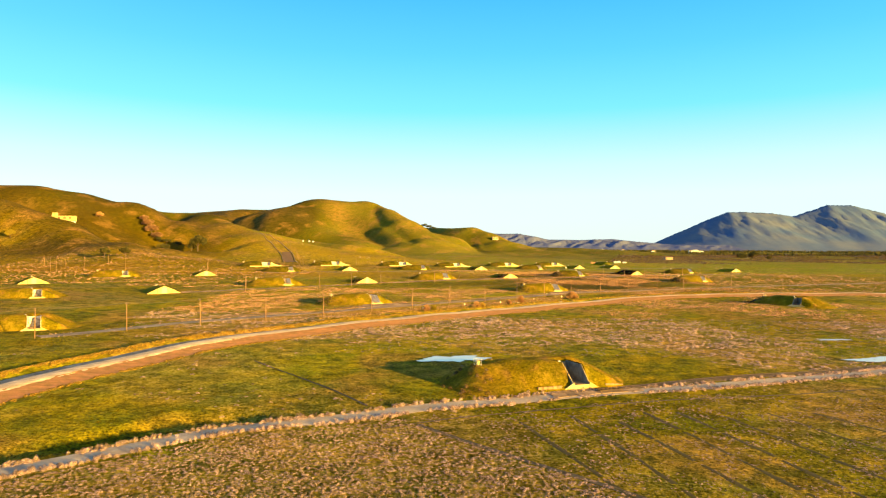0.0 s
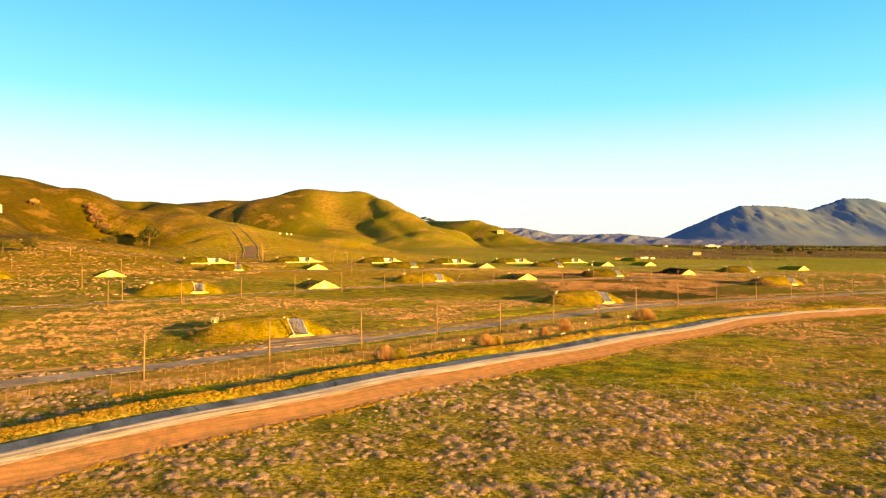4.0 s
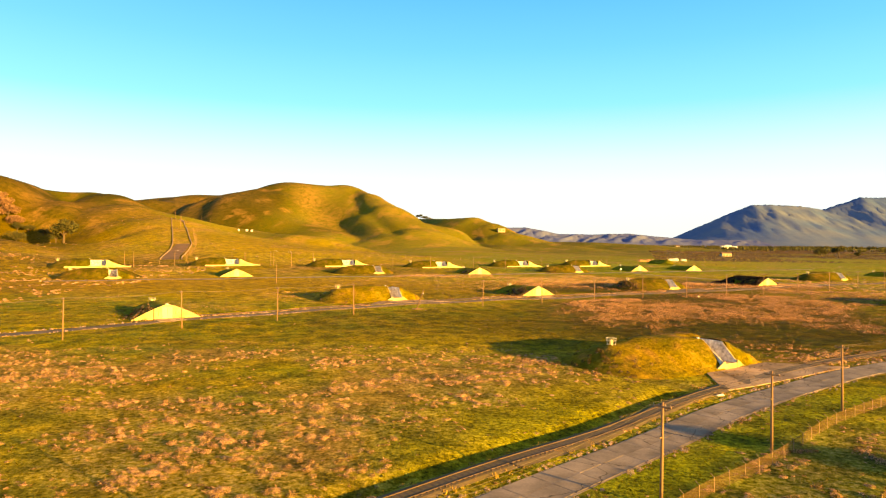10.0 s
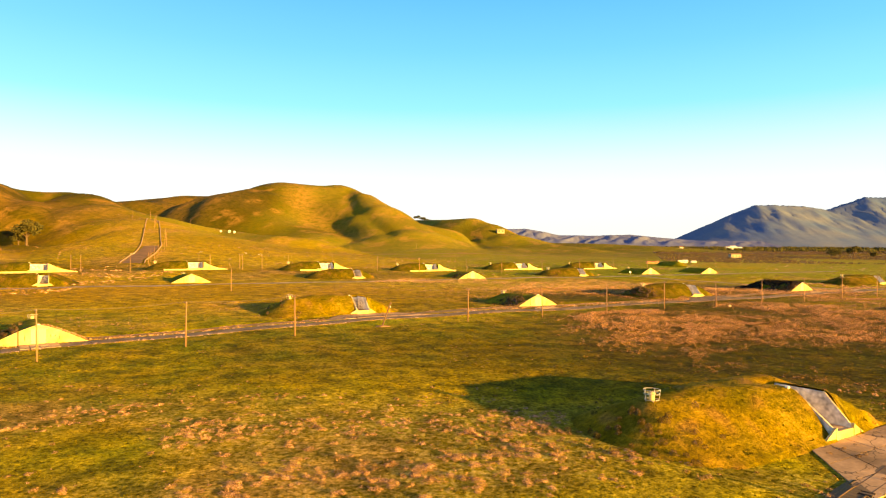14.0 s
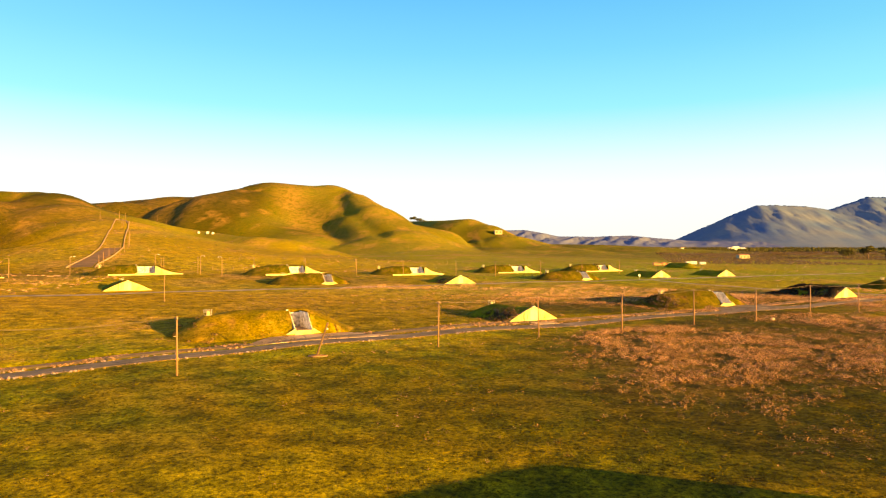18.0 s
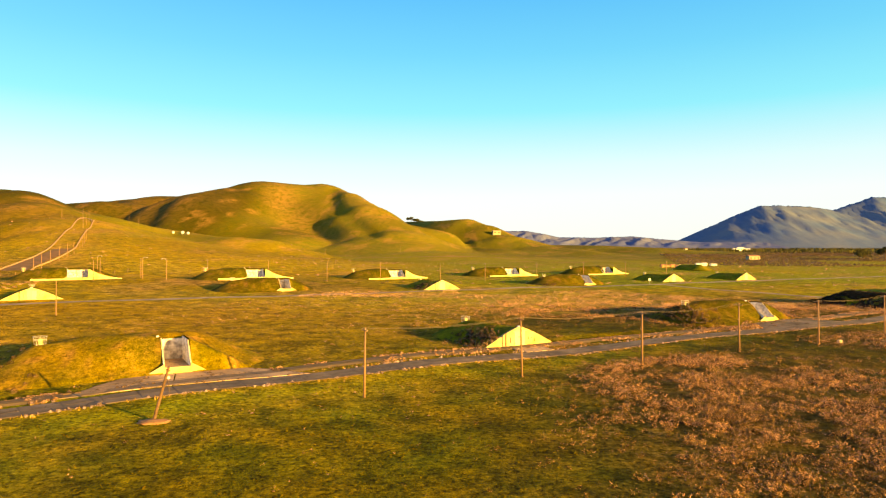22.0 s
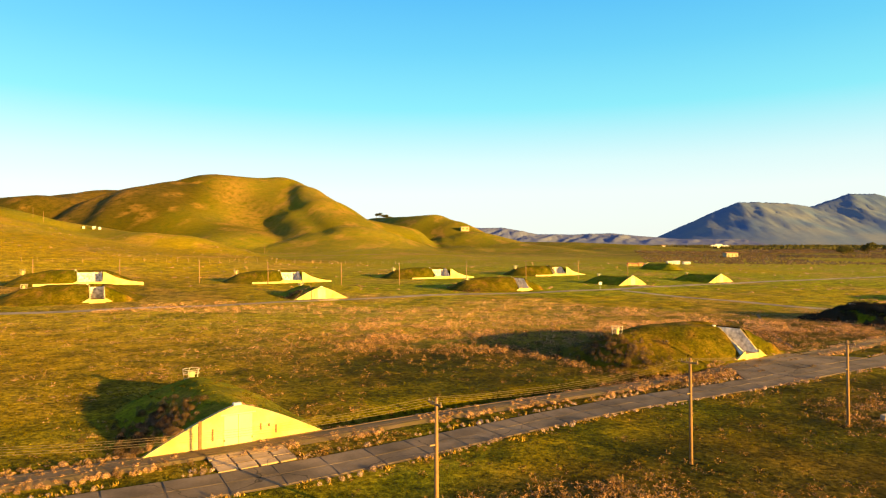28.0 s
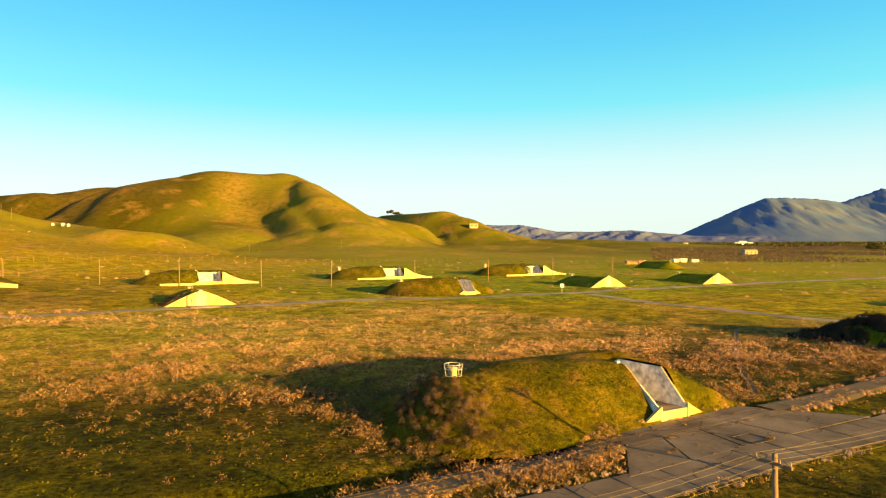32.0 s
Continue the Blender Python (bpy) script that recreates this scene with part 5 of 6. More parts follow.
for o in (0.8, -0.8):
    tagged(ribbon("wheel_rut", TRAIL, [(o + 0.2, 0), (o, 0.02), (o - 0.2, 0)], M_SLOPE, 2.0, 0.05, 0.12, 51), "worn wheel rut of a farm trail in the grass", "trail", kind="structure")


def far_fence(pts, step, high, label):
    root = tagged(empty("post_fence", pose(0, 0, 0)), label, "fence")
    bm = boxed(-0.06, -0.06, -0.3, 0.06, 0.06, high)
    pm = bpy.data.meshes.new("post")
    bm.to_mesh(pm)
    bm.free()
    pm.materials.append(M_WOOD)
    for x, y in resample(pts, step):
        o = new("post", pm)
        o.parent = root
        o.matrix_world = pose(x, y, tz(x, y), random.uniform(-3, 3), random.uniform(-3, 3), 30)


far_fence([(-125, 806), (-102, 818), (-72, 859), (-35, 900), (13, 940), (60, 985), (120, 1030)], 6.5, 1.9, "far line of pale timber fence posts")
far_fence([(-210, 700), (-150, 735), (-110, 760), (-70, 783)], 6.0, 1.7, "timber fence posts behind the bunkers")

far_fence([(-244, 1176), (-211, 1190), (-164, 1190), (-108, 1175), (-56, 1185), (-10, 1200)], 7.0, 2.2, "timber fence posts at the foot of the hill")
HILL_TRAIL = [(-230, 1165), (-170, 1172), (-97, 1134), (-54, 1131), (-5, 1142), (71, 1165), (150, 1185)]
tagged(ribbon("hill_trail", HILL_TRAIL, [(1.6, 0), (0, 0.1), (-1.6, 0)], M_CLAY, 5.0, 0.3, 0.5, 63), "pale earth trail along the foot of the hill", "track", kind="structure")

# ---- leaning pole with its spoil heap ----
lean = empty("leaning_pole", pose(10.4, 492.3, tz(10.4, 492.3), 12, 20, 0))
part("shaft", rod(bmesh.new(), (0, 0, -0.5), (0, 0, 6.6), 0.2, 0.14, 9), M_OLDPOLE, lean, "dark broken pole shaft")
part("bracket", boxed(-0.22, -0.1, 6.2, 0.3, 0.05, 6.3), M_RUST, lean)
part("hanging_wire", rod(bmesh.new(), (0.1, 0, 5.6), (0.9, 0.1, 3.6), 0.03, 0.03, 5), M_TIE, lean)
part("lamp", boxed(0.15, -0.12, 5.3, 0.42, 0.1, 5.55, bevel=0.03), M_WHITE, lean, "small white lamp")
tagged(lean, "broken dark wooden pole leaning over the grass", "utility pole")
bm = bmesh.new()
bmesh.ops.create_icosphere(bm, subdivisions=3, radius=1.0)
for v in bm.verts:
    n_ = noise.noise(v.co * 2.3)
    v.co = Vector((v.co.x * 1.7 * (1 + 0.3 * n_), v.co.y * 1.1 * (1 + 0.3 * n_), v.co.z * 0.24 * (1 + 0.4 * n_)))
heap = part("spoil_heap", bm, M_CLAY, None, smooth=True)
heap.location = (10.6, 491.6, tz(10.6, 491.6) + 0.02)
tagged(heap, "small heap of bare orange earth at the pole", "soil heap")


# ---- lamp posts by the far bunkers, hill track ----
def lamp_post(x, y, turn, arm=True, high=9.0):
    o = empty("lamp_post", pose(x, y, tz(x, y), 0, 0, turn))
    part("shaft", rod(bmesh.new(), (0, 0, -0.4), (0, 0, high), 0.15, 0.1, 8), M_WOOD, o)
    if arm:
        bm = bmesh.new()
        pts = [(0, 0, high - 0.2), (0.4, 0, high + 0.35), (1.1, 0, high + 0.55), (1.8, 0, high + 0.4)]
        for a, b in zip(pts[:-1], pts[1:]):
            rod(bm, a, b, 0.05, 0.05, 6)
        a = part("arm", bm, M_GALV, o, "curved steel lamp arm")
        part("lamp", boxed(1.6, -0.16, high + 0.25, 2.2, 0.16, high + 0.4, bevel=0.03), M_WHITE, a)
    return tagged(o, "lamp post with a curved arm" if arm else "plain timber post in the pasture", "lamp post" if arm else "post")


for x, y, t_, k in ((-131, 740, 20, True), (-92.8, 707, 20, True), (-80, 702, 200, True), (-105.9, 691, 0, False), (-111.5, 706.6, 0, False), (-150, 690, 30, True), (-165, 668, 0, False), (-172, 671, 0, False), (-340, 558.7, 0, False), (-323.6, 539.5, 0, False), (-341.6, 584, 0, False), (-322.3, 580, 0, False), (-277, 627, 0, False), (-173, 457.8, 0, False), (-120, 391, 0, False), (-370, 599, 0, False), (-306, 590, 0, False), (-274.6, 557.7, 0, False), (-231, 634, 0, False), (-205, 560, 0, False), (-60, 590, 0, False)):
    lamp_post(x, y, t_, k)
TRACK = [(-176, 745), (-183, 762), (-192, 796), (-202, 830)]
tagged(ribbon("hill_track", TRACK, [(5.5, 0), (0, 0.05), (-5.5, 0)], M_TRACKSOIL, 4.0, 0.22, 0.6, 61), "bare earth foot of the track up the hill", "track", kind="structure")
KERB_LEFT = [(-184, 745), (-190, 764), (-198.5, 796), (-211, 830), (-232, 879), (-256, 933), (-290, 1012)]
KERB_RIGHT = [(-168, 745), (-175, 761), (-184, 796), (-196, 833), (-214, 871), (-237, 922), (-262, 975)]
for pts in (KERB_LEFT, KERB_RIGHT):
    tagged(ribbon("kerb", pts, [(0.34, -0.1), (0.25, 0.45), (-0.25, 0.45), (-0.34, -0.1)], M_CLAYKERB, 4.0, 0.1), "pale stone kerb climbing beside the hill track", "kerb", kind="structure")
tagged(ribbon("kerb", [(-256, 960), (-270, 985), (-290, 1012), (-268, 1012)], [(0.34, -0.1), (0.25, 0.45), (-0.25, 0.45), (-0.34, -0.1)], M_CLAYKERB, 3.0, 0.1), "pale stone kerb round the top of the hill track", "kerb", kind="structure")
for x, y in ((-214.6, 1184), (-185.5, 1186), (-144, 1180), (-320, 1241), (-16.6, 1217), (-243.5, 1174), (-263.5, 1058), (-275, 1062), (-255, 1180), (-100, 1170), (-246, 930), (-252, 945), (-257, 958), (-266, 965), (-281, 960)):
    lamp_post(x, y, 0, False, 9.0)
for x, y in resample([(-164, 742), (-171, 762), (-180, 796), (-191, 831), (-209, 869)], 15.0):
    lamp_post(x, y, 0, False, 8.0)
for x, y, w_ in ((-230, 1060, 2.2), (-219, 1056, 3.0), (-212, 1052, 2.4)):
    tank = empty("water_tank", pose(x, y, tz(x, y)))
    part("drum", rod(bmesh.new(), (0, 0, -0.4), (0, 0, w_ * 0.7), w_ / 2, w_ / 2, 16), M_WHITE, tank, smooth=True)
    part("lid", rod(bmesh.new(), (0, 0, w_ * 0.7), (0, 0, w_ * 0.7 + 0.35), w_ / 2 + 0.06, w_ * 0.2, 16), M_WHITE, tank)
    tagged(tank, "white water tank on the grassy spur", "tank", "water tanks on the spur")


# ---- plants ----
def blob_leaves(bm, centre, radius, count, leaf, rnd, squash=0.8):
    for _ in range(count):
        d = Vector((rnd.gauss(0, 1), rnd.gauss(0, 1), rnd.gauss(0, 1))).normalized() * radius * rnd.random() ** 0.4
        p = Vector(centre) + Vector((d.x, d.y, d.z * squash))
        a = Vector((rnd.gauss(0, 1), rnd.gauss(0, 1), rnd.gauss(0, 1))).normalized() * leaf * rnd.uniform(0.6, 1.4)
        b = a.cross(Vector((rnd.gauss(0, 1), rnd.gauss(0, 1), rnd.gauss(0, 1)))).normalized() * leaf * rnd.uniform(0.4, 0.9)
        bm.faces.new([bm.verts.new(q) for q in (p - a, p + b, p + a, p - b)])


def tree(x, y, high, spread, seed, leaf=M_LEAF, label="dark evergreen oak on the hillside", sink=0.0):
    rnd = random.Random(seed)
    o = empty("tree", pose(x, y, tz(x, y) - sink, 0, 0, rnd.uniform(0, 360)))
    bm = rod(bmesh.new(), (0, 0, -0.5), (0.1, 0, high * 0.4), high * 0.045, high * 0.03, 8)
    tips = []
    for k in range(7):
        a = k * 0.9 + rnd.uniform(-0.3, 0.3)
        t = Vector((math.cos(a) * spread * rnd.uniform(0.35, 0.75), math.sin(a) * spread * rnd.uniform(0.35, 0.75), high * rnd.uniform(0.55, 0.85)))
        rod(bm, (0.05, 0, high * rnd.uniform(0.28, 0.42)), t, high * 0.018, high * 0.007, 5)
        tips.append(t)
    part("trunk", bm, M_BARK, o)
    bm = bmesh.new()
    for t in tips + [Vector((0, 0, high * 0.85))]:
        blob_leaves(bm, t, spread * rnd.uniform(0.35, 0.55), 170, high * 0.05, rnd)
    part("crown", bm, leaf, o, "uneven leafy crown")
    return tagged(o, label, "tree")


for k, (x, y, h_, s_) in enumerate(((-334, 636, 10, 6), (-313, 636, 10.5, 6), (-337, 887, 22, 11), (-348, 893, 12, 8))):
    tree(x, y, h_, s_, 70 + k)
tree(-388, 897, 12, 9, 75)
for k, (x, y, h_, s_) in enumerate(((-433, 944, 13, 9), (-424, 938, 14, 10), (-413, 933, 12, 9), (-441, 950, 10, 7))):
    tree(x, y, h_, s_, 76 + 20 * k, M_BRUSH, "bare pale-brown tree in the hill gully")
for k, (x, y, h_, s_) in enumerate(((-409, 930, 8, 6), (-398, 930, 7, 6), (-380, 925, 6, 6))):
    tree(x, y, h_, s_, 170 + k, M_LEAF, "low dark evergreen oak in the hill gully")
tree(-483, 908, 9, 6, 180, M_REDTWIG, "reddish bare tree beside the hill building")
tree(-517, 771, 10, 7, 181, M_YELLOWBUSH, "yellow-green tree on the hillside")
for k, (x, y, h_, s_) in enumerate(((606, 1305, 13, 10), (597, 1300, 10, 7), (606, 1262, 18, 9), (640, 1270, 9, 6))):
    tree(x, y, h_, s_, 80 + k, M_LEAF, "tall dark tree in the far valley")
for k in range(7):
    tree(-72 + 9 * k, 2238 - 2 * k, random.uniform(9, 15), random.uniform(5, 8), 90 + k, M_LEAF, "dark tree on the far ridge")


def shrub(x, y, high, spread, seed, material, label, twigs=900):
    rnd = random.Random(seed)
    o = empty("shrub", pose(x, y, tz(x, y)))
    bm = bmesh.new()
    for k in range(6):
        a = k * 1.05
        rod(bm, (0, 0, -0.2), (math.cos(a) * spread * 0.4, math.sin(a) * spread * 0.4, high * 0.55), 0.06, 0.025, 5)
    part("stems", bm, M_BARK, o)
    bm = bmesh.new()
    for k in range(int(twigs * 2.2)):
        a, e = rnd.uniform(0, 6.283), rnd.uniform(0.15, 1.5)
        d = Vector((math.cos(a) * math.cos(e) * spread, math.sin(a) * math.cos(e) * spread, math.sin(e) * high))
        p, q = d * rnd.uniform(0.1, 0.5), d * rnd.uniform(0.75, 1.0)
        s = Vector((rnd.uniform(-1, 1), rnd.uniform(-1, 1), rnd.uniform(-1, 1))) * 0.02 * max(1.0, spread * 0.4)
        bm.faces.new([bm.verts.new(v) for v in (p - s, p + s, q)])
        bm.faces.new([bm.verts.new(v) for v in (q - s * 1.4, q + s * 1.4, q + d * 0.1)])
    part("foliage", bm, material, o)
    return tagged(o, label, "shrub")


shrub(-7.8, 277.6, 3.0, 1.9, 1, M_PALETWIG, "bare pale shrub against the fence")
shrub(-4.6, 277.3, 2.7, 1.7, 2, M_YELLOWBUSH, "bright yellow-green shrub against the fence", 1200)
shrub(14.7, 296.8, 2.8, 2.3, 3, M_REDTWIG, "bare reddish shrub against the fence", 1000)
shrub(17.5, 299.5, 2.2, 1.6, 9, M_STRAW, "straw-coloured shrub against the fence", 1000)
shrub(38.2, 322.5, 3.6, 2.4, 4, M_PALETWIG, "bare pale shrub against the fence", 1100)
shrub(31.5, 315, 2.3, 1.6, 5, M_PALETWIG, "bare pale shrub against the fence")
shrub(69.5, 351.5, 3.9, 3.9, 6, M_REDTWIG, "wide reddish-brown bush at the end of the fence", 1500)
shrub(136.5, 828.5, 5.2, 4.0, 8, M_LEAF, "dark bush growing against a far bunker", 2400)


# ---- ponds, ditches ----
def pond(x, y, rx, ry, turn, seed, label):
    bm = bmesh.new()
    rnd = random.Random(seed)
    ph = [rnd.uniform(0, 6.28) for _ in range(4)]
    vs = []
    for k in range(64):
        a = k / 64 * math.tau
        r = 1 + 0.22 * math.sin(2 * a + ph[0]) + 0.16 * math.sin(5 * a + ph[1]) + 0.10 * math.sin(9 * a + ph[2]) + 0.07 * math.sin(17 * a + ph[3])
        vs.append(bm.verts.new((rx * r * math.cos(a), ry * r * math.sin(a), 0)))
    bm.faces.new(vs)
    o = part("pond", bm, M_WATER, None)
    z = max(tz(x + dx, y + dy) for dx in (-rx * 0.6, 0, rx * 0.6) for dy in (-ry * 0.6, 0, ry * 0.6))
    o.matrix_world = pose(x, y, z + 0.10, 0, 0, turn)
    return tagged(o, label, "water", kind="structure")


pond(1.9, 163.3, 7.2, 5.2, 15, 3, "shallow pond mirroring the bright sky")
pond(15.5, 158, 1.6, 0.8, 10, 5, "small puddle in the wet grass")
pond(119, 173, 11, 3.6, 18, 4, "shallow pond mirroring the bright sky")
pond(126, 209, 7, 1.3, 5, 6, "narrow puddle in the wet grass")
pond(146, 213, 3, 0.8, 5, 7, "narrow puddle in the wet grass")


def ditch(pts, half, seed):
    # nearly flat dark strip: the crease's shade is in its colour
    tagged(ribbon("ditch", pts, [(half, 0.0), (half * 0.4, -0.06), (-half * 0.4, -0.06), (-half, 0.0)], M_SILT, 1.2, 0.07, half * 0.35, seed), "narrow dark eroded ditch through the grass", "ditch", kind="structure")


ditch([(-47, 157), (-33.5, 141), (-22, 126), (-14.4, 115)], 0.25, 71)
ditch([(-5, 104), (3, 95), (11.7, 85), (20.6, 76), (30, 66)], 0.5, 72)
ditch([(-10, 102), (-0.8, 106.8), (17.2, 115.1), (44.1, 122.9), (92.9, 136.2), (130, 148)], 0.28, 73)
for k, (a, b) in enumerate((((12, 106.6), (22, 71)), ((21.4, 111.8), (30.5, 66)), ((29, 107.6), (39.5, 66)), ((34.9, 113.8), (46, 66)), ((40.8, 113.7), (52, 66)), ((47.7, 111.7), (60.5, 68)), ((56.9, 115), (70, 76)), ((66, 116), (80, 84)))):
    for cut in range(4):
        f0, f1 = cut / 4 + random.uniform(0.0, 0.02), cut / 4 + random.uniform(0.21, 0.25)
        seg = [(a[0] + (b[0] - a[0]) * f, a[1] + (b[1] - a[1]) * f) for f in (f0, (f0 + f1) / 2, f1)]
        tagged(ribbon("furrow", seg, [(0.42, -0.03), (0.15, 0.0), (-0.15, 0.0), (-0.42, -0.03)], M_FURROW, 0.9, 0.03, 0.22, 400 + 5 * k + cut), "faint dark old plough furrow in the pasture", "furrow", kind="structure")

ditch([(160, 655), (153.9, 640.6), (147.5, 625.7), (143.7, 615.7), (141.4, 607.3), (139.5, 602.1)], 0.3, 74)

# ---- a sunken steel frame and a plank on the far apron ----
pit = empty("pit_frame", pose(130.9, 584.0, tz(130.9, 584) + 0.1, 0, 0, 31))
for u in (-1.2, 1.2):
    part("side_bar", boxed(u - 0.06, -1.15, 0.0, u + 0.06, 1.15, 0.05, bevel=0.01), M_TIE, pit)
for v in (-1.2, 1.2):
    part("cross_bar", boxed(-1.3, v - 0.06, 0.0, 1.3, v + 0.06, 0.045, bevel=0.01), M_TIE, pit)
tagged(pit, "dark rusted steel frame set in the apron slabs", "frame")
plank = part("plank", boxed(-0.9, -0.11, 0.0, 0.9, 0.11, 0.07, bevel=0.015), M_WOOD)
plank.matrix_world = pose(126.2, 590.1, tz(126.2, 590.1) + 0.1, 0, 0, 24)
tagged(plank, "short loose brown plank lying on the apron", "plank")

# ---- a steel loading rack and retaining panels at the near bunker ----
rack = empty("loading_rack", pose(33.0, 129.8, tz(33, 129.8) + 0.1, 0, 0, 20))
for v in (-0.7, 0.7):
    part("side_rail", boxed(-2.6, v - 0.06, 0.3, 2.6, v + 0.06, 0.5, bevel=0.02), M_TIE, rack)
for k in range(6):
    part("cross_bar", boxed(-2.4 + k * 0.95, -0.64, 0.28, -2.25 + k * 0.95, 0.64, 0.45), M_RUST, rack)
for u in (-2.4, 2.4):
    for v in (-0.7, 0.7):
        part("leg", boxed(u - 0.06, v - 0.06, -0.05, u + 0.06, v + 0.06, 0.3), M_RUST, rack)
tagged(rack, "low rusty steel loading rack on the apron", "rack")
crib = empty("retaining_wall", pose(27.5, 131.8, tz(27.5, 131.8), 0, 0, 20))
for u in [-9.8 + 1.12 * k for k in range(5)] + [6.0 + 1.1 * k for k in range(4)]:
    h_ = 0.95 if u < 0 else 0.8 - 0.1 * (u - 6)
    part("panel", boxed(u, -0.12, -0.25, u + 0.98, 0.1, h_, bevel=0.03), M_PANEL, crib, "tan timber retaining panel")
part("back_board", boxed(-9.8, 0.12, -0.2, -4.2, 0.3, 0.85), M_WOOD, crib)
tagged(crib, "low tan retaining wall of separate panels", "retaining wall")


# ---- buildings ----
def house(x, y, turn, w, d, h, wall, roof, label, pitch=0.25, windows=3):
    o = empty("building", pose(x, y, tz(x, y), 0, 0, turn))
    part("wall", boxed(-w / 2, -d / 2, -1.5, w / 2, d / 2, h), wall, o)
    if pitch:
        ol = [(-d / 2 - 0.4, h), (0, h + d * pitch), (d / 2 + 0.4, h), (d / 2 + 0.4, h + 0.2), (0, h + d * pitch + 0.25), (-d / 2 - 0.4, h + 0.2)]
        part("roof", prism(bmesh.new(), ol, -w / 2 - 0.4, w / 2 + 0.4, "x"), roof, o)
    else:
        part("parapet", boxed(-w / 2 - 0.2, -d / 2 - 0.2, h, w / 2 + 0.2, d / 2 + 0.2, h + 0.5), roof, o)
    for k in range(windows):
        u = -w / 2 + w * (k + 0.5) / windows
        part("window", boxed(u - w / windows * 0.2, -d / 2 - 0.06, h * 0.3, u + w / windows * 0.2, -d / 2 + 0.02, h * 0.72), M_RUST, o, "dark window")
    return tagged(o, label, "building")


hb = house(-489, 832, 0, 28, 9, 4.6, M_FACE, M_FACE, "long cream concrete building on the hill", 0, 4)
part("tower", boxed(-13.2, -3, 4.6, -9.2, 3, 9.2), M_FACE, hb)
house(-497, 862, 10, 9, 8, 9, M_WHITE, M_WHITE, "small white tank house on the hill", 0.15, 1)
house(140, 1744, 10, 16, 10, 7, M_TAN, M_TAN, "tan house on the far hillside", 0.1, 2)
for x, y, w_, h_ in ((221, 962, 3.2, 1.6), (225, 963, 3.6, 1.3), (229.5, 964, 3.4, 1.8), (234, 965, 3, 1.2)):
    house(x, y, 8, w_, 3, h_, M_SHED, M_ROOF, "low orange-walled shed in the far pasture", 0.2, 2)
for x, y, w_, h_ in ((268, 1008, 4, 1.6), (274, 1010, 4.5, 1.9), (284, 1014, 5, 1.1)):
    house(x, y, 5, w_, 3.5, h_, M_WHITE, M_WHITE, "small white farm building in the far pasture", 0.2, 2)
house(449, 1290, 5, 15, 9, 4.8, M_TAN, M_ROOF, "cream building before the far thicket", 0.15, 3)
for x, y, w_, h_ in ((950, 2482, 14, 6), (968, 2486, 20, 9), (992, 2490, 16, 5)):
    house(x, y, 5, w_, 16, h_, M_WHITE, M_WHITE, "large white hall in the far valley", 0.2, 3)
for k in range(12):
    fx, fy = random.uniform(420, 900), random.uniform(2700, 3200)
    house(fx, fy, random.uniform(-20, 20), random.uniform(10, 18), 10, random.uniform(4, 7), M_WHITE, M_ROOF if k % 2 else M_WHITE, "small pale house in the distant town", 0.25, 0)
bunker_face(216, 908, 211, "grass-covered bunker seen from behind")


# ---- small things in the grass ----
BENCH, RUBBLE = (35.1, 307.3), ((59.4, 327.2), (66.0, 333.0))
frame_ = empty("bench_frame", pose(BENCH[0], BENCH[1], tz(*BENCH), 0, 0, 45))
for u in (-0.75, 0.75):
    part("leg", boxed(u - 0.07, -0.07, -0.3, u + 0.07, 0.07, 0.95), M_TIE, frame_)
part("crossbar", boxed(-0.9, -0.09, 0.95, 0.9, 0.09, 1.07, bevel=0.02), M_WALL, frame_, "pale weathered crossbar")
tagged(frame_, "low timber frame with a pale crossbar in the straw grass", "timber frame")
sign = empty("road_sign", pose(138.4, 730.2, tz(138.4, 730.2), 0, 0, 10))
part("post", rod(bmesh.new(), (0, 0, -0.4), (0, 0, 2.6), 0.06, 0.06, 6), M_GALV, sign)
part("board", boxed(-0.6, -0.1, 2.0, 0.6, -0.05, 3.1, bevel=0.01), M_WHITE, sign, "plain white board")
tagged(sign, "white road sign on a steel post beside the junction", "sign")
block = part("concrete_block", boxed(-0.5, -0.3, -0.15, 0.5, 0.3, 0.55, bevel=0.06), M_TAN, None)
block.matrix_world = pose(124.1, 556.6, tz(124.1, 556.6), 4, -3, 25)
tagged(block, "pale concrete block lying in the rough grass", "block")
sack = bmesh.new()
bmesh.ops.create_icosphere(sack, subdivisions=2, radius=0.4)
for v in sack.verts:
    v.co = Vector((v.co.x * 1.9 * (1 + 0.4 * noise.noise(v.co * 4)), v.co.y * 0.9, v.co.z * 0.45 * (1 + 0.5 * noise.noise(v.co * 5))))
sack = part("scrap_sheet", sack, M_WHITE, None)
sack.matrix_world = pose(60.9, 384.2, tz(60.9, 384.2) + 0.12, 0, 0, 20)
tagged(sack, "crumpled white plastic sheet in the grass by the track", "litter")
rubble_rnd = random.Random(77)
for x, y in RUBBLE:
    for k in range(4):
        bm = bmesh.new()
        bmesh.ops.create_icosphere(bm, subdivisions=1, radius=rubble_rnd.uniform(0.2, 0.42))
        for v in bm.verts:
            v.co *= 1 + 0.5 * noise.noise(v.co * 5 + Vector((k, x, y)))
            v.co.z *= 0.7
        px, py = x + rubble_rnd.uniform(-1.5, 1.5), y + rubble_rnd.uniform(-1.2, 1.2)
        o = part("rubble", bm, M_DARKWALL if k else M_WALL, None)
        o.matrix_world = pose(px, py, tz(px, py) + 0.12)
        tagged(o, "broken piece of canal concrete on the bank", "rubble", "canal rubble")

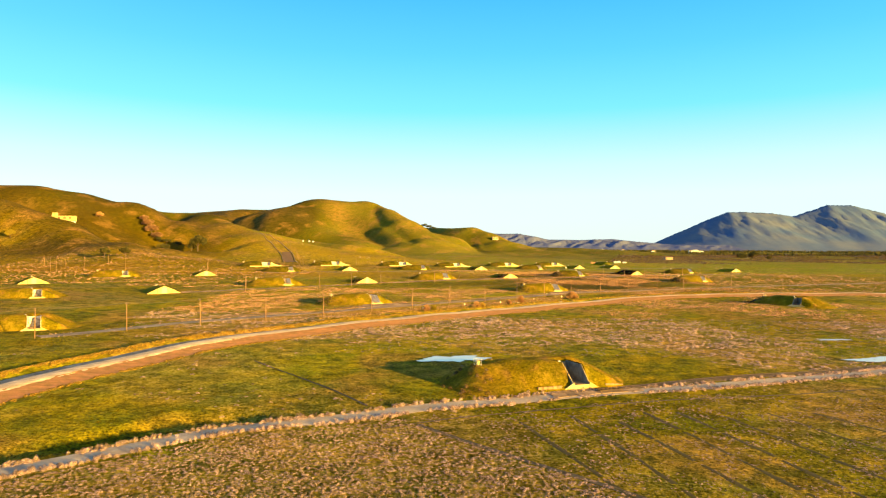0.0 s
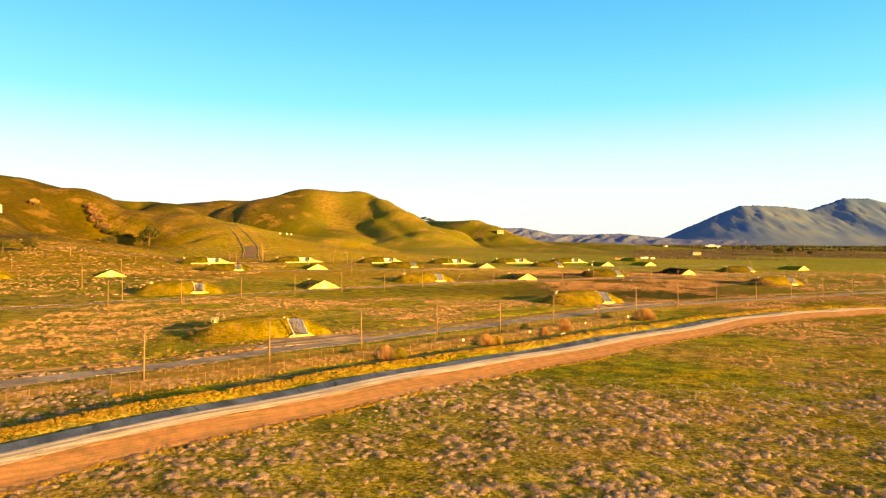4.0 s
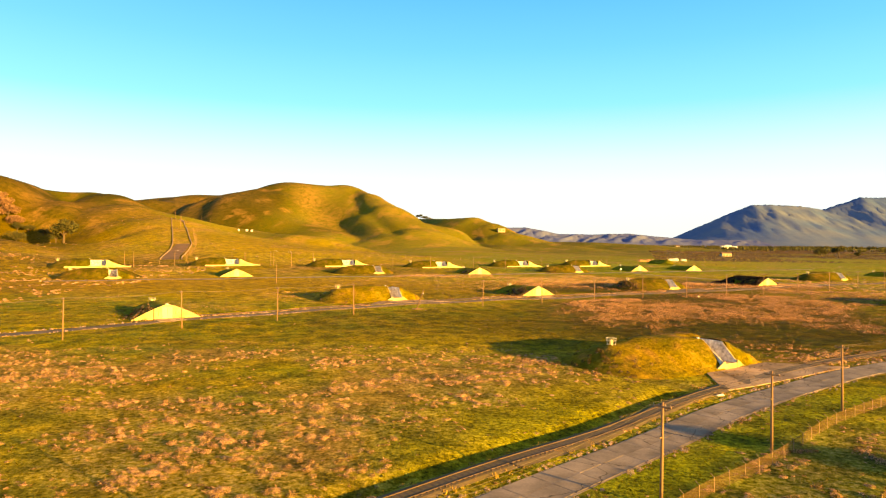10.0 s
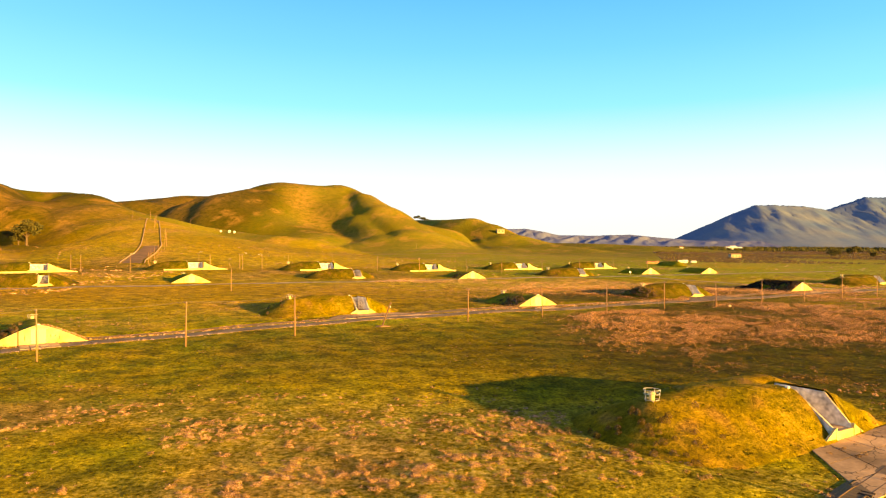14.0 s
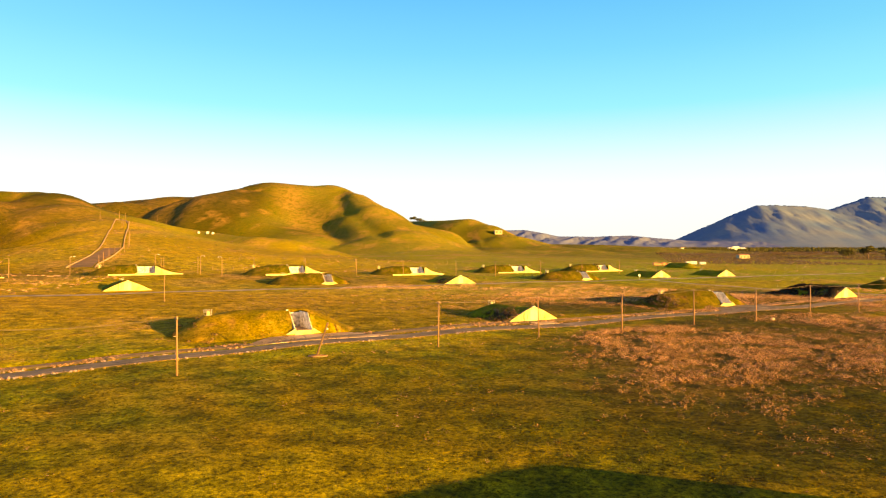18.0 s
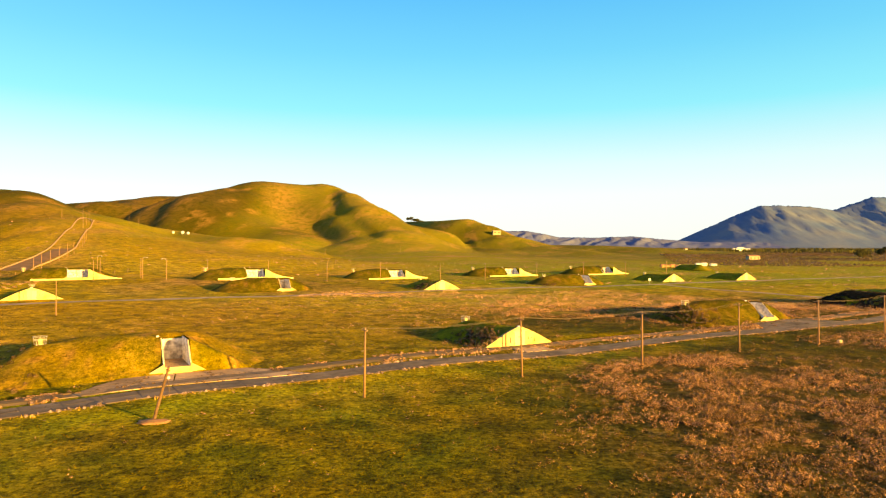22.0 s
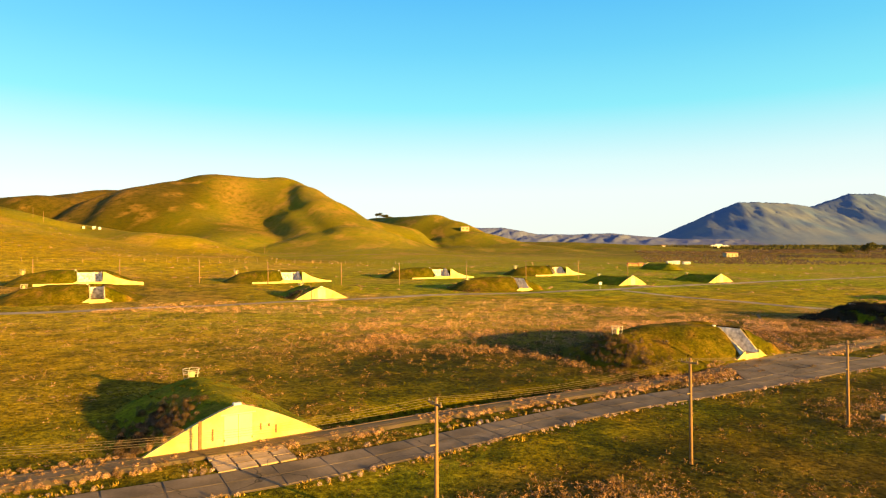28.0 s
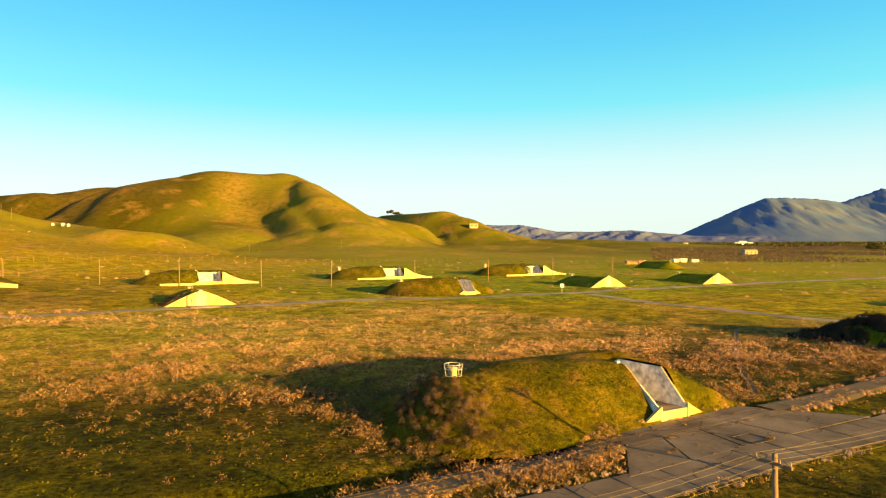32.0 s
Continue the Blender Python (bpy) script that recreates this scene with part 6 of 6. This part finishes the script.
# ---- what grows on the ground: tufts and weeds ----
ALL_DOCKS = DOCKS + [(27.5, 131.8, 20), (178, 326, -42)]
WIDES = [(-180, 657, 31), (-116, 697, 31), (-45, 716, 31), (16.3, 759.5, 31), (80, 794.5, 31), (142, 826, 31)]


def surface(x, y):
    """Height of ground or mound, where nothing may grow, and how shrubby it is."""
    z, bad, brush = terrain(x, y, False), np.zeros(x.shape, bool), np.zeros(x.shape)
    base = z.copy()
    for bx, by, t in ALL_DOCKS:
        m = (np.abs(x - bx) < 45) & (np.abs(y - by) < 45)
        u, v = local(x[m], y[m], bx, by, t)
        h = earth_dock(u, v)
        z[m] = np.maximum(z[m], np.where(h > 0.02, tz(bx, by) + h, -99))
        bad[m] |= ((np.abs(u) < 2.4) & (v > -1) & (v < 7)) | ((u > -7.5 + 0.85 * np.minimum(v, 0)) & (u < 11 - 0.85 * v) & (v > -11) & (v < -0.2)) | ((np.abs(u) < 4.6) & (v > -1.0) & (v < 0.25))
        brush[m] = np.maximum(brush[m], (1.0 if bx > 100 else 0.25) * np.exp(-((u + 22) / 3.5) ** 2 - ((v - 8) / 6) ** 2))
    for bx, by, t in WIDES:
        m = (np.abs(x - bx) < 45) & (np.abs(y - by) < 45)
        u, v = local(x[m], y[m], bx, by, t)
        bad[m] |= (np.abs(u) < 32) & (v > -6) & (v < 25)
    for bx, by, t in FACES:
        m = (np.abs(x - bx) < 32) & (np.abs(y - by) < 32)
        u, v = local(x[m], y[m], bx, by, t)
        h = earth_face(u, v)
        z[m] = np.maximum(z[m], np.where(h > 0.02, tz(bx, by) + h, -99))
        bad[m] |= ((np.abs(u) < 9) & (np.abs(v) < 0.7)) | ((np.abs(u) < 3.5) & (v > -7.5) & (v < 0))
        brush[m] = np.maximum(brush[m], 1.4 * np.exp(-((u + 6.0) / 2.6) ** 2 - ((v - 5) / 5) ** 2))
    for pts, half in ((ROAD1, 2.8), (ROAD2, 2.5), (ROAD3, 2.3), (ROAD3B, 2.1), (ROAD0, 2.0), (RAIL1, 0.7), (RAIL2, 0.7), (RAIL0, 0.7)):
        bad |= line_dist(x, y, pts) < half
    return z, bad, brush


def tufts(name, x, y, z, high, wide, blades, material, label, seed, lean=0.5, thin=0.09):
    """Many clumps of upright blades in one mesh."""
    r = np.random.RandomState(seed)
    n = len(x)
    ang = r.uniform(0, 6.283, (n, blades))
    rad = np.sqrt(r.uniform(0, 1, (n, blades))) * wide[:, None] * 0.5
    cx, cy = x[:, None] + np.cos(ang) * rad, y[:, None] + np.sin(ang) * rad
    th = r.uniform(0, 6.283, (n, blades))
    hw = wide[:, None] * thin * r.uniform(0.6, 1.4, (n, blades))
    hh = high[:, None] * r.uniform(0.55, 1.15, (n, blades)) * (1 - 0.4 * rad / np.maximum(wide[:, None], 0.01))
    lx, ly = r.uniform(-lean, lean, (n, blades)) * hh, r.uniform(-lean, lean, (n, blades)) * hh
    zz = np.broadcast_to(z[:, None], cx.shape) - 0.04
    a = np.stack([cx - np.cos(th) * hw, cy - np.sin(th) * hw, zz], -1)
    b = np.stack([cx + np.cos(th) * hw, cy + np.sin(th) * hw, zz], -1)
    c = np.stack([cx + lx + np.cos(th) * hw * 0.3, cy + ly + np.sin(th) * hw * 0.3, zz + hh], -1)
    V = np.stack([a, b, c], 2).reshape(-1, 3)
    me = bpy.data.meshes.new(name)
    fill_mesh(me, V, np.arange(len(V)).reshape(-1, 3), False)
    me.materials.append(material)
    return tagged(new(name, me), label, "vegetation", kind="stuff")


def bushes(name, x, y, z, high, wide, material, label, seed, k=5):
    """Many low rounded weed bushes in one mesh: uneven little domes."""
    r = np.random.RandomState(seed)
    n = len(x)
    a = np.arange(k) / k * 6.283 + r.uniform(0, 6.283, (n, 1))
    c = np.stack([x, y, z], -1)[:, None, :]
    ring = lambda f, h: c + np.stack([np.cos(a) * wide[:, None] * 0.5 * f * r.uniform(0.6, 1.4, (n, k)), np.sin(a) * wide[:, None] * 0.5 * f * r.uniform(0.6, 1.4, (n, k)), high[:, None] * h * r.uniform(0.6, 1.3, (n, k))], -1)
    top = c + np.stack([wide * r.uniform(-0.12, 0.12, n), wide * r.uniform(-0.12, 0.12, n), high * r.uniform(0.8, 1.2, n)], -1)[:, None, :]
    low = ring(1.0, 0.0)
    low[..., 2] -= 0.06
    V = np.concatenate([low, ring(0.8, 0.62), top], 1)
    i = np.arange(k)
    j = (i + 1) % k
    f = np.concatenate([np.stack([i, j, k + j], 1), np.stack([i, k + j, k + i], 1), np.stack([k + i, k + j, np.full(k, 2 * k)], 1)])
    F = (f[None] + (np.arange(n) * (2 * k + 1))[:, None, None]).reshape(-1, 3)
    me = bpy.data.meshes.new(name)
    fill_mesh(me, V.reshape(-1, 3), F, True)
    me.materials.append(material)
    return tagged(new(name, me), label, "vegetation", kind="stuff")


def wisps(name, x, y, z, high, wide, n, material, label, seed):
    """Rounded open tangles: short twigs at all angles through a low dome."""
    r = np.random.RandomState(seed)
    shape = (len(x), n)
    ang, up = r.uniform(0, 6.283, shape), r.uniform(0.0, 1.0, shape)
    rad = np.sqrt(1 - up ** 2) * r.uniform(0.45, 1.05, shape) * wide[:, None] * 0.5
    c = np.stack([x[:, None] + np.cos(ang) * rad, y[:, None] + np.sin(ang) * rad, z[:, None] + 0.85 * up * high[:, None]], -1)
    out = np.stack([np.cos(ang) * 0.8, np.sin(ang) * 0.8, 0.35 + 0.8 * up], -1) + r.uniform(-0.7, 0.7, shape + (3,))
    out /= np.linalg.norm(out, axis=-1, keepdims=True)
    side = np.cross(out, r.uniform(-1, 1, shape + (3,)))
    side /= np.linalg.norm(side, axis=-1, keepdims=True) + 1e-6
    long = (0.17 * wide[:, None] * r.uniform(0.5, 1.3, shape))[..., None]
    half = side * long * 0.24
    V = np.stack([c - out * long * 0.4 - half, c - out * long * 0.4 + half, c + out * long * 0.6], 2).reshape(-1, 3)
    me = bpy.data.meshes.new(name)
    fill_mesh(me, V, np.arange(len(V)).reshape(-1, 3), False)
    me.materials.append(material)
    return tagged(new(name, me), label, "vegetation", kind="stuff")


def scatter(n, seed, x0=-120, x1=215, y0=48, y1=720):
    r = np.random.RandomState(seed)
    x, y = r.uniform(x0, x1, n), r.uniform(y0, y1, n)
    return r, x, y


r_, gx, gy = scatter(270000, 101)
r_x, hx, hy = scatter(76000, 109, 25, 215, 395, 640)
r_y, kx, ky = scatter(50000, 110, -90, 115, 42, 128)
gx, gy = np.concatenate([gx, hx, kx]), np.concatenate([gy, hy, ky])
gz, gbad, gbrush = surface(gx, gy)
gcan = line_dist(gx, gy, CANAL)
gdry = dryness(gx, gy)
onmound = gz > terrain(gx, gy, False) + 0.15
gdry = np.where(onmound, 0.0, gdry) * np.where((gy > 262) & (gy < 440), 0.7, 1.0)
gclump = field(gx, gy, 0.35, 15) * 0.45 + field(gx, gy, 0.9, 16) * 0.2 + np.where(gy > 400, field(gx, gy, 1.9, 17), field(gx, gy, 0.9, 18)) * 0.35
gok = ~gbad & (gcan > 11.0) & (gx > gy * 0.62 - 420)
weedy = gok & ~(onmound & (r_.uniform(0, 1, len(gx)) < 0.95)) & (r_.uniform(0, 1, len(gx)) < np.where(gy > 560, 0.04, np.where(gy > 425, 0.02, 0.008)) + 1.7 * gdry * np.where(gy > 430, np.where(gx > 25, 0.5, 1.0) * np.clip((gclump - 0.45) / 0.08, 0.02, 1), 0.85 * np.clip((gclump - 0.44) / 0.1, 0, 1)))
size = (0.35 + 0.85 * r_.uniform(0, 1, len(gx)) ** 2) * (0.6 + 0.7 * gdry)
gsoft = np.where(gx < 45, 200, 0) + r_.uniform(-14, 14, len(gx))
# the field before the old road: fine dense weeds on one side of the ditch, furrowed turf on the other
below = gy < np.interp(gx, [p[0] for p in ROAD0], [p[1] for p in ROAD0]) - 5
weedside = (gx + 5) * 38 + (gy - 104) * 35 < 0
luck = r_.uniform(0, 1, len(gx))
weedy = np.where(below, gok & (luck < np.where(weedside, 0.75 + 0.6 * np.clip((gclump - 0.4) / 0.2, 0, 1), 0.1 + 0.5 * np.clip((gclump - 0.42) / 0.2, 0, 1))), weedy & ((gy > 190) | (luck < np.where(gx < 8, 0.06, 0.6))))
weedy |= gok & ~below & ~onmound & (gx > -30) & (gy > 172) & (gy < 262) & (luck < 0.9 * np.clip((gclump - 0.36) / 0.25, 0, 0.6))
size = np.where(below, 0.22 + 0.26 * luck, np.where(gy < 262, 0.72 * size, np.where(gy < 400, 0.8 * size, 0.6 * size + 0.1)))
for where, material, tint, seed, tall in ((gy < 262, M_PALEBUSH, "pale", 102, 0.34), ((gy >= 262) & (gy < 428 + gsoft), M_BUSHWEED, "brown", 105, np.where((gy > 400) & (gx > 45), 0.75, 0.4)), ((gy >= 428 + gsoft) & (gy < 625), M_DARKBUSH, "dark brown", 106, 0.8), (gy >= np.maximum(625, 428 + gsoft), M_BUSHWEED, "reddish brown", 107, 0.4)):
    k_ = np.flatnonzero(weedy & where)
    late = gy[k_] > 262
    full = np.where(late, np.where(gy[k_] < 430, 0.95, 0.62), 1.0)
    h_, w_ = full * (tall * size)[k_], full * 1.55 * size[k_]
    d_ = np.flatnonzero((gy[k_] < 430) | (np.arange(len(k_)) % 2 == 0))
    # in the dark brown set the domes are coloured as the stalks' undershadow
    bushes("dead_weeds", gx[k_][d_], gy[k_][d_], gz[k_][d_], h_[d_], w_[d_], M_BRUSHSHADE if seed == 106 else material, tint + " dead weeds scattered over the pasture", seed, 4)
    if np.any(late):
        k_ = k_[late]
        wisps("weed_stalks", gx[k_], gy[k_], gz[k_], np.where(gy[k_] > 430, 0.1 + 0.95 * size[k_], 0.6 * size[k_]), np.where(gy[k_] > 430, 2.6, 2.1) * size[k_], 26 if seed == 106 else 13, material, "fluffy " + tint + " stalks of dead weeds", seed + 40)
grassy = gok & ~weedy & (r_.uniform(0, 1, len(gx)) < np.where(onmound, 0.12, np.where((gy > 430) & (gx > 45), 0.14, 0.3)))
size = r_.uniform(0.5, 1.1, len(gx))
for where, material, tint, seed in (((gy < 440) | (gy > 640) | (gx < 62) | onmound, M_TUFT, "low green and olive grass tufts", 103), ((gy >= 440) & (gy <= 640) & (gx >= 62) & ~onmound, M_DARKTUFT, "rough dark green pasture tufts", 108)):
    k_ = np.flatnonzero(grassy & where)
    tufts("grass_tufts", gx[k_], gy[k_], gz[k_], 0.17 * size[k_], 1.15 * size[k_], 6, material, tint, seed, 0.7, 0.13)
pick = gok & (r_.uniform(0, 1, len(gx)) < 1.1 * gbrush)
k_ = np.flatnonzero(pick)
bushes("brush", gx[k_], gy[k_], gz[k_], 0.7 * size[k_], 1.1 * size[k_], M_GREYBRUSH, "tangled brown brush on the shaded mound ends", 104)


# weeds rooted in the joints of the aprons
r_j = np.random.RandomState(161)
ju, jv = [], []
for v in (-2.5, -4.65, -7.0, -9.2):
    n_ = 16
    ju.append(r_j.uniform(-7 + 0.85 * v, 10 - 0.85 * v, n_))
    jv.append(v + r_j.uniform(-0.12, 0.12, n_))
ju, jv = np.concatenate(ju), np.concatenate(jv)
jx, jy = [], []
for bx, by, t in APRON_DOCKS[1:]:
    c_, s_ = math.cos(radians(t)), math.sin(radians(t))
    q_ = r_j.uniform(0, 1, len(ju)) < 0.7
    jx.append((bx + ju * c_ - jv * s_)[q_])
    jy.append((by + ju * s_ + jv * c_)[q_])
jx, jy = np.concatenate(jx), np.concatenate(jy)
js = r_j.uniform(0.3, 1.0, len(jx)) ** 2
bushes("joint_weeds", jx, jy, terrain(jx, jy, False) + 0.08, 0.22 * js + 0.05, 0.6 * js + 0.1, M_BRUSHSHADE, "low dry weeds rooted in the apron joints", 162)

# black brush over the shaded bunker past the second road
r_b = np.random.RandomState(151)
bu, bv = r_b.uniform(-10, 9, 1500), r_b.uniform(0.6, 27, 1500)
bc, bs = math.cos(radians(31)), math.sin(radians(31))
bx_, by_ = 188 + bu * bc - bv * bs, 628 + bu * bs + bv * bc
bz_ = terrain(bx_, by_, False) + np.clip(earth_face(bu, bv), 0, 9)
bk = field(bx_, by_, 0.35, 152) > 0.36
bsz = r_b.uniform(0.5, 1.1, 1500)[bk]
bushes("brush", bx_[bk], by_[bk], bz_[bk], 1.1 * bsz, 1.5 * bsz, M_BLACKBRUSH, "dark leafless brush over a shaded mound", 153)

# coarser weeds where the plain runs on to the hills
r_f, fx_, fy_ = scatter(52000, 131, -430, 420, 400, 1020)
outside = (fx_ < -120) | (fx_ > 215) | (fy_ > 720)
fz_, fbad, _b = surface(fx_, fy_)
fcl = field(fx_, fy_, 0.12, 132) * 0.6 + field(fx_, fy_, 0.05, 133) * 0.4
fk = np.flatnonzero(outside & ~fbad & (fz_ < terrain(fx_, fy_, False) + 0.1) & (r_f.uniform(0, 1, len(fx_)) < np.clip((fcl - 0.40) / 0.15, 0.1, 1) * np.where(fy_ > 700, 0.08, 0.8)))
fs = r_f.uniform(0.6, 1.4, len(fk))
bushes("dead_weeds", fx_[fk], fy_[fk], fz_[fk], 0.42 * fs, 1.7 * fs, M_BUSHWEED, "far brown dead weeds over the plain", 134, 4)


def along(pts, n, lo, hi, seed, both=True):
    r = np.random.RandomState(seed)
    p = resample(pts, 1.0)
    nn = sides(p)
    i = r.randint(0, len(p), n)
    o = r.uniform(lo, hi, n) * (r.choice([-1, 1], n) if both else 1)
    q = p[i] + nn[i] * o[:, None] + r.uniform(-0.5, 0.5, (n, 2))
    return r, q[:, 0], q[:, 1]


def verge_grass(name, pts, n, lo, hi, high, wide, material, label, seed, blades=7, both=True):
    r, x, y = along(pts, n, lo, hi, seed, both)
    z, bad, _ = surface(x, y)
    keep = ~bad & (field(x, y, 0.5, seed) > (0.25 if n > 9000 else 0.42))
    s = r.uniform(0.6, 1.2, n)[keep]
    tufts(name, x[keep], y[keep], z[keep], high * s, wide * s, blades, material, label, seed + 1)


verge_grass("straw_verge", ROAD2, 2200, 2.6, 3.6, 0.35, 0.6, M_STRAW, "short straw grass along the road edge", 203)
verge_grass("straw_verge", ROAD1, 900, 2.9, 3.5, 0.2, 0.5, M_STRAW, "short straw grass along the road edge", 205)
r_2, wx, wy = along(RAIL2, 7000, 0.0, 2.6, 221)
wz, wbad, _ = surface(wx, wy)
wk = ~in_apron(wx, wy) & (field(wx, wy, 0.3, 222) > 0.42) & (line_dist(wx, wy, ROAD2) > 2.8) & (np.min([line_dist(wx, wy, d_) for d_ in DRAINS], axis=0) > 1.3)
ws = r_2.uniform(0.4, 1.0, len(wx))[wk]
bushes("weed_verge", wx[wk], wy[wk], wz[wk], 0.42 * ws, 0.7 * ws, M_BUSHWEED, "brown weeds grown over the disused track", 223)
verge_grass("weed_verge", RAIL1, 1200, 1.2, 2.6, 0.4, 0.7, M_STRAW, "straw weeds along the disused track", 209)
def verge_bushes(pts, n, lo, hi, high, wide, material, label, seed, keep=0.3):
    r, x, y = along(pts, n, lo, hi, seed, False)
    z, bad, _ = surface(x, y)
    k = ~bad & (field(x, y, 0.5, seed) > keep)
    s = r.uniform(0.5, 1.2, n)[k]
    bushes("straw_verge", x[k], y[k], z[k], high * s, wide * s, material, label, seed + 1, 4)


r_5, wx, wy = along(ROAD0, 2400, 1.2, 3.0, 241)
wz, wbad, _ = surface(wx, wy)
wk = (field(wx, wy, 0.4, 242) > 0.4) & ~in_apron(wx, wy)
ws = r_5.uniform(0.4, 1.0, len(wx))[wk]
bushes("weed_verge", wx[wk], wy[wk], wz[wk] + 0.03, 0.5 * ws, 0.9 * ws, M_PALEBUSH, "pale straw weeds grown over the old road edge", 243)
for side in (1, -1):
    verge_bushes(ROAD1, 1500, side * 2.7, side * 3.5, 0.34, 0.5, M_PALEBUSH, "pale straw tufts along the road edge", 251 + side, 0.42)
    verge_bushes(ROAD2, 1700, side * 2.4, side * 3.1, 0.34, 0.5, M_PALEBUSH, "pale straw tufts along the road edge", 255 + side, 0.42)
    verge_bushes(ROAD0, 1500, side * 1.7, side * 3.0, 0.62, 0.85, M_PALEBUSH, "pale straw grass along the old road", 225 + side, 0.4)
verge_bushes(FENCE2, 420, -1.0, 1.0, 0.6, 0.8, M_STRAWBUSH, "straw grass caught in the fence", 231, 0.45)
verge_bushes(CANAL, 9500, 4.3, 7.6, 0.36, 0.9, M_STRAWBUSH, "golden straw grass on the canal bank", 211)
verge_bushes(CANAL, 4200, -14.2, -13.0, 0.24, 0.9, M_STRAWBUSH, "golden straw edge of the clay verge", 215, 0.35)
verge_grass("weed_verge", [(x, y) for x, y in CANAL], 1500, -11.6, -8.9, 0.22, 0.6, M_WEED, "low dry weeds on the clay verge", 217, 8, False)


# ---- far woodland of leafless trees across the valley ----
def woodland(n, seed, x0, x1, y0, y1, high, material, name, label):
    r = np.random.RandomState(seed)
    x, y = r.uniform(x0, x1, n), r.uniform(y0, y1, n)
    keep = field(x, y, 0.006, seed) > 0.42
    x, y = x[keep], y[keep]
    s = r.uniform(0.6, 1.2, len(x))
    tufts(name, x, y, plain(x, y), high * s, high * 1.1 * s, 9, material, label, seed + 1, 0.3, 0.2)


def scrub(n, seed, x0, x1, y0, y1, high, material, name, label):
    """Low leafless thicket: many rounded grey-brown crowns, open in places."""
    r = np.random.RandomState(seed)
    x, y = r.uniform(x0, x1, n), r.uniform(y0, y1, n)
    k = (field(x, y, 0.010, seed) > 0.40) & (x > 250 + 0.30 * (y - 1000)) & (terrain(x, y, False) < plain(x, y) + 2)
    x, y = x[k], y[k]
    s_ = r.uniform(0.5, 1.2, len(x))
    bushes(name, x, y, plain(x, y), high * s_, high * 1.7 * s_, material, label, seed + 1, 5)


scrub(15000, 305, 250, 1300, 1015, 1500, 1.5, M_THICKET, "brown_thicket", "leafless grey-brown thicket across the valley")
scrub(9000, 307, 420, 1900, 1500, 2100, 3.0, M_THICKET, "brown_thicket", "leafless grey-brown woodland across the valley")
woodland(3500, 303, 600, 2600, 1900, 3300, 9.0, M_LEAF, "dark_woodland", "dark far woodland at the mountain's foot")
